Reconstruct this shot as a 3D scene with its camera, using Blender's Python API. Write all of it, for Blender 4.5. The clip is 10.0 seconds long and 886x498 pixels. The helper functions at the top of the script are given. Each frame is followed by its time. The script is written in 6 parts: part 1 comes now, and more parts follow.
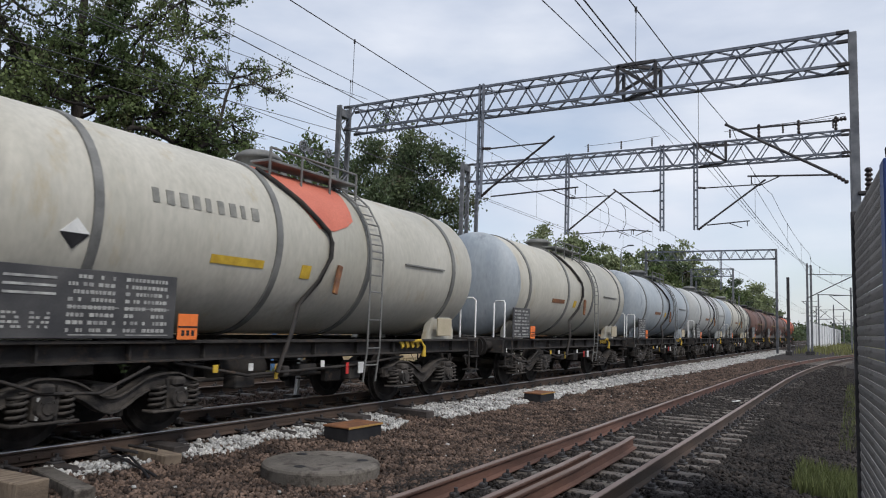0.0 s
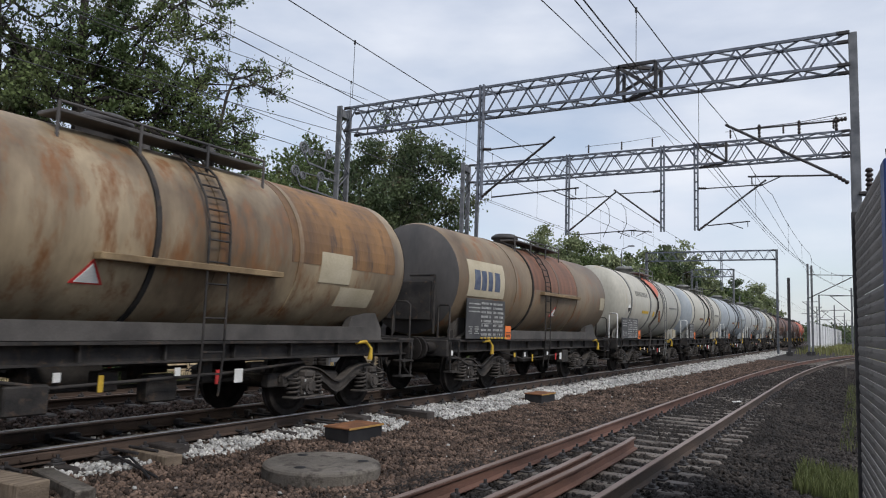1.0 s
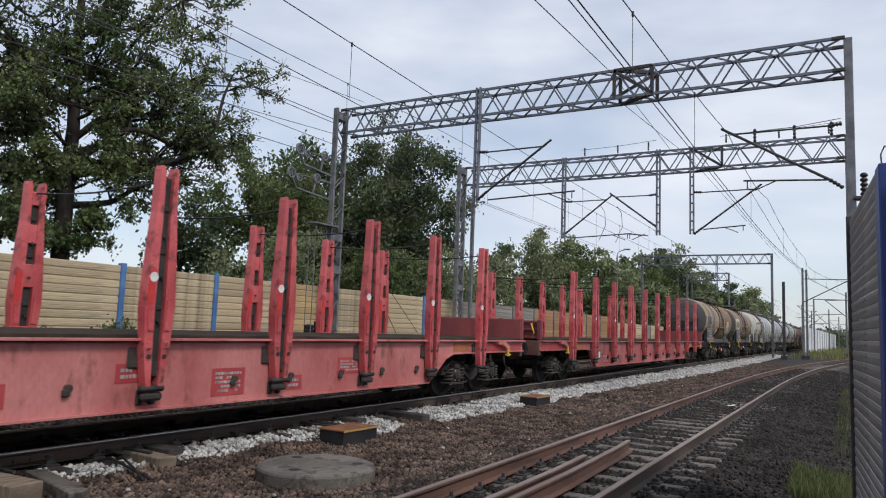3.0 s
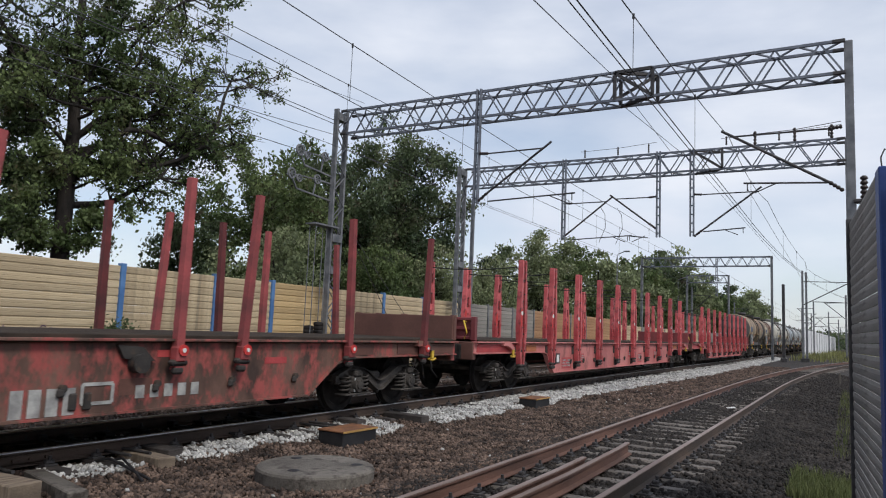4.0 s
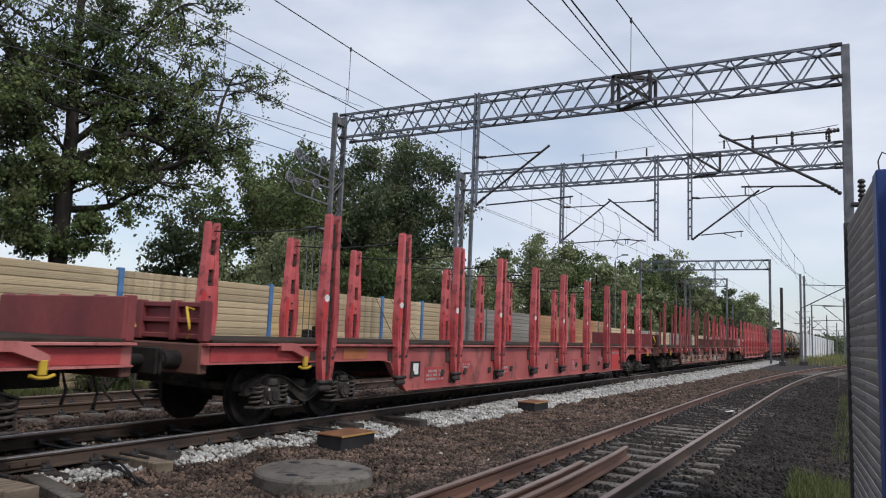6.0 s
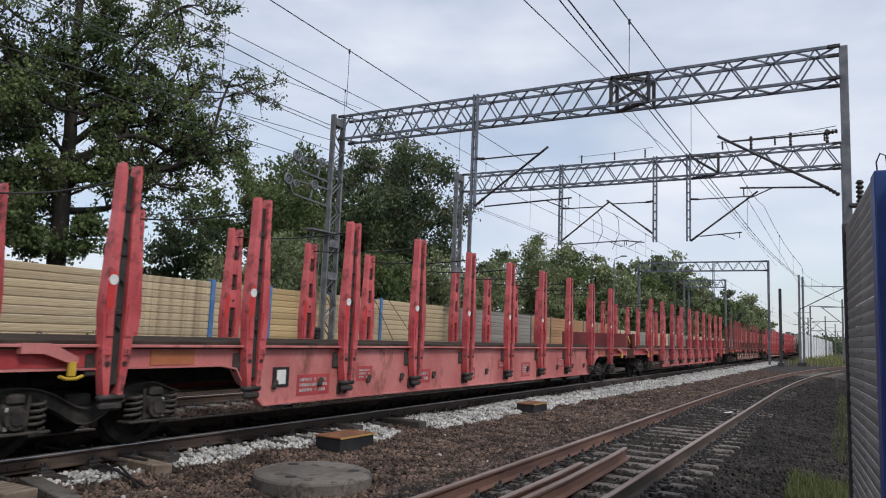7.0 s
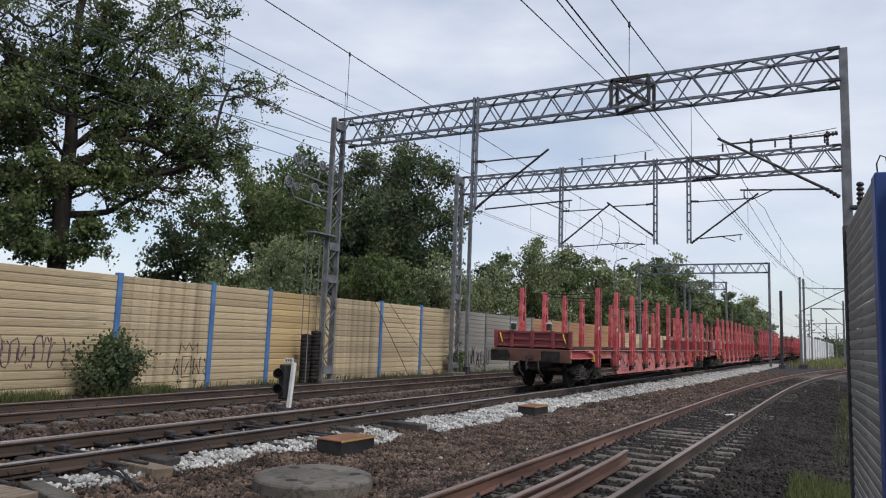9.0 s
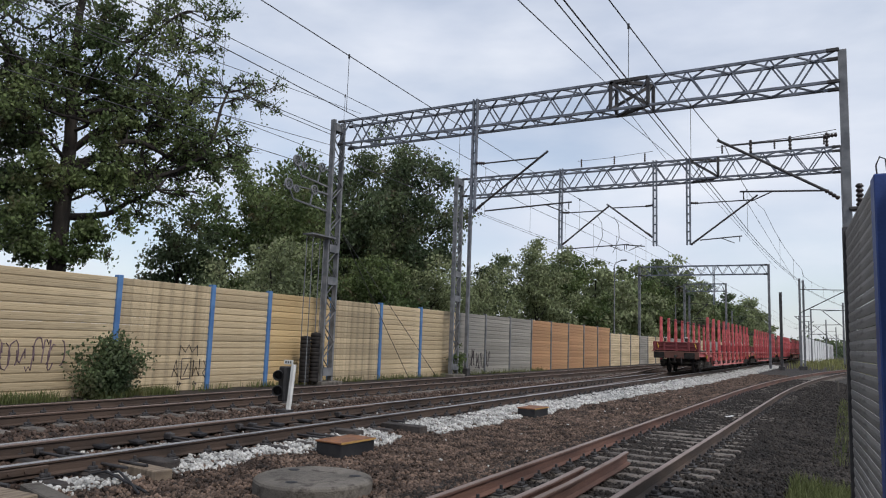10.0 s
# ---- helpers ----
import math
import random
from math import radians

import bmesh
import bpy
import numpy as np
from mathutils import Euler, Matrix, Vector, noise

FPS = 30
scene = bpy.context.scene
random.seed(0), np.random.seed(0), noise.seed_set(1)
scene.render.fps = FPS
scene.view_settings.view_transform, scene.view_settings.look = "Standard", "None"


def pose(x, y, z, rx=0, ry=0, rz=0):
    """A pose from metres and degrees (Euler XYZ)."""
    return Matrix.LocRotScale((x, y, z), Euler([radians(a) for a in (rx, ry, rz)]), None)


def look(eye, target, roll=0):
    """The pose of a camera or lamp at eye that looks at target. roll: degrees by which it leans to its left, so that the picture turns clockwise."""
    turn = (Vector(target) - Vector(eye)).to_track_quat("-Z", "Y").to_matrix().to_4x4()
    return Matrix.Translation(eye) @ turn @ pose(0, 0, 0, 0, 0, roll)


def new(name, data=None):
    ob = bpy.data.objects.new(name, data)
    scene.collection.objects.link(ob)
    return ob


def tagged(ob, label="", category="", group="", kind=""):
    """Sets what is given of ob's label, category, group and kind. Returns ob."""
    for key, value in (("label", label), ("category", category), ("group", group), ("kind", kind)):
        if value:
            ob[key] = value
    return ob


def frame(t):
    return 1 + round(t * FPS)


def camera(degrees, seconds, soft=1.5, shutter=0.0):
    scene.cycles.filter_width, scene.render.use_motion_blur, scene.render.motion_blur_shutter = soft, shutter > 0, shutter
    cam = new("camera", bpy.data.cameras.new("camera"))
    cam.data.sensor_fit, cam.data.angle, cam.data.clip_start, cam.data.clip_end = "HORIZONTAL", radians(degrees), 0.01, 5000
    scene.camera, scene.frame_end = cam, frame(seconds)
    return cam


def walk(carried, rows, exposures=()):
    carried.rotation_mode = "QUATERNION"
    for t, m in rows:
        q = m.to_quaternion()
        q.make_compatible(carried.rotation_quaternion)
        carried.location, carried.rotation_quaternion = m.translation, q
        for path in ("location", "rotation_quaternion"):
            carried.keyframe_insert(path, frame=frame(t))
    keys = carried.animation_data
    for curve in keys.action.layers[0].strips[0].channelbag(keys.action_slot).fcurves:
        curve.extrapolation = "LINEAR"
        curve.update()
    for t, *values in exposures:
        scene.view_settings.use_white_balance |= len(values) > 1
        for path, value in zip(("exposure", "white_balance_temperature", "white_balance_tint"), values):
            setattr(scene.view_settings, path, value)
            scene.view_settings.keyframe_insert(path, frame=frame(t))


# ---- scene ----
EYE = Vector((8.957, 0.0, 1.574))


def aim(yaw, pitch, roll):
    """Pose of the hand-held camera: degrees left of the track's line, upwards, and lean."""
    a, b = radians(yaw), radians(pitch)
    way = Vector((-math.sin(a) * math.cos(b), math.cos(a) * math.cos(b), math.sin(b)))
    return look(EYE, EYE + way * 10, roll)


cam = camera(63.60, 10.0, soft=1.1, shutter=0.03)
PATH = [(0.0, aim(29.902, 5.972, 1.929)),
        (0.5, aim(29.914, 5.997, 1.944)),
        (1.0, aim(29.944, 6.032, 1.884)),
        (1.5, aim(29.850, 6.063, 1.892)),
        (2.0, aim(29.710, 6.129, 1.986)),
        (2.5, aim(29.641, 6.192, 2.045)),
        (4.0, aim(29.623, 6.343, 2.345)),
        (4.5, aim(29.561, 6.434, 2.354)),
        (5.0, aim(29.530, 6.487, 2.358)),
        (5.5, aim(29.552, 6.563, 2.309)),
        (7.0, aim(29.407, 6.770, 2.186)),
        (7.5, aim(29.424, 6.777, 2.186)),
        (8.0, aim(29.481, 6.853, 2.097)),
        (8.5, aim(29.500, 6.941, 2.081)),
        (9.0, aim(29.457, 6.991, 2.076)),
        (9.5, aim(29.431, 7.034, 2.021)),
        (10.0, aim(29.435, 7.137, 2.018))]
walk(cam, PATH)

# ---- sky and sun ----
SUN_EL, SUN_AZ = radians(48), radians(115)
world = bpy.data.worlds.new("overcast_sky")
scene.world = world
world.use_nodes = True
wn, wl = world.node_tree.nodes, world.node_tree.links
wn.clear()
sky = wn.new("ShaderNodeTexSky")
sky.sky_type, sky.sun_disc = "NISHITA", False
sky.sun_elevation, sky.sun_rotation = SUN_EL, SUN_AZ
sky_gain = wn.new("ShaderNodeVectorMath")
sky_gain.operation = "SCALE"
sky_gain.inputs["Scale"].default_value = 0.115
wl.new(sky.outputs[0], sky_gain.inputs[0])
wc = wn.new("ShaderNodeTexCoord")
wm = wn.new("ShaderNodeMapping")
wm.inputs["Scale"].default_value = (1.0, 1.0, 3.0)
wl.new(wc.outputs["Generated"], wm.inputs[0])
clouds = wn.new("ShaderNodeTexNoise")
clouds.inputs["Scale"].default_value, clouds.inputs["Detail"].default_value = 2.2, 6.0
clouds.inputs["Roughness"].default_value = 0.5
wl.new(wm.outputs[0], clouds.inputs["Vector"])
cover = wn.new("ShaderNodeValToRGB")
cover.color_ramp.elements[0].position, cover.color_ramp.elements[0].color = 0.36, (0.45, 0.45, 0.45, 1)
cover.color_ramp.elements[1].position, cover.color_ramp.elements[1].color = 0.62, (1, 1, 1, 1)
wl.new(clouds.outputs[0], cover.inputs[0])
tone = wn.new("ShaderNodeTexNoise")
tone.inputs["Scale"].default_value, tone.inputs["Detail"].default_value = 3.5, 4.0
wl.new(wm.outputs[0], tone.inputs["Vector"])
greys = wn.new("ShaderNodeValToRGB")
greys.color_ramp.elements[0].position, greys.color_ramp.elements[0].color = 0.3, (0.56, 0.61, 0.72, 1)
greys.color_ramp.elements[1].position, greys.color_ramp.elements[1].color = 0.7, (0.70, 0.735, 0.81, 1)
wl.new(tone.outputs[0], greys.inputs[0])
wmix = wn.new("ShaderNodeMix")
wmix.data_type = "RGBA"
wl.new(cover.outputs[0], wmix.inputs[0])
wl.new(sky_gain.outputs[0], wmix.inputs[6])
wl.new(greys.outputs[0], wmix.inputs[7])
wbg = wn.new("ShaderNodeBackground")
wbg.inputs[1].default_value = 1.2
wl.new(wmix.outputs[2], wbg.inputs[0])
wout = wn.new("ShaderNodeOutputWorld")
wl.new(wbg.outputs[0], wout.inputs[0])

sun = new("sun", bpy.data.lights.new("sun", "SUN"))
sun.data.energy, sun.data.angle, sun.data.color = 1.9, radians(14), (1.0, 0.95, 0.88)
sun_dir = Vector((math.sin(SUN_AZ) * math.cos(SUN_EL), math.cos(SUN_AZ) * math.cos(SUN_EL), math.sin(SUN_EL)))
sun.matrix_world = look(sun_dir * 50, (0, 0, 0))
scene.view_settings.exposure = 0.0


# ---- materials ----
def pbr(name, c1, c2, scale=3.0, rough=0.7, metal=0.0, bump=0.15, fine=40.0, stretch=(1, 1, 1), c3=None, c3_at=0.62,
        vary=0.0, island=0.0, spec=0.4):
    """Two colours mixed by a broad noise, a fine grain over them, an optional third colour for stains, and relief."""
    m = bpy.data.materials.new(name)
    m.use_nodes = True
    n, l = m.node_tree.nodes, m.node_tree.links
    bs = n["Principled BSDF"]
    tc = n.new("ShaderNodeTexCoord")
    mp = n.new("ShaderNodeMapping")
    mp.inputs["Scale"].default_value = stretch
    l.new(tc.outputs["Object"], mp.inputs[0])
    broad = n.new("ShaderNodeTexNoise")
    broad.inputs["Scale"].default_value, broad.inputs["Detail"].default_value = scale, 5
    l.new(mp.outputs[0], broad.inputs["Vector"])
    grain = n.new("ShaderNodeTexNoise")
    grain.inputs["Scale"].default_value, grain.inputs["Detail"].default_value = fine, 3
    l.new(mp.outputs[0], grain.inputs["Vector"])
    rp = n.new("ShaderNodeValToRGB")
    rp.color_ramp.elements[0].position, rp.color_ramp.elements[0].color = 0.35, (*c1, 1)
    rp.color_ramp.elements[1].position, rp.color_ramp.elements[1].color = 0.65, (*c2, 1)
    l.new(broad.outputs[0], rp.inputs[0])
    col = rp.outputs[0]
    if c3:
        st = n.new("ShaderNodeTexNoise")
        st.inputs["Scale"].default_value, st.inputs["Detail"].default_value = scale * 2.3, 8
        st.inputs["Roughness"].default_value = 0.65
        l.new(mp.outputs[0], st.inputs["Vector"])
        sr = n.new("ShaderNodeValToRGB")
        sr.color_ramp.elements[0].position, sr.color_ramp.elements[0].color = c3_at - 0.07, (0, 0, 0, 1)
        sr.color_ramp.elements[1].position, sr.color_ramp.elements[1].color = c3_at + 0.07, (1, 1, 1, 1)
        l.new(st.outputs[0], sr.inputs[0])
        mx = n.new("ShaderNodeMix")
        mx.data_type = "RGBA"
        l.new(sr.outputs[0], mx.inputs[0])
        l.new(col, mx.inputs[6])
        mx.inputs[7].default_value = (*c3, 1)
        col = mx.outputs[2]
    hs = n.new("ShaderNodeHueSaturation")
    l.new(col, hs.inputs["Color"])
    mr = n.new("ShaderNodeMapRange")
    mr.inputs["To Min"].default_value, mr.inputs["To Max"].default_value = 0.8, 1.2
    l.new(grain.outputs[0], mr.inputs[0])
    val = mr.outputs[0]
    if vary or island:
        src = n.new("ShaderNodeObjectInfo").outputs["Random"] if vary else n.new("ShaderNodeNewGeometry").outputs["Random Per Island"]
        v2 = n.new("ShaderNodeMapRange")
        k = vary or island
        v2.inputs["To Min"].default_value, v2.inputs["To Max"].default_value = 1 - k, 1 + k
        l.new(src, v2.inputs[0])
        mu = n.new("ShaderNodeMath")
        mu.operation = "MULTIPLY"
        l.new(val, mu.inputs[0])
        l.new(v2.outputs[0], mu.inputs[1])
        val = mu.outputs[0]
    l.new(val, hs.inputs["Value"])
    l.new(hs.outputs[0], bs.inputs["Base Color"])
    rr = n.new("ShaderNodeMapRange")
    rr.inputs["To Min"].default_value, rr.inputs["To Max"].default_value = max(0.05, rough - 0.12), min(1, rough + 0.12)
    l.new(broad.outputs[0], rr.inputs[0])
    l.new(rr.outputs[0], bs.inputs["Roughness"])
    bs.inputs["Metallic"].default_value = metal
    bs.inputs["Specular IOR Level"].default_value = spec
    if bump:
        bp = n.new("ShaderNodeBump")
        bp.inputs["Strength"].default_value, bp.inputs["Distance"].default_value = bump, 0.02
        l.new(grain.outputs[0], bp.inputs["Height"])
        l.new(bp.outputs[0], bs.inputs["Normal"])
    return m


# earth colour darkened to deepen the shade in gaps between stones
M_EARTH = pbr("brown_gravel_ground", (0.014, 0.011, 0.009), (0.034, 0.026, 0.021), 1.1, 0.95, bump=1.0, fine=22, c3=(0.035, 0.03, 0.03), c3_at=0.66)
M_STONE_T = pbr("oily_track_stone", (0.042, 0.027, 0.021), (0.115, 0.078, 0.06), 2.5, 0.9, bump=0.4, fine=60, island=0.5)
M_STONE = pbr("rusty_ballast_stone", (0.04, 0.027, 0.021), (0.145, 0.1, 0.077), 2.5, 0.95, bump=0.4, fine=60, island=0.75)
M_STONE_D = pbr("dark_ballast_stone", (0.013, 0.011, 0.010), (0.043, 0.036, 0.032), 2.5, 0.95, bump=0.4, fine=60, island=0.5)
M_STONE_W = pbr("white_limestone_ballast", (0.30, 0.30, 0.29), (0.56, 0.55, 0.53), 3.0, 0.9, bump=0.4, fine=50, island=0.35)
M_RAIL_SIDE = pbr("rusty_rail_steel", (0.04, 0.028, 0.022), (0.088, 0.06, 0.046), 4, 0.8, 0.1, 0.3, 60, (1, 0.2, 1))
M_RAIL_RED = pbr("red_rusted_rail", (0.08, 0.043, 0.034), (0.155, 0.083, 0.063), 4, 0.85, 0.05, 0.3, 60, (1, 0.2, 1))
M_RAIL_TOP = pbr("worn_rail_head", (0.40, 0.38, 0.37), (0.56, 0.54, 0.53), 3, 0.38, 0.9, 0.05, 60, (1, 0.1, 1))
M_RAIL_DULL = pbr("dull_rail_head", (0.20, 0.13, 0.10), (0.34, 0.27, 0.24), 3, 0.5, 0.6, 0.1, 60, (1, 0.1, 1))
M_SLEEPER = pbr("weathered_concrete_sleeper", (0.085, 0.074, 0.066), (0.19, 0.168, 0.15), 4, 0.9, 0, 0.4, 50, vary=0.25, c3=(0.1, 0.075, 0.065))
M_SLEEPER_D = pbr("oily_timber_sleeper", (0.03, 0.026, 0.025), (0.085, 0.072, 0.066), 4, 0.9, 0, 0.4, 50, vary=0.3)
M_CONC = pbr("stained_concrete", (0.085, 0.076, 0.066), (0.165, 0.148, 0.128), 2.2, 0.9, 0, 0.5, 45, c3=(0.05, 0.042, 0.036), c3_at=0.57)
M_BLACK = pbr("black_cover_sheet", (0.010, 0.010, 0.012), (0.026, 0.025, 0.027), 6, 0.6, 0, 0.1, 60)
M_ORANGE_LID = pbr("rusty_orange_lid", (0.13, 0.06, 0.035), (0.27, 0.12, 0.055), 6, 0.7, 0, 0.2, 60, c3=(0.42, 0.24, 0.06), c3_at=0.66)
M_YELLOW = pbr("yellow_paint", (0.45, 0.28, 0.03), (0.64, 0.43, 0.05), 5, 0.6, 0, 0.1, 60)
M_WOOD = pbr("grey_weathered_timber", (0.13, 0.10, 0.075), (0.26, 0.205, 0.15), 5, 0.9, 0, 0.4, 50, (4, 0.6, 1))
M_GALV = pbr("galvanised_steel", (0.12, 0.125, 0.135), (0.22, 0.225, 0.235), 3, 0.6, 0.3, 0.1, 50)
M_TRUSS = pbr("grey_painted_truss_steel", (0.11, 0.122, 0.15), (0.20, 0.217, 0.255), 3, 0.6, 0.3, 0.1, 50)
M_DARK = pbr("dark_iron", (0.035, 0.034, 0.037), (0.075, 0.07, 0.07), 5, 0.6, 0.3, 0.2, 50)
M_WIRE = pbr("oxidised_copper_wire", (0.05, 0.05, 0.055), (0.09, 0.09, 0.095), 5, 0.6, 0.3, 0, 50)
M_INSUL = pbr("dark_brown_porcelain", (0.018, 0.013, 0.013), (0.04, 0.028, 0.026), 5, 0.4, 0, 0, 50)
M_PANEL = pbr("cream_timber_barrier_board", (0.38, 0.295, 0.18), (0.55, 0.445, 0.295), 0.7, 0.85, 0, 0.3, 30, (1, 0.35, 6), vary=0.16, c3=(0.28, 0.225, 0.145), c3_at=0.62)
M_PANEL_S = pbr("stained_timber_barrier_board", (0.34, 0.265, 0.165), (0.56, 0.45, 0.295), 0.9, 0.85, 0, 0.3, 30, (1, 1.6, 0.25), vary=0.16, c3=(0.20, 0.17, 0.12), c3_at=0.6)
M_EDGE = pbr("worn_yellow_edge", (0.34, 0.19, 0.06), (0.46, 0.28, 0.09), 8, 0.7, 0, 0.1, 60)
M_PANEL_Y = pbr("yellow_timber_barrier_board", (0.47, 0.33, 0.16), (0.58, 0.43, 0.235), 0.7, 0.85, 0, 0.3, 30, (1, 0.35, 6), vary=0.16)
M_PANEL_G = pbr("grey_weathered_barrier_board", (0.20, 0.19, 0.17), (0.31, 0.29, 0.255), 0.7, 0.85, 0, 0.3, 30, (1, 0.35, 6), vary=0.16)
M_PANEL_O = pbr("orange_timber_barrier_board", (0.33, 0.175, 0.095), (0.45, 0.27, 0.14), 0.7, 0.85, 0, 0.3, 30, (1, 0.35, 6), vary=0.16)
M_PANEL_N = pbr("grey_ribbed_barrier_panel", (0.15, 0.143, 0.135), (0.25, 0.237, 0.22), 1.0, 0.9, 0, 0.3, 30, (1, 0.5, 6), vary=0.10, c3=(0.13, 0.12, 0.11))
M_BLUE = pbr("blue_painted_post", (0.06, 0.15, 0.34), (0.10, 0.22, 0.44), 3, 0.5, 0.1, 0.1, 50)
M_NAVY = pbr("navy_painted_post", (0.02, 0.045, 0.17), (0.03, 0.065, 0.22), 3, 0.5, 0.1, 0.1, 50)
M_GRAF = pbr("black_spray_paint", (0.03, 0.025, 0.03), (0.06, 0.05, 0.055), 5, 0.7, 0, 0, 50)
M_GRAF_P = pbr("faded_purple_spray_paint", (0.09, 0.055, 0.075), (0.16, 0.11, 0.125), 5, 0.7, 0, 0, 50)
M_WHITE = pbr("white_paint", (0.62, 0.62, 0.6), (0.78, 0.78, 0.76), 4, 0.6, 0, 0.05, 50)
M_FARWALL = pbr("pale_far_barrier", (0.55, 0.56, 0.57), (0.68, 0.69, 0.7), 0.6, 0.8, 0, 0.1, 20)
M_BARK = pbr("oak_bark", (0.016, 0.013, 0.012), (0.042, 0.035, 0.03), 2, 0.95, 0, 0.8, 20, (3, 3, 0.7))


def leafy(name, c1, c2, c3):
    m = pbr(name, c1, c2, 0.35, 0.55, 0, 0, 3.0, island=0.45, c3=c3, c3_at=0.62, spec=0.3)
    n, l = m.node_tree.nodes, m.node_tree.links
    bs, out = n["Principled BSDF"], n["Material Output"]
    tr = n.new("ShaderNodeBsdfTranslucent")
    l.new(bs.inputs["Base Color"].links[0].from_socket, tr.inputs[0])
    mx = n.new("ShaderNodeMixShader")
    mx.inputs[0].default_value = 0.4
    l.new(bs.outputs[0], mx.inputs[1])
    l.new(tr.outputs[0], mx.inputs[2])
    l.new(mx.outputs[0], out.inputs[0])
    return m


M_LEAF = leafy("oak_leaves", (0.06, 0.095, 0.034), (0.165, 0.21, 0.08), (0.12, 0.095, 0.055))
M_LEAF_D = leafy("dark_tree_leaves", (0.042, 0.068, 0.034), (0.14, 0.175, 0.082), (0.12, 0.095, 0.065))
M_LEAF_G = leafy("willow_leaves", (0.16, 0.19, 0.095), (0.30, 0.34, 0.18), (0.21, 0.21, 0.13))
M_GRASS = leafy("verge_grass", (0.09, 0.11, 0.04), (0.17, 0.185, 0.075), (0.22, 0.19, 0.10))
M_GRASS_Y = leafy("dry_meadow_grass", (0.16, 0.17, 0.06), (0.26, 0.26, 0.10), (0.30, 0.26, 0.12))

# train
M_TANKW = pbr("grimy_cream_tank_paint", (0.38, 0.365, 0.31), (0.50, 0.48, 0.42), 0.8, 0.5, 0, 0.06, 14, (1, 1, 0.35), c3=(0.40, 0.34, 0.235), c3_at=0.64)
M_TANKB = pbr("blue_grey_tank_paint", (0.26, 0.30, 0.34), (0.40, 0.43, 0.45), 0.8, 0.5, 0, 0.06, 14, (1, 1, 0.35), c3=(0.19, 0.21, 0.23), c3_at=0.64)
M_TANKR = pbr("rust_brown_tank_paint", (0.115, 0.08, 0.053), (0.255, 0.195, 0.13), 0.9, 0.5, 0, 0.1, 14, (1, 1, 0.3), c3=(0.23, 0.10, 0.04), c3_at=0.60)
M_TANKR2 = pbr("tan_rusty_tank_paint", (0.125, 0.088, 0.056), (0.40, 0.315, 0.205), 1.1, 0.5, 0, 0.1, 14, (1, 1, 0.3), c3=(0.20, 0.095, 0.04), c3_at=0.57)
M_TANKD = pbr("dark_red_brown_tank_paint", (0.08, 0.04, 0.03), (0.15, 0.075, 0.055), 0.8, 0.55, 0, 0.1, 14, (1, 1, 0.3))
M_TANKO = pbr("orange_red_tank_paint", (0.38, 0.075, 0.035), (0.52, 0.13, 0.06), 0.8, 0.5, 0, 0.1, 14, (1, 1, 0.3))
M_TANKEND = pbr("dark_grey_tank_end", (0.045, 0.044, 0.046), (0.10, 0.092, 0.088), 0.9, 0.7, 0, 0.1, 14, (1, 1, 0.3))
M_DRIP = pbr("rusty_brown_drip_rail", (0.16, 0.11, 0.06), (0.28, 0.2, 0.11), 3, 0.7, 0, 0.1, 40)
M_BAND = pbr("grey_tank_strap", (0.13, 0.13, 0.125), (0.21, 0.21, 0.20), 3, 0.6, 0.1, 0.1, 40)
M_PATCH = pbr("orange_red_patch", (0.50, 0.13, 0.085), (0.60, 0.18, 0.12), 1.5, 0.6, 0, 0.1, 30, c3=(0.45, 0.2, 0.14), c3_at=0.66)
M_FRAME = pbr("sooty_wagon_underframe", (0.022, 0.021, 0.021), (0.055, 0.05, 0.047), 3, 0.8, 0.0, 0.2, 40, c3=(0.085, 0.06, 0.045), c3_at=0.62, spec=0.25)
M_SILL = pbr("grey_tank_cradle", (0.06, 0.055, 0.052), (0.115, 0.105, 0.098), 2, 0.7, 0.1, 0.1, 40)
M_BOGIE = pbr("brake_dust_bogie_iron", (0.03, 0.028, 0.027), (0.088, 0.078, 0.07), 4, 0.85, 0.0, 0.3, 40, vary=0.15, spec=0.2)
M_WHEEL = pbr("greasy_dark_wheel_steel", (0.012, 0.011, 0.011), (0.035, 0.031, 0.029), 4, 0.8, 0.0, 0.2, 40, spec=0.15)
M_PLATE = pbr("anthracite_data_board", (0.045, 0.045, 0.048), (0.085, 0.083, 0.083), 2, 0.6, 0, 0.05, 40)
M_LETTER = pbr("faded_white_lettering", (0.24, 0.24, 0.235), (0.46, 0.46, 0.44), 6, 0.7, 0, 0, 50)
M_LETTER_G = pbr("faded_grey_lettering", (0.17, 0.17, 0.155), (0.27, 0.265, 0.24), 6, 0.7, 0, 0, 50)
M_LETTER_B = pbr("faded_blue_lettering", (0.055, 0.075, 0.13), (0.12, 0.14, 0.19), 6, 0.7, 0, 0, 50)
M_CREAM = pbr("aged_cream_panel", (0.42, 0.36, 0.25), (0.52, 0.46, 0.34), 2, 0.6, 0, 0.05, 40)
M_HAZ = pbr("orange_hazard_plate", (0.75, 0.16, 0.03), (0.85, 0.22, 0.05), 4, 0.55, 0, 0, 50)
M_RED = pbr("faded_red_wagon_paint", (0.32, 0.066, 0.064), (0.46, 0.13, 0.122), 1.2, 0.5, 0, 0.1, 25, (1, 1, 0.5), c3=(0.15, 0.055, 0.045), c3_at=0.60)
M_RED_P = pbr("salmon_red_wagon_paint", (0.42, 0.115, 0.108), (0.56, 0.21, 0.195), 1.2, 0.55, 0, 0.1, 25, (1, 1, 0.5), c3=(0.20, 0.07, 0.055), c3_at=0.62)
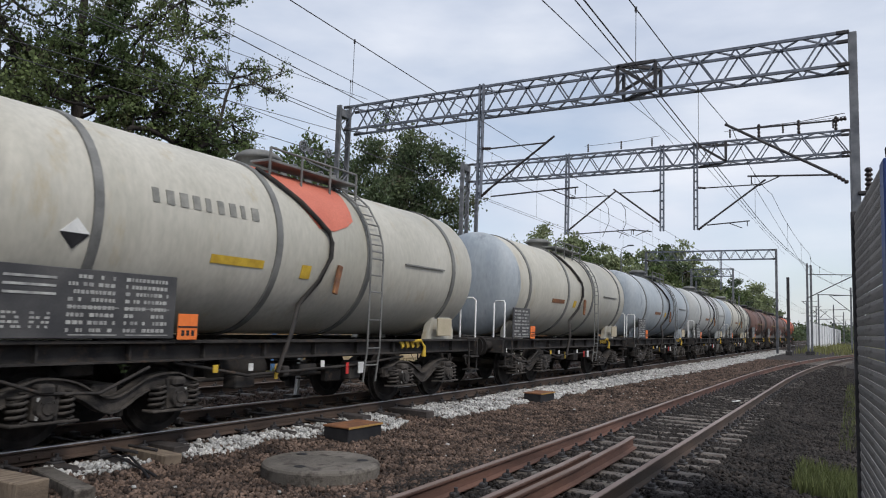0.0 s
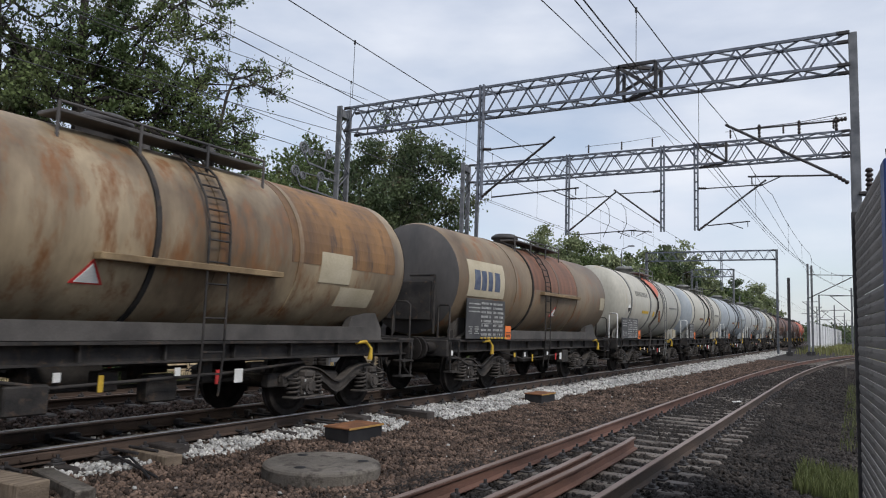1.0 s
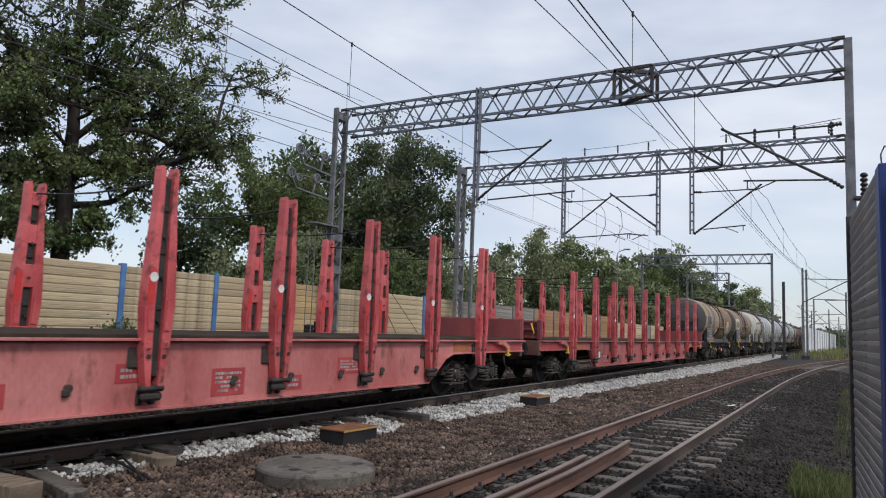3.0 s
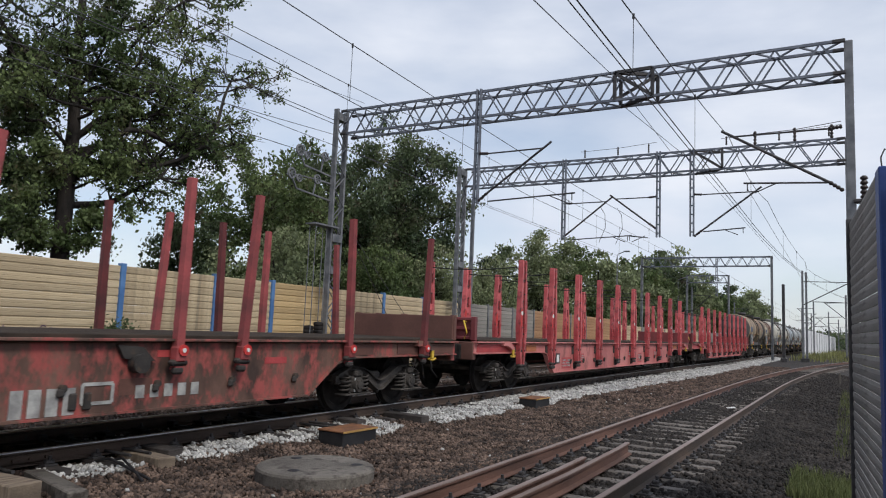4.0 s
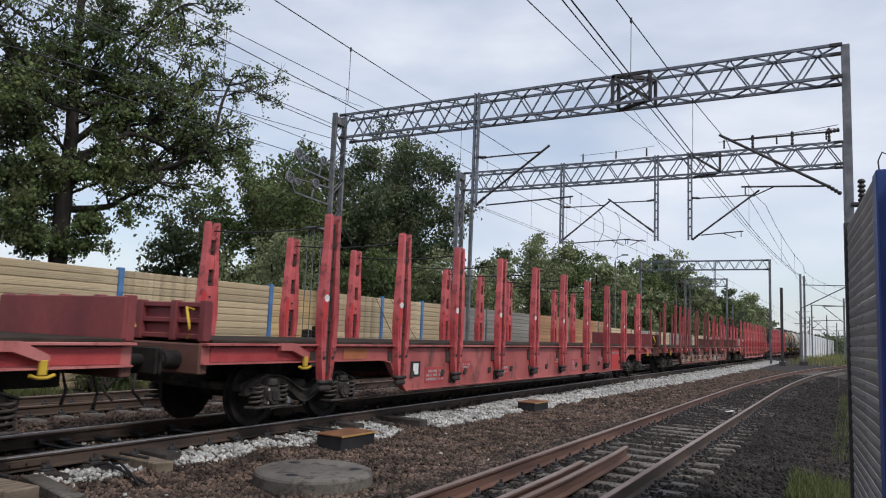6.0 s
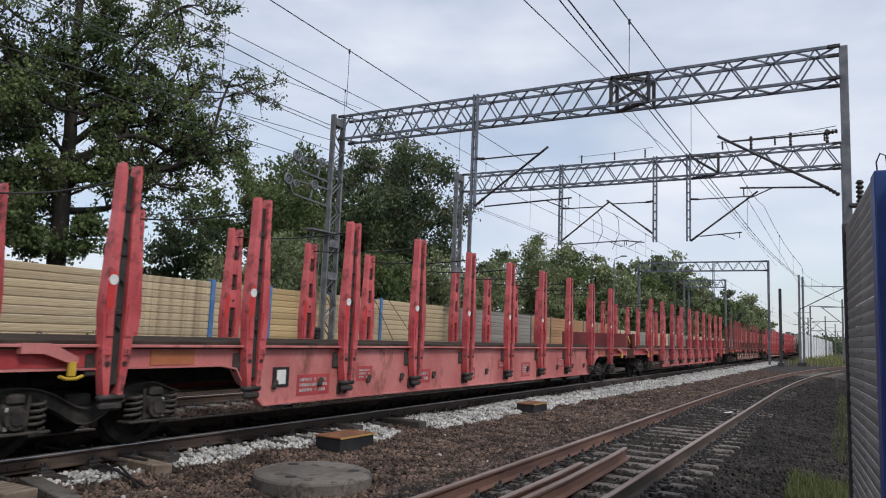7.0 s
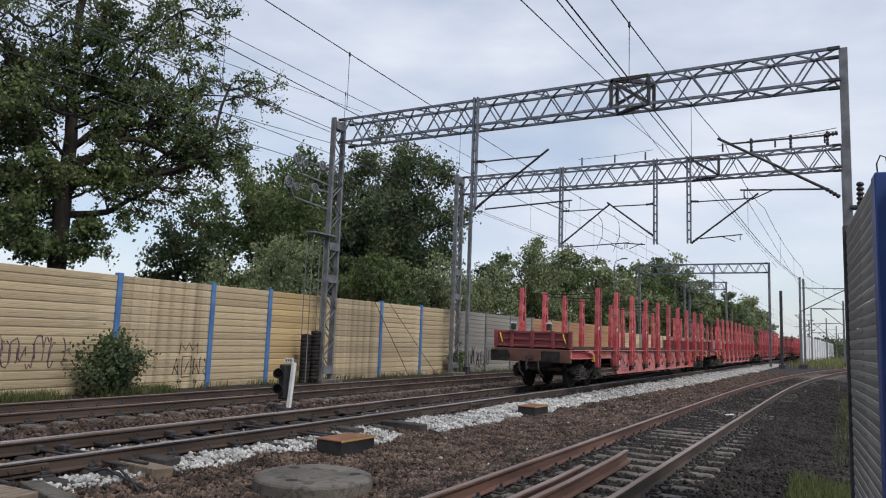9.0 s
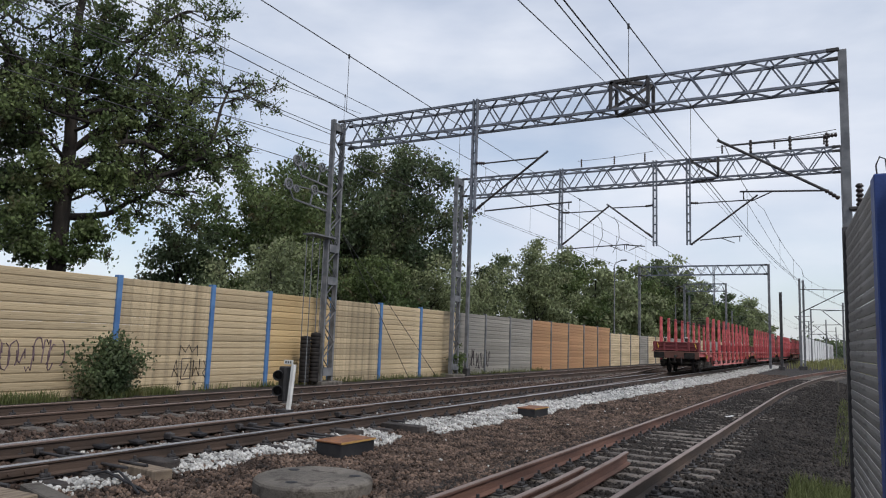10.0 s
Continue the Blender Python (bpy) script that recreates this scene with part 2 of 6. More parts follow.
M_RED_D = pbr("dull_dark_red_paint", (0.16, 0.035, 0.04), (0.25, 0.06, 0.06), 1.5, 0.6, 0, 0.1, 25, (1, 1, 0.5))
M_RED_STAKE = pbr("coral_red_stake_paint", (0.42, 0.06, 0.066), (0.60, 0.125, 0.128), 2, 0.45, 0, 0.15, 25, c3=(0.13, 0.04, 0.036), c3_at=0.585, vary=0.16)
M_RUSTRED = pbr("rust_stained_red_paint", (0.055, 0.034, 0.027), (0.19, 0.105, 0.08), 1.7, 0.75, 0, 0.15, 25, (1, 1, 0.6), c3=(0.36, 0.085, 0.075), c3_at=0.55)
M_OLDSTAKE = pbr("dark_rust_red_stake", (0.13, 0.035, 0.035), (0.30, 0.06, 0.06), 2, 0.65, 0, 0.1, 25, vary=0.5)
M_ORANGE = pbr("rusty_orange_sill", (0.36, 0.12, 0.05), (0.46, 0.17, 0.08), 2, 0.65, 0, 0.1, 25)
M_DECK = pbr("dark_wet_deck_planks", (0.03, 0.025, 0.022), (0.065, 0.05, 0.04), 3, 0.95, 0, 0.3, 25, (6, 0.6, 1), spec=0.08)
M_PLASTER = pbr("brown_primer", (0.10, 0.045, 0.035), (0.14, 0.065, 0.05), 2, 0.7, 0, 0.1, 25)
M_LENS = pbr("dark_signal_lens", (0.01, 0.01, 0.012), (0.02, 0.02, 0.022), 5, 0.15, 0, 0, 50)


# ---- mesh building ----
class Shape:
    """Vertices and faces gathered from boxes, tubes, turned and extruded forms."""

    def __init__(self):
        self.v, self.f, self.s = [], [], []

    def add(self, verts, faces, smooth=False):
        k = len(self.v)
        self.v += [tuple(p) for p in verts]
        self.f += [tuple(i + k for i in q) for q in faces]
        self.s += [smooth] * len(faces)
        return self

    def box(self, x, y, z, sx, sy, sz, b=0.0, m=None):
        hx, hy, hz = sx / 2, sy / 2, sz / 2
        if b <= 0:
            pts = [(i * hx, j * hy, k * hz) for i in (-1, 1) for j in (-1, 1) for k in (-1, 1)]
            fs = [(0, 1, 3, 2), (4, 6, 7, 5), (0, 4, 5, 1), (2, 3, 7, 6), (0, 2, 6, 4), (1, 5, 7, 3)]
        else:
            b = min(b, hx * 0.9, hy * 0.9, hz * 0.9)
            pts, idx, fs = [], {}, []
            for i in (-1, 1):
                for j in (-1, 1):
                    for k in (-1, 1):
                        for a in range(3):
                            q = [i * (hx - b), j * (hy - b), k * (hz - b)]
                            q[a] = (i * hx, j * hy, k * hz)[a]
                            idx[i, j, k, a] = len(pts)
                            pts.append(tuple(q))
            for a in range(3):
                for sgn in (-1, 1):
                    o = [c for c in range(3) if c != a]
                    loop = []
                    for p, q in ((-1, -1), (1, -1), (1, 1), (-1, 1)):
                        t = [0, 0, 0]
                        t[a], t[o[0]], t[o[1]] = sgn, p, q
                        loop.append(idx[t[0], t[1], t[2], a])
                    fs.append(tuple(loop) if (sgn > 0) == (a != 1) else tuple(reversed(loop)))
            for a in range(3):
                o = [c for c in range(3) if c != a]
                for p in (-1, 1):
                    for q in (-1, 1):
                        t0, t1 = [0, 0, 0], [0, 0, 0]
                        t0[a], t1[a] = -1, 1
                        t0[o[0]] = t1[o[0]] = p
                        t0[o[1]] = t1[o[1]] = q
                        fs.append((idx[t0[0], t0[1], t0[2], o[0]], idx[t1[0], t1[1], t1[2], o[0]], idx[t1[0], t1[1], t1[2], o[1]], idx[t0[0], t0[1], t0[2], o[1]]))
            for i in (-1, 1):
                for j in (-1, 1):
                    for k in (-1, 1):
                        fs.append(tuple(idx[i, j, k, a] for a in range(3)))
        off = Vector((x, y, z))
        if m is not None:
            pts = [m @ Vector(p) for p in pts]
        return self.add([Vector(p) + off for p in pts], fs)

    def tube(self, p0, p1, r0, r1=None, n=8, caps=True):
        p0, p1 = Vector(p0), Vector(p1)
        r1 = r0 if r1 is None else r1
        d = p1 - p0
        if d.length < 1e-6:
            return self
        d.normalize()
        u = d.orthogonal().normalized()
        w = d.cross(u)
        pts = []
        for p, r in ((p0, r0), (p1, r1)):
            pts += [p + (u * math.cos(2 * math.pi * i / n) + w * math.sin(2 * math.pi * i / n)) * r for i in range(n)]
        self.add(pts, [(i, (i + 1) % n, n + (i + 1) % n, n + i) for i in range(n)], n > 5)
        if caps:
            self.add(pts[:n], [tuple(range(n - 1, -1, -1))])
            self.add(pts[n:], [tuple(range(n))])
        return self

    def bar(self, p0, p1, w, h=None):
        """A straight bar of rectangular section between two points."""
        p0, p1 = Vector(p0), Vector(p1)
        h = w if h is None else h
        d = (p1 - p0).normalized()
        u = d.cross(Vector((0, 0, 1)))
        u = Vector((1, 0, 0)) if u.length < 1e-3 else u.normalized()
        q = d.cross(u)
        pts = [p + u * (i * w / 2) + q * (j * h / 2) for p in (p0, p1) for i, j in ((-1, -1), (1, -1), (1, 1), (-1, 1))]
        return self.add(pts, [(3, 2, 1, 0), (4, 5, 6, 7)] + [(i, (i + 1) % 4, 4 + (i + 1) % 4, 4 + i) for i in range(4)])

    def path(self, pts, r, n=6):
        pts = [Vector(p) for p in pts]
        rings = []
        for i, p in enumerate(pts):
            d = (pts[min(i + 1, len(pts) - 1)] - pts[max(i - 1, 0)]).normalized()
            ref = Vector((0, 0, 1)) if abs(d.z) < 0.9 else Vector((1, 0, 0))
            u = d.cross(ref).normalized()
            w = d.cross(u)
            rr = r[i] if isinstance(r, (list, tuple)) else r
            rings += [p + (u * math.cos(2 * math.pi * k / n) + w * math.sin(2 * math.pi * k / n)) * rr for k in range(n)]
        fs = [(a * n + k, a * n + (k + 1) % n, (a + 1) * n + (k + 1) % n, (a + 1) * n + k) for a in range(len(pts) - 1) for k in range(n)]
        self.add(rings, fs, True)
        last = (len(pts) - 1) * n
        return self.add(rings[:n], [tuple(range(n))]).add(rings[last:], [tuple(range(n))])

    def turn_y(self, prof, x=0.0, z=0.0, n=48, a0=0.0, a1=2 * math.pi, smooth=True):
        """Turns (radius, y) points about an axis along y through x, z."""
        full = abs(a1 - a0 - 2 * math.pi) < 1e-6
        m = n if full else n + 1
        pts = [(x + r * math.cos(a0 + (a1 - a0) * i / n), y, z + r * math.sin(a0 + (a1 - a0) * i / n)) for r, y in prof for i in range(m)]
        fs = [(a * m + i, a * m + (i + 1) % m, (a + 1) * m + (i + 1) % m, (a + 1) * m + i) for a in range(len(prof) - 1) for i in range(n)]
        return self.add(pts, fs, smooth)

    def turn_z(self, prof, x=0.0, y=0.0, n=32, smooth=True):
        pts = [(x + r * math.cos(2 * math.pi * i / n), y + r * math.sin(2 * math.pi * i / n), z) for r, z in prof for i in range(n)]
        fs = [(a * n + i, a * n + (i + 1) % n, (a + 1) * n + (i + 1) % n, (a + 1) * n + i) for a in range(len(prof) - 1) for i in range(n)]
        return self.add(pts, fs, smooth)

    def slab_x(self, poly, x0, x1):
        """A (y, z) outline drawn out from x0 to x1."""
        n = len(poly)
        pts = [(x0, a, b) for a, b in poly] + [(x1, a, b) for a, b in poly]
        return self.add(pts, [tuple(range(n - 1, -1, -1)), tuple(range(n, 2 * n))] + [(i, (i + 1) % n, n + (i + 1) % n, n + i) for i in range(n)])

    def slab_y(self, poly, y0, y1):
        """An (x, z) outline drawn out from y0 to y1."""
        n = len(poly)
        pts = [(a, y0, b) for a, b in poly] + [(a, y1, b) for a, b in poly]
        return self.add(pts, [tuple(range(n - 1, -1, -1)), tuple(range(n, 2 * n))] + [(i, (i + 1) % n, n + (i + 1) % n, n + i) for i in range(n)])

    def mesh(self, name, *mats):
        me = bpy.data.meshes.new(name)
        me.from_pydata(self.v, [], self.f)
        me.polygons.foreach_set("use_smooth", self.s)
        for m in mats:
            me.materials.append(m)
        b = bmesh.new()
        b.from_mesh(me)
        bmesh.ops.recalc_face_normals(b, faces=b.faces)
        b.to_mesh(me)
        b.free()
        return me


def part(name, shape, material, parent, label="", m=None):
    me = shape if isinstance(shape, bpy.types.Mesh) else shape.mesh(name, material)
    ob = new(name, me)
    ob.parent = parent
    if m is not None:
        ob.matrix_basis = m
    if label:
        ob["label"] = label
    return ob


def thing(name, label, category, m=None, group="", kind=""):
    ob = new(name)
    ob.empty_display_size = 0.2
    if m is not None:
        ob.matrix_basis = m
    return tagged(ob, label, category, group, kind)


def solid(name, shape, material, label, category="", group="", kind="", m=None):
    ob = new(name, shape.mesh(name, material))
    if m is not None:
        ob.matrix_basis = m
    return tagged(ob, label, category, group, kind)


def bulk_mesh(name, verts, faces, material, smooth=False):
    """A big mesh from arrays."""
    me = bpy.data.meshes.new(name)
    me.from_pydata(verts.tolist() if hasattr(verts, "tolist") else verts, [], faces.tolist() if hasattr(faces, "tolist") else faces)
    me.materials.append(material)
    if smooth:
        me.polygons.foreach_set("use_smooth", [True] * len(me.polygons))
    return me


# ---- ground and tracks ----
TRACK_2 = -4.37
WALL_X = -9.3


def siding_x(y):
    """Middle of the siding, straight at first and then bending away."""
    return 6.05 + (max(0.0, y - 26.0) ** 2) / 720.0


def ground_z(x, y):
    def bed(c, half=1.5, ramp=0.7):
        d = abs(x - c)
        return 1.0 if d < half else max(0.0, 1 - (d - half) / ramp)
    up = max(0.75 * bed(0, 1.3), 0.75 * bed(TRACK_2), (0.88 + 0.16 * min(1.0, max(0.0, (y - 14) / 12))) * bed(siding_x(y), 1.35))
    base = -0.33 + 0.03 * noise.noise(Vector((x * 0.6, y * 0.6, 3)))
    if x > 8.0:
        base -= 0.05 * min(1, (x - 8) / 1.5)
    return base + up * 0.10 + 0.012 * noise.noise(Vector((x * 3, y * 3, 0)))


def axis(spans):
    out = []
    for a, b, n in spans:
        out += [a + (b - a) * i / n for i in range(n)]
    return out + [spans[-1][1]]


gx = axis([(-900, -60, 8), (-60, -14, 10), (-14, 12, 104), (12, 60, 10), (60, 900, 8)])
gy = axis([(-300, -20, 8), (-20, 40, 150), (40, 120, 40), (120, 400, 14), (400, 2500, 6)])
gv = [(x, y, ground_z(x, y) if -14 <= x <= 12 and -20 <= y <= 120 else -0.33) for y in gy for x in gx]
gf = [(j * len(gx) + i, j * len(gx) + i + 1, (j + 1) * len(gx) + i + 1, (j + 1) * len(gx) + i) for j in range(len(gy) - 1) for i in range(len(gx) - 1)]
ground = new("ground", bulk_mesh("ground", gv, gf, M_EARTH, True))
tagged(ground, "brown gravel and earth trackbed ground", "ground", kind="structure")

RAIL = [(-0.065, -0.172), (0.065, -0.172), (0.065, -0.160), (0.014, -0.140), (0.010, -0.045), (0.034, -0.032), (0.034, -0.006)]
RAIL_FULL = RAIL + [(-a, b) for a, b in reversed(RAIL[2:])]


def rail(parent, line, side, top, n=None):
    """One rail along a line of (x, y) points: rolled profile, with the running surface as its own strip."""
    s = Shape()
    k = len(RAIL_FULL)
    pts = []
    for i, (x, y) in enumerate(line):
        a, b = line[max(i - 1, 0)], line[min(i + 1, len(line) - 1)]
        d = Vector((b[0] - a[0], b[1] - a[1])).normalized()
        pts += [(x + q[0] * d.y, y - q[0] * d.x, q[1]) for q in RAIL_FULL]
    fs = [(i * k + j, i * k + (j + 1) % k, (i + 1) * k + (j + 1) % k, (i + 1) * k + j) for i in range(len(line) - 1) for j in range(k)]
    e = (len(line) - 1) * k
    s.add(pts, fs + [tuple(range(k)), tuple(range(e, e + k))])
    ob = part("rail", s, side, parent)
    h = Shape()
    pts = []
    for i, (x, y) in enumerate(line):
        a, b = line[max(i - 1, 0)], line[min(i + 1, len(line) - 1)]
        d = Vector((b[0] - a[0], b[1] - a[1])).normalized()
        for q in ((-0.035, -0.012), (-0.032, -0.002), (-0.02, 0.002), (0.02, 0.002), (0.032, -0.002), (0.035, -0.012)):
            pts.append((x + q[0] * d.y, y - q[0] * d.x, q[1]))
    fs = [(i * 6 + j, i * 6 + j + 1, (i + 1) * 6 + j + 1, (i + 1) * 6 + j) for i in range(len(line) - 1) for j in range(5)]
    h.add(pts, fs)
    part("rail_head", h, top, ob, "worn running surface")
    return ob


def sleeper_shape(length):
    s = Shape()
    s.box(0, 0, -0.11, length, 0.21, 0.22, 0.03)
    return s


def fastening_shape():
    s = Shape()
    s.box(0, 0, 0.012, 0.34, 0.16, 0.024, 0.006)
    for sx in (-1, 1):
        s.box(sx * 0.11, 0, 0.045, 0.07, 0.11, 0.05, 0.012)
        s.tube((sx * 0.125, 0, 0.05), (sx * 0.125, 0, 0.115), 0.02, n=6)
    return s


ys_main = axis([(-25, 60, 34), (60, 420, 12)])
main_track = thing("main_track", "main railway track with shiny rails on dark ballast", "railway track", kind="structure")
far_track = thing("second_track", "second railway track with dull rails on pale half-buried sleepers", "railway track", kind="structure")
siding = thing("siding_track", "rusty siding track on pale concrete sleepers curving away", "railway track", kind="structure")
for c, t in ((0, main_track), (TRACK_2, far_track)):
    for sx in (-0.7525, 0.7525):
        rail(t, [(c + sx, y) for y in ys_main], M_RAIL_SIDE, M_RAIL_TOP if c == 0 else M_RAIL_DULL)
ys_side = axis([(-10, 24, 6), (24, 130, 40)])
for sx in (-0.7525, 0.7525):
    rail(siding, [(siding_x(y) + sx, y) for y in ys_side], M_RAIL_RED if sx < 0 else M_RAIL_SIDE, M_RAIL_DULL)
# guard rails between the siding's rails, ending ahead
rail(siding, [(6.16, -4), (6.16, 8), (6.10, 10.2), (6.06, 10.9)], M_RAIL_RED, M_RAIL_DULL)
rail(siding, [(5.98, -4), (5.98, 8), (5.95, 9.2)], M_RAIL_RED, M_RAIL_DULL)
# switch blades against the main rails and the crossover leading to the second track
rail(main_track, [(-0.60, -8), (-0.62, 6), (-0.68, 14)], M_RAIL_SIDE, M_RAIL_DULL)
for k in (0, 1):
    line = [(0.75 - 1.5 * k - 0.08 - max(0.0, y - 22) ** 2 / 420.0 if y < 50 else 0.75 - 1.5 * k - 1.95 - (y - 50) * 0.115, y) for y in axis([(20, 60, 20), (60, 76, 3)])]
    line = [p for p in line if p[0] > TRACK_2 - 0.74]
    rail(main_track, line, M_RAIL_SIDE, M_RAIL_DULL)

sl_p = sleeper_shape(2.6).mesh("sleeper", M_SLEEPER)
sl_c, sl_d = sleeper_shape(2.5).mesh("sleeper", M_SLEEPER), sleeper_shape(2.6).mesh("sleeper", M_SLEEPER_D)
fast = fastening_shape().mesh("fastening", M_DARK)
rnd = random.Random(4)
for c, t, me, y0, y1 in ((0, main_track, sl_d, -2.0, 56.0), (TRACK_2, far_track, sl_p, 4.0, 62.0), (None, siding, sl_c, -9.0, 62.0)):
    y = y0
    while y < y1:
        x = siding_x(y) if c is None else c
        turn = -math.degrees(math.atan(max(0, y - 26) / 360.0)) if c is None else 0
        o = part("sleeper", me, None, t, m=pose(x + rnd.uniform(-0.03, 0.03), y, -0.196 if c is None else -0.186, 0, 0, turn + rnd.uniform(-0.8, 0.8)))
        if y < 34:
            for sx in (-0.7525, 0.7525):
                part("fastening", fast, None, o, m=pose(sx, 0, 0))
        y += 0.6
rest = Shape()
for c, ya in ((0, 56.4), (TRACK_2, 62.4)):
    for i in range(90):
        rest.box(c, ya + 0.6 * i, -0.29, 2.6, 0.25, 0.22)
tagged(part("far_sleepers", rest, M_SLEEPER_D, main_track), kind="stuff")


# ---- loose ballast ----
def scatter(name, label, region, count, size, material, lift=0.0, seed=1, keep=None):
    """Angular stones strewn over a rectangle of the ground."""
    rg = np.random.default_rng(seed)
    x0, x1, y0, y1, near = region
    u = rg.random(count)
    y = y0 + (y1 - y0) * u ** near
    x = x0 + (x1 - x0) * rg.random(count)
    ok = x > 8.957 - 1.95 * np.maximum(y, 0) - 0.6
    if keep is not None:
        ok &= np.array([keep(a, b) for a, b in zip(x, y)])
    x, y = x[ok], y[ok]
    n = len(x)
    z = np.array([ground_z(a, b) for a, b in zip(x, y)]) + lift * rg.random(n)
    corner = np.array([(i, j, k) for i in (-1, 1) for j in (-1, 1) for k in (-1, 1)], float)
    s = size * (0.55 + 0.9 * rg.random(n))
    shape = corner[None] * (0.45 + 0.55 * rg.random((n, 8, 3))) * np.stack([s, s * (0.7 + 0.4 * rg.random(n)), s * (0.55 + 0.3 * rg.random(n))], -1)[:, None] * 0.5
    q = rg.normal(size=(n, 4))
    q /= np.linalg.norm(q, axis=1, keepdims=True)
    w, a, b, c = q.T
    rot = np.stack([1 - 2 * (b * b + c * c), 2 * (a * b - c * w), 2 * (a * c + b * w), 2 * (a * b + c * w), 1 - 2 * (a * a + c * c), 2 * (b * c - a * w),
                    2 * (a * c - b * w), 2 * (b * c + a * w), 1 - 2 * (a * a + b * b)], -1).reshape(n, 3, 3)
    v = np.einsum("nij,nkj->nki", rot, shape) + np.stack([x, y, z], -1)[:, None]
    base = np.array([(0, 1, 3, 2), (4, 6, 7, 5), (0, 4, 5, 1), (2, 3, 7, 6), (0, 2, 6, 4), (1, 5, 7, 3)])
    f = (base[None] + 8 * np.arange(n)[:, None, None]).reshape(-1)
    me = bpy.data.meshes.new(name)
    me.vertices.add(n * 8)
    me.vertices.foreach_set("co", v.reshape(-1))
    me.loops.add(n * 24)
    me.loops.foreach_set("vertex_index", f.astype(np.int32))
    me.polygons.add(n * 6)
    me.polygons.foreach_set("loop_start", np.arange(0, n * 24, 4, dtype=np.int32))
    me.update(calc_edges=True)
    me.materials.append(material)
    return tagged(new(name, me), label, "gravel", kind="stuff")


def white_band(x, y):
    edge = 1.5 + 0.45 * min(1, max(0, (y - 8) / 4)) + 0.65 * min(1, max(0, (y - 20) / 22))
    edge += 0.35 * noise.noise(Vector((y * 0.9, 0, 7)))
    lo = 0.86 + 0.12 * noise.noise(Vector((y * 0.8, 5, 1)))
    if (9.0 < y < 10.0 and x > 1.5) or 4.2 < y < 5.0 or (6.05 < y < 6.5 and x < 1.7) or (11.5 < y < 12.5 and x < 2.1) or (16.85 < y < 17.9 and 1.55 < x):
        return False
    return lo < x < edge


scatter("brown_gravel", "rust-brown crushed stone between the tracks", (1.3, 4.9, 2.6, 17, 1.15), 37000, 0.05, M_STONE, 0.035, 11)
scatter("brown_gravel", "rust-brown crushed stone between the tracks", (1.5, 5.2, 17, 60, 1.5), 20000, 0.075, M_STONE, 0.02, 12)
scatter("siding_ballast", "dark grey ballast around the siding sleepers", (4.4, 9.0, -1.5, 18, 1.0), 44000, 0.055, M_STONE_D, 0.03, 13)
scatter("siding_ballast", "dark grey ballast around the siding sleepers", (4.8, 9.6, 18, 50, 1.5), 20000, 0.075, M_STONE_D, 0.03, 14)
scatter("track_ballast", "dark brown ballast of the running lines", (-6.6, 0.95, 2.5, 26, 1.2), 30000, 0.07, M_STONE_T, 0.04, 15)
scatter("track_ballast", "dark brown ballast of the running lines", (-6.6, 0.95, 26, 70, 1.4), 14000, 0.11, M_STONE_T, 0.03, 16)
scatter("white_ballast", "fresh white limestone ballast beside the rail", (0.7, 3.0, 4.5, 18, 1.1), 24000, 0.054, M_STONE_W, 0.06, 17, white_band)
scatter("white_ballast", "fresh white limestone ballast beside the rail", (0.7, 3.3, 18, 95, 1.5), 30000, 0.085, M_STONE_W, 0.05, 18, white_band)
scatter("white_chips", "stray white stones among the brown gravel", (-3.2, 4.6, 4.5, 30, 1.3), 260, 0.05, M_STONE_W, 0.05, 19)
scatter("white_chips", "white stones between the main rails", (-0.6, 0.6, 6, 40, 1.3), 1500, 0.06, M_STONE_W, 0.05, 20, lambda x, y: noise.noise(Vector((x, y * 0.5, 2))) > 0.15)


# ---- trackside objects ----
def manhole():
    t = thing("manhole_cover", "round grey concrete shaft cover lying in the gravel", "manhole cover", pose(3.28, 7.07, -0.335, 0, 0, 20))
    s = Shape()
    s.turn_z([(0.0, 0.20), (0.66, 0.20), (0.70, 0.185), (0.715, 0.16), (0.715, 0.0)], n=56, smooth=False)
    part("slab", s, M_CONC, t)
    for a, r in ((20, 0.5), (140, 0.48), (255, 0.45)):
        h = Shape()
        h.turn_z([(0.0, 0.206), (0.062, 0.206), (0.074, 0.202)], r * math.cos(radians(a)), r * math.sin(radians(a)), 16)
        part("lifting_hole", h, M_BLACK, t, "dark lifting hole")


def point_box(x, y, z, turn, sx, sy, sz, label):
    t = thing("point_machine_box", label, "trackside box", pose(x, y, z, 0, 0, turn), "trackside boxes")
    s = Shape()
    s.box(0, 0, sz / 2, sx, sy, sz, 0.012)
    part("casing", s, M_BLACK, t)
    s = Shape()
    s.box(0, 0, sz + 0.014, sx + 0.03, sy + 0.03, 0.028, 0.008)
    part("lid", s, M_ORANGE_LID, t, "rust-orange painted lid")
    s = Shape()
    s.box(sx / 2 + 0.018, 0, sz + 0.012, 0.006, sy + 0.03, 0.03)
    part("edge_strip", s, M_EDGE, t, "worn yellow edge strip")


manhole()
point_box(1.91, 9.54, -0.34, -2, 0.5, 0.86, 0.24, "low black trackside box with a rust-orange lid")
point_box(1.96, 17.35, -0.34, -2, 0.46, 0.85, 0.24, "low black trackside box with a worn brown lid")


def timber(x, y, z, turn, sx, sy, sz, mat, label, tilt=0):
    s = Shape()
    s.box(0, 0, sz / 2, sx, sy, sz, 0.012)
    return solid("timber_beam", s, mat, label, "beam", "loose trackside beams", m=pose(x, y, z, tilt, 0, turn))


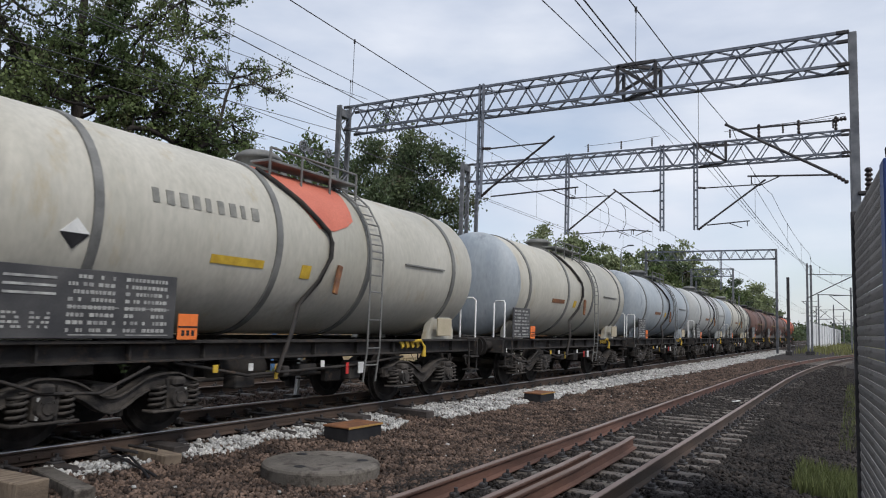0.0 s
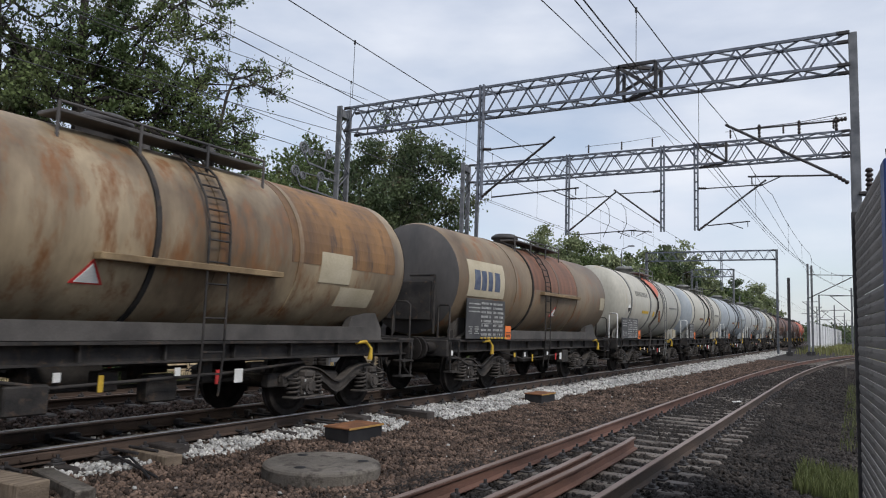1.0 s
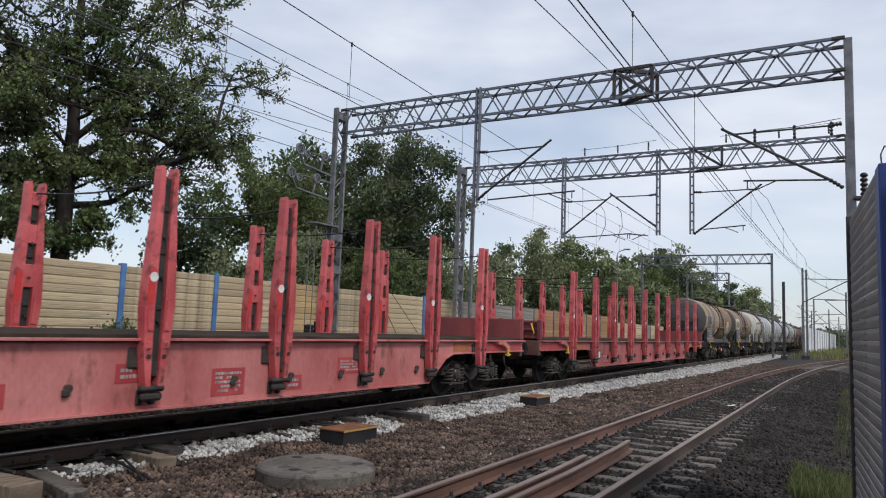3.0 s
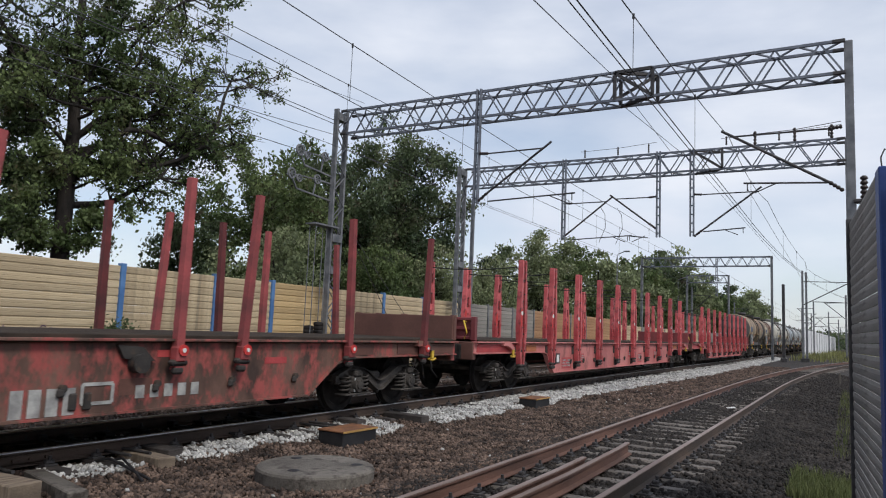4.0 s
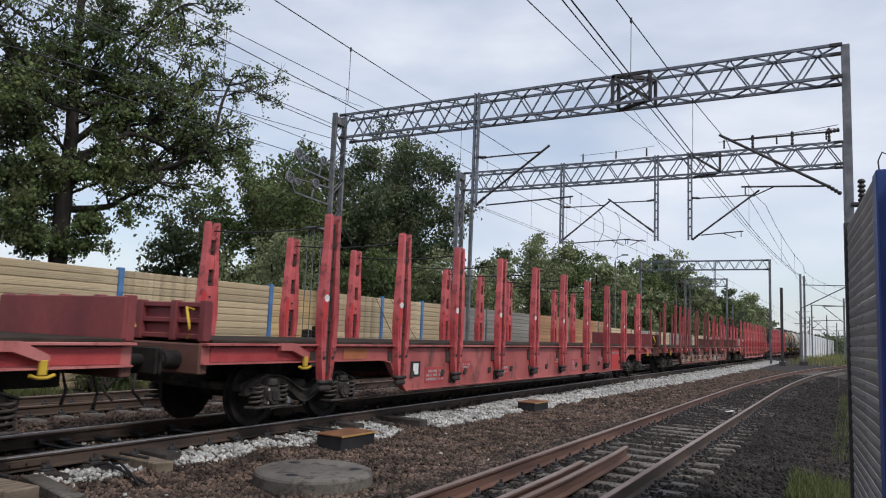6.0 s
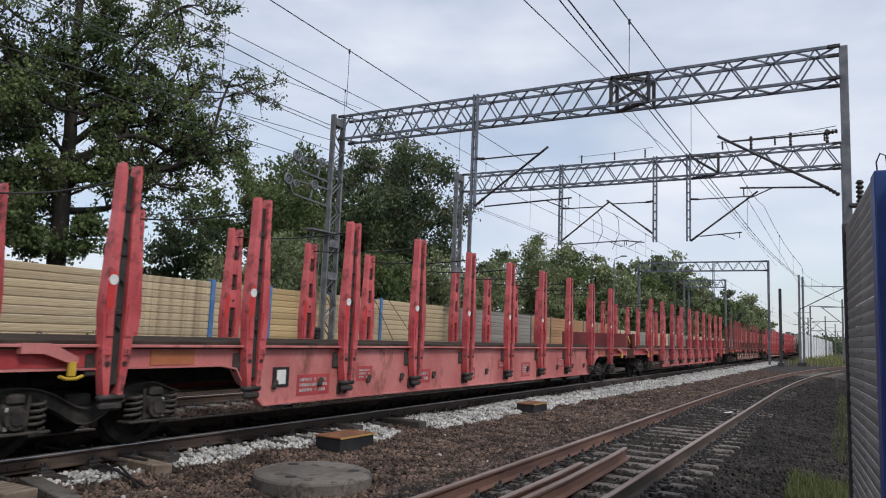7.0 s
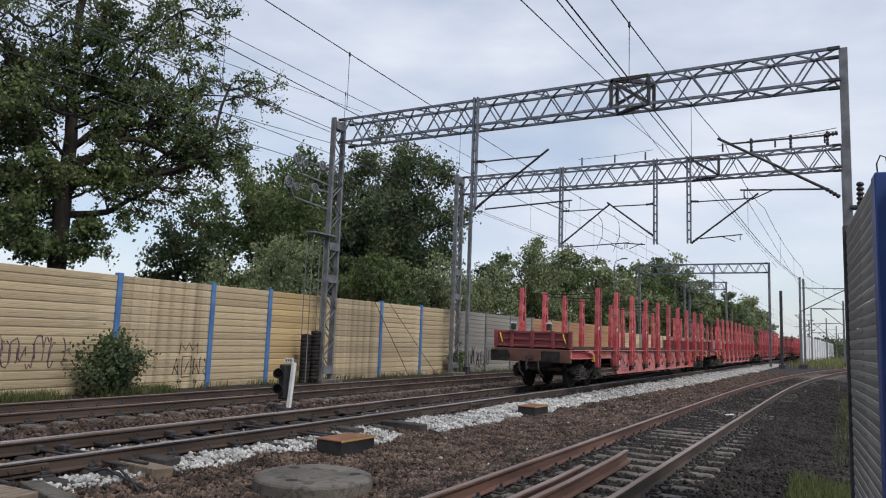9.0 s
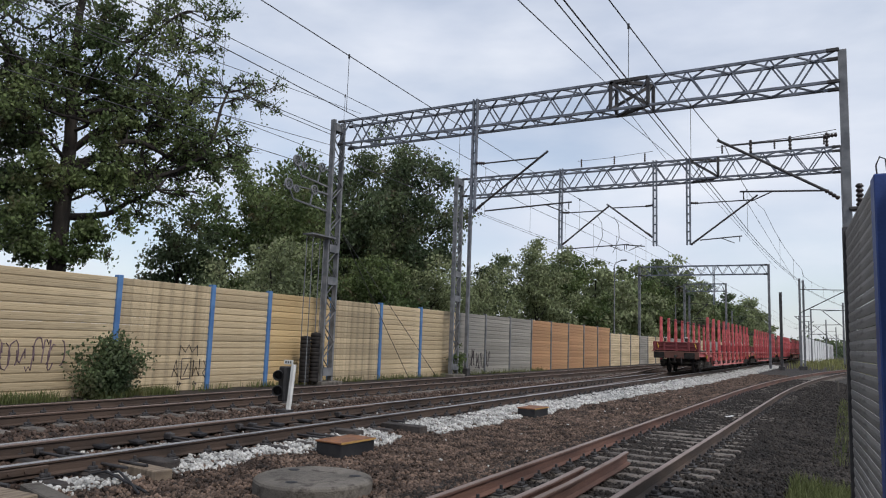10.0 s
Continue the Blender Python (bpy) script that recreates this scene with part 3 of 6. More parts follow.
timber(1.14, 6.3, -0.32, -5, 0.95, 0.24, 0.17, M_WOOD, "grey weathered timber sleeper end in white stones")
timber(0.98, 6.62, -0.30, 0, 0.7, 0.24, 0.18, M_SLEEPER_D, "dark oily timber sleeper end beside the rail")
timber(1.3, 12.25, -0.31, -4, 0.95, 0.26, 0.18, M_SLEEPER_D, "dark timber sleeper end beside the white stones")
timber(1.75, 4.72, -0.31, -14, 1.3, 0.2, 0.16, M_CONC, "long grey timber beam lying by the rail")
timber(1.35, 4.2, -0.29, 3, 1.4, 0.34, 0.22, M_WOOD, "wide pale timber plank with bolt holes")
timber(1.0, 10.7, -0.31, 0, 0.7, 0.26, 0.2, M_SLEEPER_D, "short dark timber block behind the box")
s = Shape()
for i in range(2):
    s.path([(0.95 + 0.1 * i, 5.7 + 0.12 * i, -0.2), (1.2 + 0.1 * i, 5.75 + 0.1 * i, -0.14), (1.6 + 0.08 * i, 5.72, -0.2), (2.0, 5.7 - 0.1 * i, -0.27)], 0.016)
solid("signal_cable", s, M_BLACK, "black cables hanging by the timber sleeper", "cable")


s = Shape()
s.box(0, 0, 0.28, 0.09, 0.2, 0.62, 0.015)
solid("marker_post", s, M_CONC, "small pale concrete marker post beside the siding", "marker post", m=pose(8.56, 40.74, -0.4, 0, 0, 6))
s = Shape()
s.slab_y([(-0.1, 0), (0.02, 0.012), (0.1, 0.03), (0.1, 0.036), (0.02, 0.018), (-0.1, 0.006)], -0.09, 0.09)
solid("paper_scrap", s, M_WHITE, "scrap of white paper lying on the sleepers", "litter", m=pose(6.27, 20.18, -0.18, 0, 0, 25))


t = thing("switch_gear", "black point rods and blade fittings between the main rails", "switch gear")
for y, x0, x1 in ((4.6, -0.9, 1.2), (6.0, -0.9, 1.25), (6.25, -0.7, 1.3), (8.1, -0.8, 0.9), (9.7, -0.9, 1.5), (9.95, -0.8, 1.5), (12.6, -0.9, 1.1)):
    s = Shape()
    s.tube((x0, y, -0.13), (x1, y, -0.13), 0.022, n=6)
    s.box(x0 + 0.3, y, -0.12, 0.16, 0.1, 0.1, 0.015)
    s.box(0.45, y, -0.12, 0.12, 0.1, 0.1, 0.015)
    part("rod", s, M_DARK, t)
for y in (5.3, 6.9, 7.5, 8.7, 10.6, 11.4):
    for x in (-0.55, 0.55):
        part("slide_plate", Shape().box(x, y, -0.15, 0.34, 0.16, 0.05, 0.01), M_BLACK, t)
for y in (4.9, 16.5, 29.0):
    s = Shape()
    s.box(0.80, y, -0.09, 0.03, 0.75, 0.09, 0.01)
    for k in range(4):
        s.tube((0.80, y - 0.28 + 0.19 * k, -0.09), (0.845, y - 0.28 + 0.19 * k, -0.09), 0.02, n=6)
    part("fishplate", s, M_RAIL_SIDE, t, "rusty fishplate with bolts")


def dwarf_signal():
    t = thing("dwarf_signal", "low black shunting signal with a white post", "railway signal", pose(-2.45, 13.0, -0.30))
    s = Shape()
    s.box(0, 0, 0.06, 0.3, 0.3, 0.12, 0.01)
    part("foot", s, M_DARK, t)
    s = Shape()
    s.box(0.14, 0.02, 0.6, 0.1, 0.08, 1.1, 0.01, Matrix.Rotation(radians(5), 3, "Y"))
    part("post", s, M_WHITE, t, "white painted post")
    s = Shape()
    s.box(-0.04, 0, 0.70, 0.2, 0.26, 0.8, 0.03)
    part("head", s, M_BLACK, t)
    for z in (0.9, 0.55):
        h = Shape()
        h.turn_y([(0.0, 0.0), (0.115, 0.0), (0.12, -0.24), (0.11, -0.24), (0.105, -0.01), (0.0, -0.01)], -0.06, z, 16, math.pi * 0.0, math.pi * 2)
        part("hood", h, M_BLACK, t, "round lamp hood", m=pose(-0.08, -0.1, 0, 0, 0, 40))
        h = Shape()
        h.turn_y([(0.0, -0.02), (0.085, -0.02)], -0.06, z, 16)
        part("lens", h, M_LENS, t, "unlit lens", m=pose(-0.08, -0.1, 0, 0, 0, 40))
    s = Shape()
    s.box(0.06, -0.02, 1.2, 0.26, 0.02, 0.1, 0.004)
    part("number_plate", s, M_WHITE, t, "small white plate")
    for i in range(3):
        part("plate_mark", Shape().box(-0.01 + 0.07 * i, -0.034, 1.2, 0.035, 0.004, 0.05), M_BLACK, t)


dwarf_signal()

# ---- noise barrier beyond the tracks ----
BOARDS = 15
BOARD_H = 3.36 / BOARDS


def board_mesh(length, mat):
    s = Shape()
    h = BOARD_H
    s.slab_y([(-0.05, 0), (0.020, 0), (0.024, h * 0.09), (0.040, h * 0.16), (0.042, h * 0.52), (0.035, h * 0.56), (0.042, h * 0.60), (0.040, h * 0.92), (0.025, h * 0.985), (-0.05, h * 0.985)], 0, length)
    return s.mesh("board", mat)


def barrier(name, label, x, spans, z0, post_mat, pieces=True, post_w=0.16):
    t = thing(name, label, "noise barrier", kind="structure")
    cache, joined = {}, {}
    pm = Shape().box(0, 0, 1.715, 0.2, post_w, 3.43, 0.01).mesh("post", post_mat)
    for y0, y1, mat in spans:
        length = y1 - y0
        part("post", pm, None, t, m=pose(x + 0.01, y0, z0))
        if pieces:
            key = (round(length, 2), mat.name)
            if key not in cache:
                cache[key] = board_mesh(length, mat)
            for k in range(BOARDS):
                part("board", cache[key], None, t, m=pose(x, y0, z0 + k * BOARD_H))
        else:
            sh = joined.setdefault(mat.name, (Shape(), mat))[0]
            for k in range(BOARDS):
                z = z0 + k * BOARD_H
                sh.slab_y([(x - 0.05, z), (x + 0.03, z), (x + 0.055, z + BOARD_H * 0.2), (x + 0.055, z + BOARD_H * 0.6), (x + 0.03, z + BOARD_H * 0.97), (x - 0.05, z + BOARD_H * 0.97)], y0, y1)
    for sh, mat in joined.values():
        tagged(part("boards", sh, mat, t), kind="stuff")
    return t


posts = [2.8, 6.3, 9.75, 13.38, 16.9, 19.6, 23.2, 26.8, 30.3, 34.0, 37.6, 41.1, 44.6]
tone_of = [M_PANEL, M_PANEL, M_PANEL, M_PANEL_S, M_PANEL, M_PANEL_Y, M_PANEL_S, M_PANEL, M_PANEL, M_PANEL_G, M_PANEL_G, M_PANEL_G]
spans = [(a, b, m) for a, b, m in zip(posts, posts[1:], tone_of)]
barrier("noise_barrier", "tall cream timber noise barrier with blue posts", WALL_X, spans[:10], -0.36, M_BLUE)
barrier("noise_barrier", "weathered grey timber noise barrier", WALL_X, spans[10:], -0.36, M_GALV, post_w=0.12)
ys = [44.6 + 3.66 * i for i in range(6)]
barrier("noise_barrier", "orange-stained timber noise barrier", WALL_X, [(a, b, M_PANEL_O) for a, b in zip(ys, ys[1:])], -0.36, M_GALV, post_w=0.12)
ys = [62.9 + 3.5 * i for i in range(30)]
barrier("noise_barrier", "distant pale timber noise barrier", WALL_X, [(a, b, M_PANEL if i < 3 else M_PANEL_G if i % 7 < 4 else M_PANEL) for i, (a, b) in enumerate(zip(ys, ys[1:]))], -0.8, M_GALV, False)
ys = [-20 + 3.85 * i for i in range(7)]
barrier("noise_barrier", "cream timber noise barrier with blue posts", WALL_X, [(a, b, M_PANEL) for a, b in zip(ys, ys[1:])], -0.36, M_BLUE, False)


def scrawl(y0, z0, w, h, strokes, seed, paint):
    """An unreadable painted scrawl on the barrier."""
    rg = random.Random(seed)
    s = Shape()
    for i in range(strokes):
        cy, cz = y0 + w * (i + 0.5) / strokes, z0 + h * rg.uniform(0.35, 0.65)
        pts = []
        a, sw = rg.uniform(0, 6), rg.choice((-1, 1)) * rg.uniform(2.5, 6)
        for k in range(9):
            th = a + sw * k / 8
            pts.append((WALL_X + 0.045, cy + w / strokes * 0.6 * math.cos(th), cz + h * 0.45 * math.sin(th * rg.choice((1, 1, 1.2)))))
        s.path(pts, 0.018, 4)
    return solid("graffiti", s, paint, "unreadable dark sprayed scrawl on the boards", "graffiti")


scrawl(8.4, 0.42, 3.5, 0.75, 17, 3, M_GRAF_P)
s = Shape()
for line in (((15.72, 0.75), (15.75, 1.08), (15.95, 0.86), (16.08, 1.1), (16.22, 0.86), (16.42, 1.08), (16.45, 0.75)),
             ((15.5, 0.1), (15.62, 0.62), (15.72, 0.1), (15.55, 0.34), (15.7, 0.36)), ((15.85, 0.02), (15.84, 0.66), (16.2, 0.68), (16.2, 0.04), (15.85, 0.02)),
             ((15.95, 0.15), (16.1, 0.5), (16.0, 0.3)), ((16.32, 0.62), (16.3, 0.1), (16.42, 0.4), (16.55, 0.1), (16.56, 0.64)), ((16.72, 0.6), (16.85, 0.35), (16.7, 0.2), (16.82, 0.06)),
             ((15.78, -0.24), (15.86, -0.1), (15.74, -0.04), (15.72, -0.14), (15.86, -0.1)), ((16.4, -0.26), (16.48, -0.12), (16.36, -0.06), (16.34, -0.16), (16.48, -0.12))):
    s.path([(WALL_X + 0.045, a, b) for a, b in line], 0.017, 4)
solid("graffiti", s, M_GRAF, "unreadable black sprayed tag with a crown on cream boards", "graffiti")
scrawl(34.9, 0.0, 3.4, 1.0, 16, 8, M_GRAF)

# ---- noise barrier beside the camera ----
def near_barrier():
    t = thing("near_noise_barrier", "grey ribbed noise barrier with navy blue posts", "noise barrier", kind="structure")
    a, b = Vector((9.0, 8.75, 0)), Vector((9.17, 6.3, 0))
    d = (b - a).normalized()
    ang = math.degrees(math.atan2(-d.x, d.y))
    n = 34
    h = 3.36 / n
    s = Shape()
    s.slab_y([(0, 0), (0, h * 0.96), (-0.008, h * 0.9), (-0.012, h * 0.5), (-0.008, h * 0.1)], 0, 2.45)
    s2 = Shape()
    s2.slab_y([(0, 0), (0, h * 0.96), (0.006, h * 0.94), (0.010, h * 0.6), (0.004, h * 0.15)], 0, 2.45)
    for i in range(5):
        p = a + d * (2.63 * i)
        me = s2.mesh("panel_rib", M_PANEL_N) if i == 0 else me
        for k in range(n):
            part("panel_rib", me, None, t, m=pose(p.x + (0.16 if i else 0.0), p.y, -0.48 + k * h, 0, 0, ang))
        q = p + d * 2.54
        ps = Shape()
        ps.box(-0.152, 0.0, 1.545, 0.32, 0.24, 3.62, 0.01)
        part("post", ps, M_NAVY, t, m=pose(q.x, q.y, -0.45, 0, 0, ang))
    e = Shape()
    e.box(0, 0, 1.55, 0.1, 0.06, 3.75, 0.01)
    part("end_post", e, M_DARK, t, "dark end post", m=pose(a.x + 0.01, a.y + 0.03, -0.5, 0, 0, ang))
    w = Shape()
    w.path([(9.21, 6.25, 2.86), (9.20, 6.25, 3.0), (9.225, 6.22, 3.06), (9.26, 6.18, 3.03), (9.27, 6.15, 2.86)], 0.006, 5)
    part("wire_loop", w, M_DARK, t, "thin wire loop")


near_barrier()

# ---- overhead line ----
def lattice_truss(s, y0, y1, x0, x1, zb, zt, bays, r=0.045):
    for y in (y0, y1):
        for z in (zb, zt):
            s.bar((x0, y, z), (x1, y, z), 0.08, 0.08)
    for i in range(bays):
        a, b = x0 + (x1 - x0) * i / bays, x0 + (x1 - x0) * (i + 1) / bays
        m = (a + b) / 2
        for y in (y0, y1):
            s.bar((a, y, zb), (m, y, zt), r)
            s.bar((m, y, zt), (b, y, zb), r)
        for z in (zb, zt):
            s.bar((a, y0, z), (m, y1, z), r)
            s.bar((m, y1, z), (b, y0, z), r)


def insulator(s, p0, p1, r=0.06, n=4):
    """A ribbed porcelain rod in one piece."""
    p0, p1 = Vector(p0), Vector(p1)
    pts, radii = [], []
    for i in range(n):
        for u, k in ((0.0, 0.55), (0.3, 1.0), (0.62, 0.95), (0.95, 0.55)):
            pts.append(p0.lerp(p1, (i + u) / n))
            radii.append(r * k)
    s.path(pts, radii, 8)


def lattice_post(t, x, y, z0, z1, gap=0.62):
    for dy in (0, gap):
        s = Shape()
        s.box(x, y + dy, (z0 + z1) / 2, 0.21, 0.1, z1 - z0, 0.008)
        part("leg", s, M_GALV, t)
    s = Shape()
    n = int((z1 - z0) / 0.62)
    for i in range(n):
        a, b = z0 + 0.3 + (z1 - z0 - 0.5) * i / n, z0 + 0.3 + (z1 - z0 - 0.5) * (i + 1) / n
        ya, yb = (y, y + gap) if i % 2 else (y + gap, y)
        for dx in (-0.1, 0.1):
            s.bar((x + dx, ya, a), (x + dx, yb, b), 0.05, 0.02)
    for z in (z0 + 0.4, (z0 + z1) / 2, z0 + 3.9, z1 - 0.3):
        s.box(x, y + gap / 2, z, 0.28, gap, 0.3)
    part("lattice", s, M_GALV, t)
    s = Shape()
    s.box(x, y + gap / 2, z0 - 0.1, 0.75, 1.3, 0.3, 0.03)
    part("foundation", s, M_CONC, t, "concrete footing")


def hang_post(t, x, y, z0, z1, mat=None):
    s = Shape()
    for dx in (-0.07, 0.07):
        s.box(x + dx, y, (z0 + z1) / 2, 0.06, 0.14, z1 - z0, 0.006)
    n = int((z1 - z0) / 0.4)
    for i in range(n):
        s.box(x, y, z0 + 0.2 + 0.4 * i, 0.14, 0.05, 0.06)
    return part("drop_post", s, M_TRUSS, t)


def cantilever(t, x0, x1, y, z_low, z_top, arm_z=None, arm_to=None):
    """A hinged arm: strut, tie with insulators, steady arm."""
    sg = 1 if x1 > x0 else -1
    s = Shape()
    s.tube((x0 + sg * 0.35, y, z_low + 0.25), (x1 + sg * 0.25, y, z_top + 0.18), 0.04, n=8)
    s.tube((x0 + sg * 0.35, y, z_top - 0.03), (x1, y, z_top - 0.02), 0.026, n=6)
    if arm_to is not None:
        s.tube((x0 + sg * 0.4, y, arm_z), (arm_to, y, arm_z + 0.12), 0.026, n=6)
        s.tube((arm_to - sg * 0.9, y, arm_z + 0.08), (arm_to - sg * 0.3, y, arm_z - 0.18), 0.018, n=5)
        s.tube((arm_to - sg * 0.1, y, arm_z + 0.1), (arm_to - sg * 0.1, y, arm_z - 0.12), 0.018, n=5)
    part("cantilever_arm", s, M_DARK, t)
    for za, zz in ((z_low, z_low + 0.26), (z_top, z_top - 0.03)):
        s = Shape()
        insulator(s, (x0 + sg * 0.02, y, za), (x0 + sg * 0.36, y, zz))
        part("insulator", s, M_INSUL, t, "ribbed dark brown insulator")


def gantry(label, y, xl, xr, zb, zt, bays, depth=0.72, lattice_left=True, lattice_right=False, base=-0.25, base_r=-0.4, leg_back=0.22):
    t = thing("catenary_gantry", label, "catenary gantry", group="catenary gantries")
    s = Shape()
    lattice_truss(s, y, y + depth, xl, xr, zb, zt, bays)
    part("truss", s, M_TRUSS, t)
    if lattice_left:
        lattice_post(t, xl - 0.1, y - leg_back, base, zt + 0.05)
    else:
        s = Shape()
        s.box(xl - 0.1, y + depth / 2, (base + zt) / 2, 0.24, 0.3, zt - base, 0.01)
        part("post", s, M_GALV, t)
    s = Shape()
    s.box(xr + 0.12, y + depth / 2, (base_r + zt + 0.08) / 2, 0.22, 0.28, zt + 0.08 - base_r, 0.012)
    part("post", s, M_GALV, t)
    for z in (zb, zt):
        for yy in (y, y + depth):
            for xx in (xr - 0.12, xl + 0.12):
                part("bracket", Shape().box(xx, yy, z, 0.34, 0.09, 0.11, 0.02), M_DARK, t)
    return t


g1 = gantry("tall grey lattice gantry spanning the tracks", 22.05, -8.45, 9.0, 9.1, 10.02, 15)
hang_post(g1, -2.32, 22.0, 5.95, 10.1)
cantilever(g1, -2.25, 0.2, 22.0, 6.05, 7.75, 6.02, 1.3)
cantilever(g1, 8.95, 6.05, 22.0, 5.75, 7.55, 6.0, 6.4)
for a, b in (((2.55, 22.05, 9.1), (2.55, 22.05, 10.02)), ((2.55, 22.77, 9.1), (2.55, 22.77, 10.02)), ((3.75, 22.05, 9.1), (3.75, 22.05, 10.02)), ((3.75, 22.77, 9.1), (3.75, 22.77, 10.02)),
             ((2.55, 22.05, 9.1), (3.75, 22.77, 10.02)), ((2.55, 22.77, 9.1), (3.75, 22.05, 9.1)), ((2.55, 22.05, 10.02), (3.75, 22.77, 10.02)), ((2.55, 22.05, 10.0), (3.75, 22.05, 9.12)), ((2.55, 22.05, 10.02), (3.75, 22.05, 10.02))):
    part("splice_brace", Shape().bar(a, b, 0.1), M_DARK, g1, "dark cross-braced joint")
post_end = Shape()
insulator(post_end, (9.42, 22.3, 5.55), (9.42, 22.3, 6.2), 0.1, 5)
part("insulator", post_end, M_INSUL, g1, "tall ribbed post insulator")
part("bracket", Shape().box(9.34, 22.35, 5.5, 0.36, 0.3, 0.1, 0.02), M_DARK, g1)
g2 = gantry("second grey lattice gantry behind the first", 32.95, -8.55, 8.98, 9.1, 10.02, 15, leg_back=0.55)
for x in (-3.05, 1.5, 2.98):
    hang_post(g2, x, 32.9, 6.1, 10.1)
cantilever(g2, -2.98, -0.9, 32.9, 6.3, 7.9, 6.1, 0.3)
cantilever(g2, 1.43, -0.5, 32.9, 6.5, 8.0, 6.1, 0.0)
cantilever(g2, 3.05, 5.6, 32.9, 6.1, 8.0, 6.3, 5.2)
for a, b in (((3.0, 32.95, 10.0), (4.25, 32.95, 9.12)), ((3.0, 33.67, 9.1), (4.25, 32.95, 9.1)), ((3.0, 32.95, 10.02), (4.25, 33.67, 10.02)), ((4.25, 32.95, 9.1), (4.25, 32.95, 10.02))):
    part("splice_brace", Shape().bar(a, b, 0.1), M_DARK, g2, "dark cross-braced joint")
for x0, x1, y, z in ((6.6, 8.9, 22.0, 7.6), (4.2, 8.9, 32.9, 10.5), (-2.2, 1.4, 32.9, 10.45)):
    wl = thing("bypass_wire", "short bypass wire on stand-off insulators", "overhead wire", group="overhead wires")
    part("wire", Shape().path([(x0, y, z - 0.05), ((x0 + x1) / 2, y, z - 0.02), (x1, y, z + 0.1)], 0.011, 5), M_WIRE, wl)
    for u in (0.05, 0.5, 0.9):
        q = Shape()
        xx = x0 + (x1 - x0) * u
        insulator(q, (xx, y, z - 0.36), (xx, y, z + 0.04), 0.045, 4)
        part("insulator", q, M_INSUL, wl, "ribbed stand-off insulator")
g3 = gantry("distant grey lattice gantry", 78.0, -10.4, 2.3, 9.15, 10.08, 12, lattice_left=False)
hang_post(g3, -2.75, 78, 6.0, 10.1)
g4 = gantry("far grey lattice gantry", 99.0, -9.6, -4.6, 9.0, 9.95, 5, lattice_left=False)

t = thing("tension_weight", "dark stacked tension weights hanging by the gantry leg", "counterweight", pose(-8.55, 20.9, -0.30))
s = Shape()
s.turn_z([(0.0, 0.1)] + [q for i in range(12) for q in ((0.17, 0.1 + 0.14 * i), (0.185, 0.115 + 0.14 * i), (0.185, 0.22 + 0.14 * i), (0.165, 0.235 + 0.14 * i))] + [(0.0, 1.8)], 0, 0, 18)
part("counterweight", s, M_WHEEL, t)
s = Shape()
s.turn_z([(0.0, 0.1)] + [q for i in range(13) for q in ((0.17, 0.1 + 0.14 * i), (0.185, 0.115 + 0.14 * i), (0.185, 0.22 + 0.14 * i), (0.165, 0.235 + 0.14 * i))] + [(0.0, 1.95)], 0.05, 0.5, 18)
part("counterweight", s, M_WHEEL, t)
s = Shape()
for dx, dy in ((-0.15, -0.1), (0.15, -0.1), (0, 0.5), (0.1, 0.6)):
    s.tube((dx, dy, 0), (dx, dy, 5.6), 0.018, n=5)
s.box(0.05, 0.4, 5.6, 0.5, 1.4, 0.06)
part("guide_rod", s, M_GALV, t)

t = thing("guy_wires", "two thin steel stays from the gantry leg to the ground", "guy wire")
for yb, x in ((28.6, -8.7), (31.2, -8.7)):
    s = Shape()
    s.tube((-8.5, 22.7, 5.6), (x, yb, -0.4), 0.014, n=5)
    part("stay", s, M_WIRE, t)

def pulley_gear(y, z, back):
    """Two grooved tension wheels held by a triangular bracket off the gantry leg."""
    t = thing("tension_pulley", "grey tension wheels on a bracket off the gantry leg", "pulley", group="tension pulleys")
    s = Shape()
    x = -8.62
    s.bar((x, y, z), (x, y + 0.35, z - 0.5), 0.05)
    s.bar((x, y + 0.35, z - 0.5), (x, back, z - 0.62), 0.06)
    s.bar((x, y + 1.45, z + 0.06), (x, back, z + 0.05), 0.06)
    s.bar((x, y + 1.45, z + 0.06), (x, y + 1.3, z - 0.56), 0.05)
    s.bar((x, y, z), (x, y + 1.45, z + 0.06), 0.035)
    part("bracket", s, M_GALV, t)
    for dy, dz, r in ((0.0, 0.0, 0.21), (0.42, -0.1, 0.15), (1.45, 0.06, 0.19)):
        w = Shape()
        k = 20
        prof = [(r * 0.72, -0.03), (r, -0.03), (r * 0.9, 0.0), (r, 0.03), (r * 0.72, 0.03), (r * 0.72, -0.03)]
        pts = [(b, a * math.cos(2 * math.pi * i / k), a * math.sin(2 * math.pi * i / k)) for a, b in prof for i in range(k)]
        w.add(pts, [(a * k + i, a * k + (i + 1) % k, (a + 1) * k + (i + 1) % k, (a + 1) * k + i) for a in range(len(prof) - 1) for i in range(k)])
        for i in range(3):
            a = math.pi * i / 3
            w.bar((0, -r * 0.75 * math.cos(a), -r * 0.75 * math.sin(a)), (0, r * 0.75 * math.cos(a), r * 0.75 * math.sin(a)), 0.03)
        part("wheel", w, M_GALV, t, "grooved spoked wheel", m=pose(x + 0.05, y + dy, z + dz))


pulley_gear(19.84, 7.94, 21.8)
pulley_gear(19.46, 6.98, 21.8)
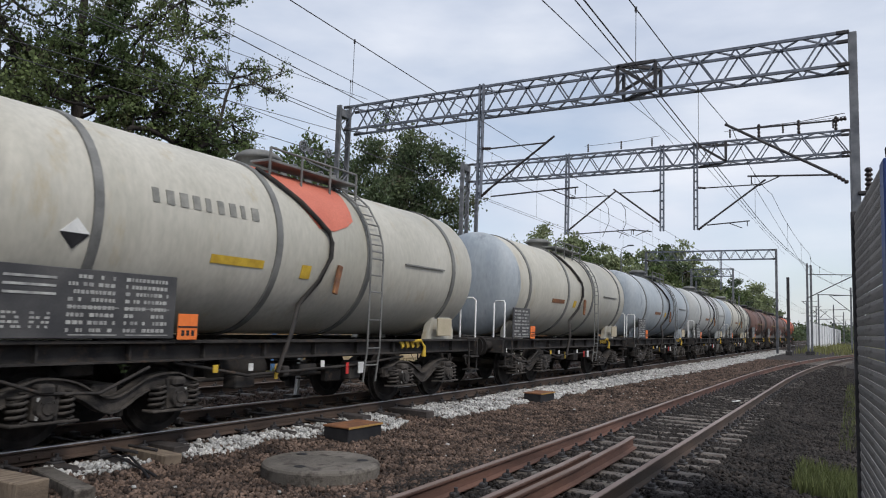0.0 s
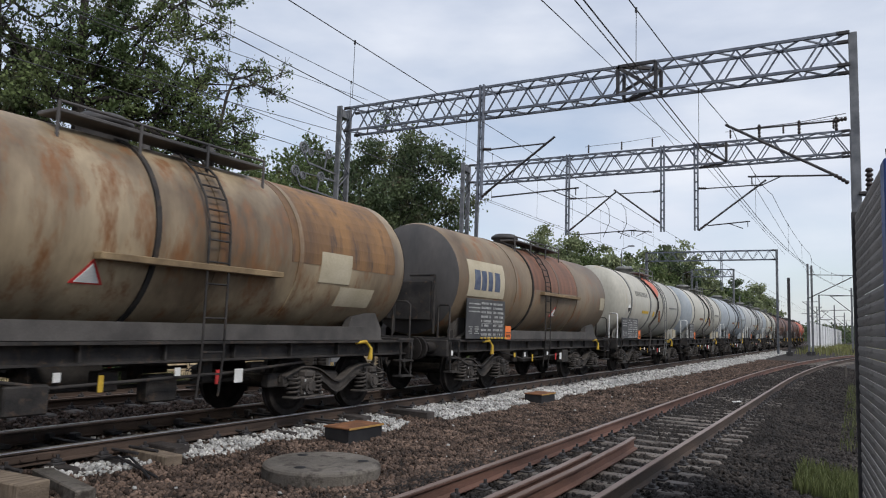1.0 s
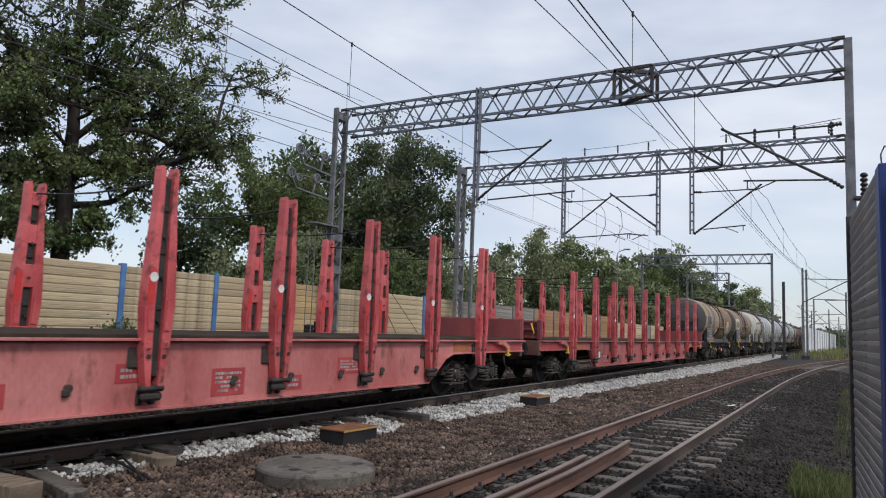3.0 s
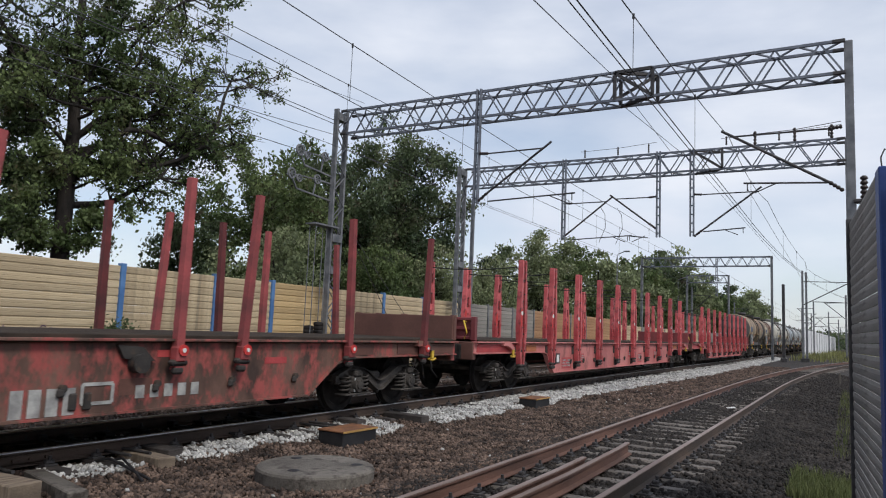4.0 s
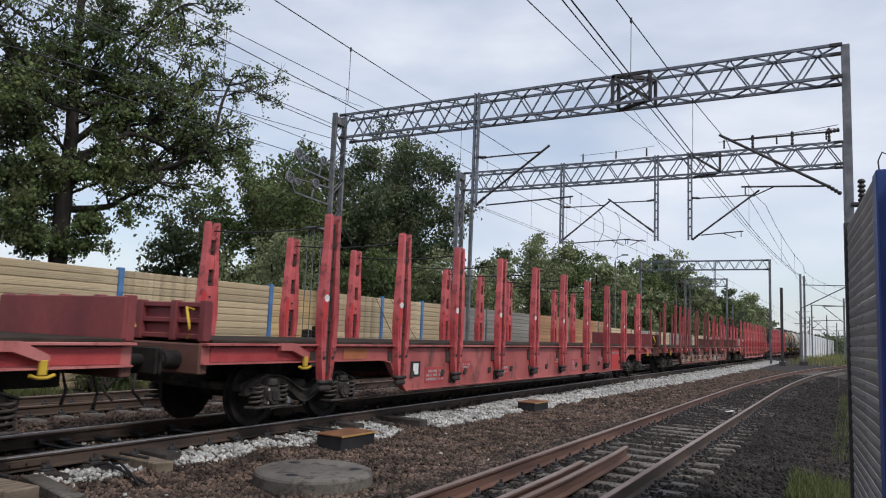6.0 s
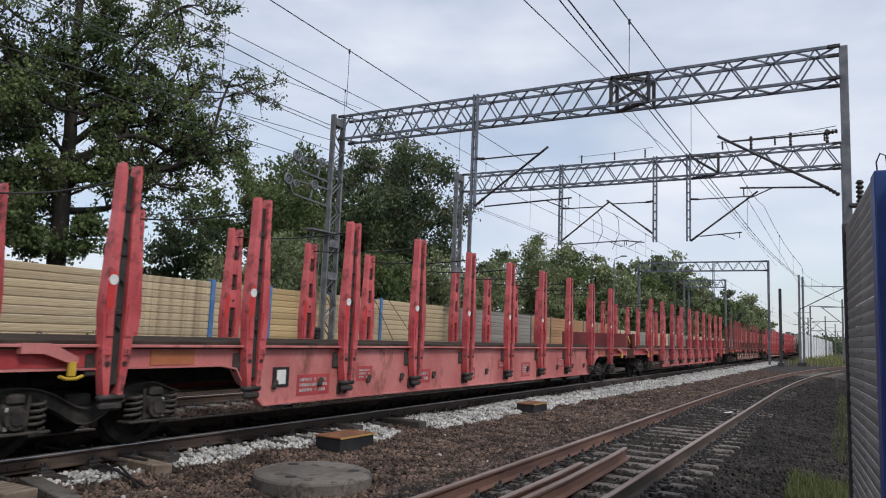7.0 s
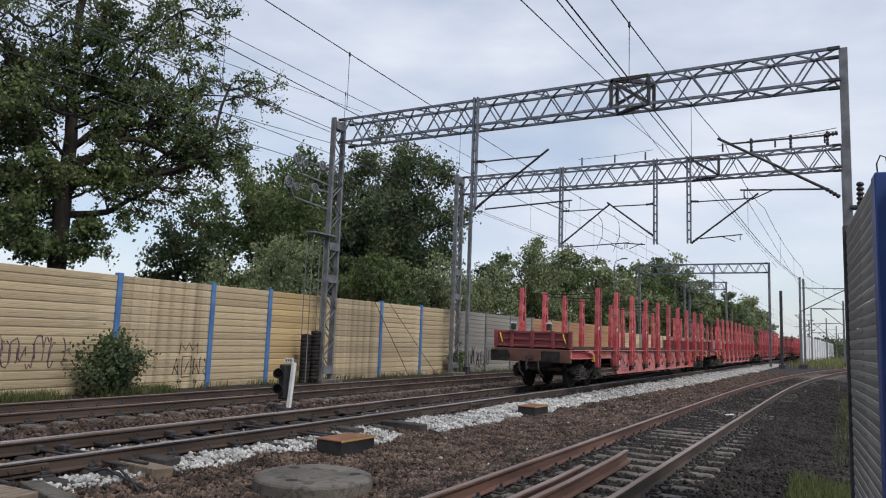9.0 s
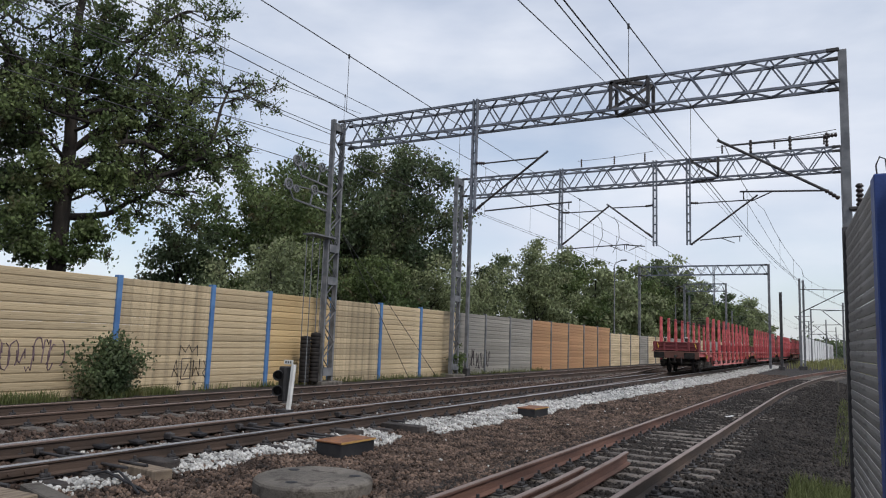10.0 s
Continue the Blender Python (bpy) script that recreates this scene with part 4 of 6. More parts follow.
# slack jumper leads between the cantilevers of the second gantry
for jx, jz in ((-1.15, 7.6), (-0.35, 7.5)):
    lead = Shape().path([(jx, 32.7, jz), (jx + 0.22, 32.7, jz - 0.35), (jx + 0.26, 32.7, jz - 1.0), (jx - 0.05, 32.7, jz - 1.7)], 0.014, 5)
    solid("jumper_lead", lead, M_WIRE, "slack jumper lead hanging between overhead wires", "overhead wire", "overhead wires")


def wire_run(label, x, z_m, z_c, spans, gap=5.5, dip=0.15, twin=0.0):
    t = thing("overhead_wire", label, "overhead wire", group="overhead wires")
    m, c = Shape(), Shape()
    drops = []
    for y0, y1 in spans:
        n = 12
        pm, pc = [], []
        for i in range(n + 1):
            u = i / n
            y = y0 + (y1 - y0) * u
            xx = x(y) if callable(x) else x
            sag = 4 * u * (1 - u)
            pm.append((xx, y, z_m - sag * dip * min(1, (y1 - y0) / 55)))
            pc.append((xx, y, z_c))
        m.path(pm, 0.0105, 5)
        c.path(pc, 0.009, 5)
        if twin:
            c.path([(a + twin, b, q) for a, b, q in pc], 0.011, 5)
        k = int((y1 - y0) / gap)
        for j in range(1, k):
            u = j / k
            i = min(int(u * n), n - 1)
            a, b = Vector(pm[i]).lerp(Vector(pm[i + 1]), u * n - i), Vector(pc[i]).lerp(Vector(pc[i + 1]), u * n - i)
            drops.append(Shape().path([a + Vector((0, 0, 0.03)), a + Vector((0, 0, -0.05)), a + Vector((0, 0, -0.07)), b], [0.022, 0.022, 0.006, 0.006], 5))
    part("messenger_wire", m, M_WIRE, t)
    part("contact_wire", c, M_WIRE, t)
    for d in drops:
        part("dropper", d, M_WIRE, t)


wire_run("messenger and contact wire over the main track", lambda y: min(0.45, -0.28 + max(0.0, 22.05 - y) * 0.042), 7.40, 6.12, [(-36.86, 22.05), (22.05, 33), (33, 78), (78, 122), (122, 180)], gap=5.3)
wire_run("messenger and contact wire over the second track", TRACK_2, 9.0, 6.9, [(-37.35, 22.05), (22.05, 78), (78, 122), (122, 180)], gap=4.9)
wire_run("messenger and contact wire over the siding", lambda y: siding_x(y) - 0.05 if y < 50 else siding_x(y) - 0.4, 7.55, 5.70, [(-26.82, 22.05), (22.05, 33), (33, 81)], gap=5.4, dip=1.25, twin=0.10)
def beyond(p, q, back):
    """The straight line from q through p, drawn on to y = back."""
    p, q = Vector(p), Vector(q)
    return [tuple(p + (p - q) * ((back - p.y) / (p.y - q.y))), tuple(p), tuple(q)]


for wire_label, pts, r in (("anchor wire from the siding to the gantry", beyond((4.60, 9.86, 6.93), (2.41, 22.05, 10.01), -8), 0.011),
                           ("anchor wire between the gantries", [(2.41, 22.05, 10.01), (2.0, 32.95, 10.1)], 0.011),
                           ("paired feeder wire ending at the gantry leg", beyond((-7.60, 11.31, 9.05), (-8.67, 21.80, 9.63), -25), 0.014),
                           ("paired feeder wire ending at the gantry leg", beyond((-7.60, 11.32, 8.95), (-8.66, 21.80, 9.47), -25), 0.014),
                           ("anchor wire crossing to the gantry", beyond((-5.50, 12.97, 8.71), (-7.37, 22.05, 10.22), -25), 0.009),
                           ("wire ending at the gantry leg", beyond((-7.80, 15.54, 8.28), (-8.63, 21.80, 9.03), -10), 0.012),
                           ("tension wire running to the pulley", beyond((-8.50, 17.28, 7.83), (-8.60, 19.68, 7.92), -25), 0.014),
                           ("wire running between the gantries", [(2.5, 22.05, 9.2), (2.9, 33, 9.6), (3.2, 78, 9.6)], 0.011),
                           ("wire running between the gantries", [(5.3, 33, 8.1), (5.0, 81.5, 8.0)], 0.011),
                           ("wire running between the gantries", [(-8.5, 22.5, 8.6), (-8.6, 33.2, 8.5), (-10.3, 78, 9.0)], 0.012)):
    s = Shape()
    s.path(pts, r, 5)
    solid("strung_wire", s, M_WIRE, wire_label, "overhead wire", "overhead wires")


def mast(x, y, h, label, arm=0.0, w=0.2, z0=-0.35):
    t = thing("catenary_mast", label, "catenary mast", pose(x, y, z0), "masts")
    s = Shape()
    s.box(0, 0, h / 2, w, w, h, 0.01)
    part("pole", s, M_DARK if "dark" in label or w <= 0.15 else M_GALV, t)
    s = Shape()
    s.box(0, 0, 0.15, w * 2.2, w * 2.2, 0.5, 0.02)
    part("foundation", s, M_DARK, t)
    if arm:
        s = Shape()
        sg = 1 if arm > 0 else -1
        s.tube((0, 0, h * 0.62), (arm, 0, h * 0.88), 0.05, n=6)
        s.tube((0, 0, h * 0.88), (arm, 0, h * 0.87), 0.04, n=6)
        s.tube((arm * 0.2, 0, h * 0.66), (arm * 1.05, 0, h * 0.65), 0.04, n=6)
        part("cantilever_arm", s, M_DARK, t)


mast(-8.7, 34.2, 9.0, "plain grey pole standing before the barrier", w=0.17)
mast(5.0, 81.5, 9.3, "slim grey catenary mast with a cantilever arm", arm=4.4, w=0.2)
mast(5.3, 82.4, 9.2, "slim grey catenary mast beside its twin", w=0.2)
mast(3.5, 77.6, 7.6, "dark slim mast with a signal head", w=0.26)
for x, y, h in ((4.2, 130, 8.6), (5.6, 165, 8.4), (7.0, 200, 8.0), (8.4, 240, 8.0), (1.5, 150, 8.5), (3.6, 260, 8.5), (6.6, 300, 8), (8.8, 104, 8.2), (-9.2, 100, 8.8), (-9.0, 140, 8.8), (1.5, 190, 9), (-2.4, 230, 9), (10.5, 330, 9), (2.4, 340, 9)):
    mast(x, y, h, "distant slim catenary mast", arm=-2.4 if x > 3 else 2.4, w=0.22)


def street_lamp(x, y, h):
    t = thing("street_lamp", "grey street lamp with a short arm beyond the barrier", "street lamp", pose(x, y, -0.4), "street lamps")
    s = Shape()
    s.tube((0, 0, 0), (0, 0, h), 0.09, 0.05, 8)
    s.path([(0, 0, h), (0.1, -0.1, h + 0.3), (0.9, -0.5, h + 0.5)], 0.04)
    part("pole", s, M_GALV, t)
    s = Shape()
    s.box(1.1, -0.6, h + 0.5, 0.6, 0.3, 0.12, 0.03)
    part("lamp_head", s, M_GALV, t)


street_lamp(-10.6, 69, 9.6)
street_lamp(-10.6, 98, 9.4)

# pale barrier in the distance on the near side
t = thing("far_noise_barrier", "pale grey noise barrier far along the line", "noise barrier", kind="structure")
for i in range(14):
    s = Shape()
    a = Vector((3.4 + 0.2 * i, 116 + 6.2 * i, -0.4))
    s.box(a.x + 0.1, a.y + 3.1, 1.6, 0.12, 6.0, 4.0 - 0.05 * i, 0.01, Matrix.Rotation(-0.03, 3, "Z"))
    part("panel", s, M_FARWALL, t)
    s = Shape()
    s.box(a.x, a.y, 1.7, 0.2, 0.2, 4.2 - 0.05 * i)
    part("post", s, M_GALV, t)


# ---- trees and grass ----
def leaf_mesh(name, centres, size, material, seed, flat=0.6, aspect=0.62):
    """Small bent leaves, each of two faces, at the given places."""
    rg = np.random.default_rng(seed)
    n = len(centres)
    d = rg.normal(size=(n, 3))
    d[:, 2] *= flat
    d /= np.linalg.norm(d, axis=1, keepdims=True)
    r = rg.normal(size=(n, 3))
    u = np.cross(d, r)
    u /= np.linalg.norm(u, axis=1, keepdims=True)
    w = np.cross(d, u)
    s = (size * (0.6 + 0.8 * rg.random(n)))[:, None]
    a = centres - u * s * 0.5
    b = centres + w * s * aspect * 0.5 + d * s * 0.12
    c = centres + u * s * 0.5
    e = centres - w * s * aspect * 0.5 + d * s * 0.12
    v = np.stack([a, b, c, e], 1).reshape(-1, 3)
    f = np.stack([np.arange(0, 4 * n, 4), np.arange(1, 4 * n, 4), np.arange(2, 4 * n, 4), np.arange(0, 4 * n, 4), np.arange(2, 4 * n, 4), np.arange(3, 4 * n, 4)], 1).reshape(-1)
    me = bpy.data.meshes.new(name)
    me.vertices.add(4 * n)
    me.vertices.foreach_set("co", v.reshape(-1))
    me.loops.add(6 * n)
    me.loops.foreach_set("vertex_index", f.astype(np.int32))
    me.polygons.add(2 * n)
    me.polygons.foreach_set("loop_start", np.arange(0, 6 * n, 3, dtype=np.int32))
    me.update(calc_edges=True)
    me.materials.append(material)
    return me


def branch_out(s, tips, p, d, length, r, depth, rg, droop=0.0):
    """Grows a limb in bends, with side shoots; gathers the shoots' ends."""
    pts, radii = [p.copy()], [r]
    steps = 4
    for i in range(steps):
        d = (d + Vector((rg.gauss(0, 0.22), rg.gauss(0, 0.22), rg.gauss(0, 0.18) - droop))).normalized()
        p = p + d * (length / steps)
        pts.append(p.copy())
        radii.append(r * (1 - 0.72 * (i + 1) / steps))
        if depth > 0 and i >= 1:
            for _ in range(2 if depth > 1 else 3):
                side = (d + Vector((rg.gauss(0, 0.8), rg.gauss(0, 0.8), rg.gauss(0.1, 0.6)))).normalized()
                branch_out(s, tips, p, side, length * rg.uniform(0.42, 0.68), r * 0.45, depth - 1, rg, droop)
        if depth <= 1:
            tips.append((p.copy(), length))
    s.path(pts, radii, 6 if r > 0.06 else 4)


def clumps(tips, total, spread, rg, flat=0.6, loads=(0.0, 0.0, 1.1, 2.9)):
    """About total places in uneven tufts round the shoots' ends; some ends stay bare."""
    out = []
    per = total / len(tips)
    for p, l in tips:
        k = rg.poisson(per * rg.choice(loads))
        if k == 0:
            continue
        c = rg.normal(size=(k, 3)) * spread
        c[:, 2] *= flat
        out.append(c + np.array(p))
    return np.concatenate(out)


def tree(label, x, y, limbs, trunk, r, per, spread, leaf, material, seed, depth=2, cap=1.9, loads=(0.0, 0.0, 1.1, 2.9)):
    """A trunk through the given points, limbs (start height share, end point, thickness) and a crown of leaves in clumps."""
    t = thing("tree", label, "tree", pose(x, y, -0.5), "trees")
    rg, ng = random.Random(seed), np.random.default_rng(seed)
    s = Shape()
    pts = [Vector(p) for p in trunk]
    s.path(pts, [r * (1 - 0.75 * i / (len(pts) - 1)) for i in range(len(pts))], 10)
    tips = []
    for share, end, rr in limbs:
        k = share * (len(pts) - 1)
        i = min(int(k), len(pts) - 2)
        p = pts[i].lerp(pts[i + 1], k - i)
        e = Vector(end)
        k = (e - p).length * 0.09
        mid = p.lerp(e, 0.5) + Vector((rg.gauss(0, k), rg.gauss(0, k), rg.gauss(-0.4 * k, k)))
        q1 = p.lerp(mid, 0.5) + Vector((rg.gauss(0, k), rg.gauss(0, k), rg.gauss(0, 0.8 * k)))
        q3 = mid.lerp(e, 0.5) + Vector((rg.gauss(0, k), rg.gauss(0, k), rg.gauss(0, k)))
        line = [p, q1, mid, q3, e]
        fine = []
        for i in range(4):
            for u in (0.0, 0.33, 0.66):
                a0, a1, a2, a3 = line[max(i - 1, 0)], line[i], line[i + 1], line[min(i + 2, 4)]
                fine.append(0.5 * (2 * a1 + (a2 - a0) * u + (2 * a0 - 5 * a1 + 4 * a2 - a3) * u * u + (3 * a1 - a0 - 3 * a2 + a3) * u ** 3))
        fine.append(e)
        s.path(fine, [rr * (1 - 0.85 * i / 12) for i in range(13)], 7)
        d = (e - p).normalized()
        ln = (e - p).length
        for q, f in ((line[1], 0.34), (line[2], 0.42), (line[3], 0.4), (line[4], 0.3)):
            for _ in range(3 if q is not line[1] else 2):
                side = (d * 0.5 + Vector((rg.gauss(0, 0.7), rg.gauss(0, 0.7), rg.gauss(0.15, 0.6)))).normalized()
                branch_out(s, tips, q, side, min(cap, max(0.6, ln * f)), rr * 0.35, depth - 1, rg)
    part("trunk", s, M_BARK, t, "dark furrowed bark")
    c = clumps(tips, per, spread, ng, 0.6, loads)
    part("crown", leaf_mesh("crown", c, leaf, material, seed), None, t)
    return t


def round_tree(label, x, y, h, w, seed, material, per=12000, leaf=0.24, trunk_r=0.3, low=0.25, n=16):
    rg = random.Random(seed)
    limbs = []
    for i in range(n):
        u = (i + 0.5) / n
        z = h * (low + (1 - low) * u)
        rad = w * math.sqrt(max(0.08, 1 - ((u - 0.38) / 0.64) ** 2)) * rg.uniform(0.65, 1.05)
        a = i * 2.4 + rg.uniform(-0.5, 0.5)
        limbs.append((min(0.95, low * 0.6 + 0.62 * u), (rad * math.cos(a), rad * math.sin(a), z), trunk_r * 0.42 * (1 - 0.6 * u)))
    trunk = [(0, 0, 0), (0.1, 0.1, h * 0.25), (rg.uniform(-0.3, 0.3), rg.uniform(-0.3, 0.3), h * 0.55), (rg.uniform(-0.4, 0.4), rg.uniform(-0.4, 0.4), h * 0.85)]
    return tree(label, x, y, limbs, trunk, trunk_r, per, 0.12 + w * 0.045, leaf, material, seed, cap=w * 0.36)


# the big oak: y runs along the line, z up
oak_inner = [(0.30, (1.0, 1.7, 9.0), 0.09), (0.36, (1.0, 3.2, 9.8), 0.12), (0.33, (1.0, 5.0, 10.2), 0.14), (0.27, (1.3, 4.4, 8.9), 0.15), (0.45, (1.0, 4.1, 11.0), 0.11), (0.55, (1.2, 2.2, 10.9), 0.08), (0.42, (1.0, -1.7, 9.1), 0.09),
             (0.33, (1.0, -1.2, 7.3), 0.07), (0.22, (1.0, -1.4, 5.6), 0.05), (0.18, (1.2, 0.9, 5.0), 0.05), (0.22, (1.2, 2.0, 5.8), 0.06), (0.30, (1.4, 1.5, 7.4), 0.06), (0.52, (1.0, -2.3, 10.5), 0.08),
             (0.16, (1.0, -0.9, 4.6), 0.04), (0.62, (1.4, 0.7, 11.7), 0.08), (0.55, (-2.0, 1.5, 11.5), 0.1)]
oak_outer = [(0.36, (1.0, 6.4, 10.2), 0.14), (0.45, (1.0, 5.0, 12.1), 0.13), (0.40, (1.0, 7.6, 12.6), 0.15), (0.42, (1.0, 8.9, 12.9), 0.14), (0.34, (1.0, 7.2, 10.6), 0.13), (0.34, (1.0, 7.9, 10.0), 0.12),
             (0.60, (1.0, 2.5, 12.7), 0.1), (0.58, (1.0, 4.8, 13.7), 0.12), (0.70, (1.0, 3.4, 14.5), 0.11), (0.66, (1.0, -1.1, 12.0), 0.09), (0.68, (1.0, 5.6, 15.5), 0.12), (0.75, (1.0, 0.9, 13.7), 0.09),
             (0.62, (1.0, -2.7, 12.1), 0.1), (0.85, (0.0, 3.0, 17.0), 0.1), (0.88, (0.5, 5.0, 17.0), 0.1), (0.85, (0.0, -2.0, 16.0), 0.1)]
oak_limbs = oak_inner + oak_outer
oak_trunk = [(0, 0.75, 0), (0, 0.58, 4.2), (0.1, 0.52, 7.1), (0, 0.63, 9.0), (-0.1, 0.52, 11.0), (-0.2, 0.6, 14.0), (0, 1.2, 18.0)]
tree("broad old oak with a dark trunk and ragged green crown", -16, 15.1, oak_limbs, oak_trunk, 0.36, 50000, 0.16, 0.145, M_LEAF, 21, 2, 1.3, (0.0, 0.0, 0.0, 0.0, 1.2, 4.0))
SLIM_LOW = [(0.45, (0.7, 0.5, 9.5), 0.06), (0.43, (0.7, 1.4, 9.1), 0.06), (0.38, (0.7, 0.7, 8.3), 0.06), (0.35, (0.7, 1.8, 7.7), 0.06), (0.31, (0.7, 0.9, 6.9), 0.06), (0.28, (0.7, 2.1, 6.5), 0.06), (0.51, (0.7, 0.7, 10.6), 0.06), (0.24, (0.7, 0.9, 5.7), 0.06), (0.21, (0.7, 2.1, 5.3), 0.06), (0.56, (0.7, 1.1, 11.4), 0.06), (0.68, (0.7, 3.7, 13.8), 0.06)]
tree("slim dark oak beside the broad one", -17.5, 13.4, [(0.35, (0.5, -3.0, 8.5), 0.1), (0.45, (0.5, 2.0, 10.5), 0.1), (0.55, (0, -3.5, 12.0), 0.1), (0.65, (1, 1.5, 14.5), 0.1),
     (0.3, (1.0, 2.0, 6.6), 0.06), (0.24, (1.2, -3.2, 6.4), 0.07), (0.2, (1.0, -1.4, 4.6), 0.05), (0.22, (1.0, -4.6, 5.6), 0.06), (0.26, (0.5, -5.6, 8.0), 0.07), (0.75, (0, -2.5, 16), 0.09), (0.9, (0.5, 1, 18), 0.08), (0.28, (0.8, -2.2, 5.5), 0.07), (0.5, (1.5, -5.5, 14), 0.1)] + SLIM_LOW,
     [(0, 0, 0), (0, 0.1, 5), (0.2, 0.0, 10), (0, -0.3, 15), (0, 0, 18)], 0.24, 32000, 0.16, 0.145, M_LEAF_D, 22, 2, 1.4, (0.0, 0.0, 0.0, 1.0, 3.0))
round_tree("dense dark green oak beyond the barrier", -21, 44.6, 15.8, 5.7, 31, M_LEAF_D, 60000, 0.25, 0.4, 0.14, 24)
round_tree("dark green oak beyond the barrier", -22, 38.2, 12.6, 4.2, 30, M_LEAF_D, 28000, 0.26, 0.35, 0.2, 18)
round_tree("small green tree beyond the barrier", -20, 25.0, 7.6, 2.0, 32, M_LEAF_D, 12000, 0.19, 0.16, 0.2, 14)
round_tree("green oak beyond the barrier", -20, 31.0, 11.5, 3.9, 33, M_LEAF, 32000, 0.21, 0.26, 0.2, 17)
round_tree("green bushy tree beyond the barrier", -14, 25.0, 5.9, 3.0, 34, M_LEAF_G, 17000, 0.16, 0.14, 0.12, 12)
round_tree("green tree beyond the barrier", -15.5, 35.2, 6.2, 3.0, 35, M_LEAF, 16000, 0.19, 0.18, 0.12, 14)
round_tree("bright green tree beyond the barrier", -15, 41.4, 6.6, 3.0, 29, M_LEAF_G, 18000, 0.19, 0.18, 0.12, 14)
round_tree("pale willow tree beyond the barrier", -15, 48.4, 6.6, 3.0, 36, M_LEAF_G, 17000, 0.2, 0.2, 0.1, 14)
round_tree("small dark tree beyond the barrier", -17, 54.5, 8.8, 1.9, 28, M_LEAF_D, 8000, 0.24, 0.16, 0.2, 12)
round_tree("pale tall willow beyond the barrier", -15, 60, 10.2, 3.3, 37, M_LEAF_G, 20000, 0.25, 0.22, 0.08, 16)
round_tree("green poplar beyond the barrier", -15, 68, 10.2, 3.4, 38, M_LEAF, 18000, 0.28, 0.22, 0.08, 15)
for i, (x, y, h, w) in enumerate(((-15, 77, 10.6, 3.8), (-15, 87, 10.2, 4.2), (-15, 98, 11.6, 4.4), (-15.5, 109, 13.6, 4.4), (-15, 118, 15.0, 4.4), (-16, 131, 13.2, 5), (-16, 147, 12.6, 5.5), (-16, 168, 12.4, 6), (-17, 195, 13, 7), (-18, 228, 14.5, 8), (-19, 265, 13.5, 8))):
    round_tree("green tree in the belt beyond the barrier", x, y, h, w, 50 + i, (M_LEAF_G, M_LEAF_G, M_LEAF, M_LEAF_D)[i % 4], 10000, 0.30 + 0.0018 * y, 0.25, 0.06, 14)
round_tree("dark tree far along the siding", 16, 190, 13.0, 5.5, 71, M_LEAF_D, 7000, 0.6, 0.3, 0.12, 14)
round_tree("dark tree far along the siding", 19, 215, 14, 6, 72, M_LEAF_D, 7000, 0.6, 0.3, 0.1, 14)


def hedge(name, label, y0, y1, x0, x1, h, count, leaf, material, seed):
    """Undergrowth behind the barrier, uneven in height."""
    rg = np.random.default_rng(seed)
    y = y0 + (y1 - y0) * rg.random(count)
    x = x0 + (x1 - x0) * rg.random(count)
    top = np.array([h * (0.62 + 0.5 * noise.noise(Vector((a * 0.25, b * 0.22, seed)))) for a, b in zip(x, y)])
    z = -0.4 + top * rg.random(count) ** 0.7
    return tagged(new(name, leaf_mesh(name, np.stack([x, y, z], 1), leaf, material, seed)), label, "undergrowth", kind="stuff")


hedge("undergrowth", "dark green undergrowth behind the noise barrier", 22, 60, -19, -12.5, 4.6, 40000, 0.22, M_LEAF, 81)
hedge("undergrowth", "dark green undergrowth behind the noise barrier", 60, 260, -22, -12.5, 6.2, 30000, 0.46, M_LEAF, 82)
hedge("far_woods", "distant dark line of woods", 260, 420, -60, 10, 9, 9000, 1.2, M_LEAF_D, 84)


def bush(x, y, h, w, count, seed, label, material):
    t = thing("bush", label, "bush", pose(x, y, -0.36), "bushes")
    rg = np.random.default_rng(seed)
    s = Shape()
    tips = []
    r2 = random.Random(seed)
    for i in range(14):
        a, k = r2.uniform(0, 6.3), r2.uniform(0.2, 1)
        e = Vector((w * 0.6 * k * math.cos(a), w * k * math.sin(a), h * r2.uniform(0.55, 1.0) * (1.1 - 0.5 * k)))
        s.path([Vector((0, 0, 0)), e * 0.5 + Vector((0, 0, 0.1)), e], [0.02, 0.014, 0.005], 4)
        for f in (0.4, 0.6, 0.8, 1.0):
            tips.append((e * f, 1))
    part("stems", s, M_BARK, t)
    c = clumps(tips, count, w * 0.16, rg, 0.8)
    c[:, 2] = np.maximum(c[:, 2], 0.03)
    part("leaves", leaf_mesh("leaves", c, 0.11, material, seed), None, t)


bush(-8.65, 12.6, 1.8, 1.25, 5200, 91, "leafy green bush growing against the cream barrier", M_LEAF_D)
bush(-8.7, 33.2, 1.7, 0.6, 1500, 92, "small green shrub at the foot of a pole", M_LEAF)


def grass(name, label, regions, count, h, material, seed):
    """Upright bent blades."""
    rg = np.random.default_rng(seed)
    vs = []
    for x0, x1, y0, y1, share in regions:
        n = int(count * share)
        x, y = x0 + (x1 - x0) * rg.random(n), y0 + (y1 - y0) * rg.random(n)
        ok = np.array([noise.noise(Vector((a * 0.8, b * 0.8, seed))) > -0.25 for a, b in zip(x, y)])
        x, y = x[ok], y[ok]
        n = len(x)
        z = np.array([ground_z(a, b) if -14 < a < 12 and b < 120 else -0.33 for a, b in zip(x, y)]) - 0.02
        a = rg.random(n) * 6.283
        hh = h * (0.4 + 0.9 * rg.random(n))
        lean = 0.5 * hh * rg.random(n)
        wd = h * 0.035 * (0.6 + rg.random(n))
        ca, sa = np.cos(a), np.sin(a)
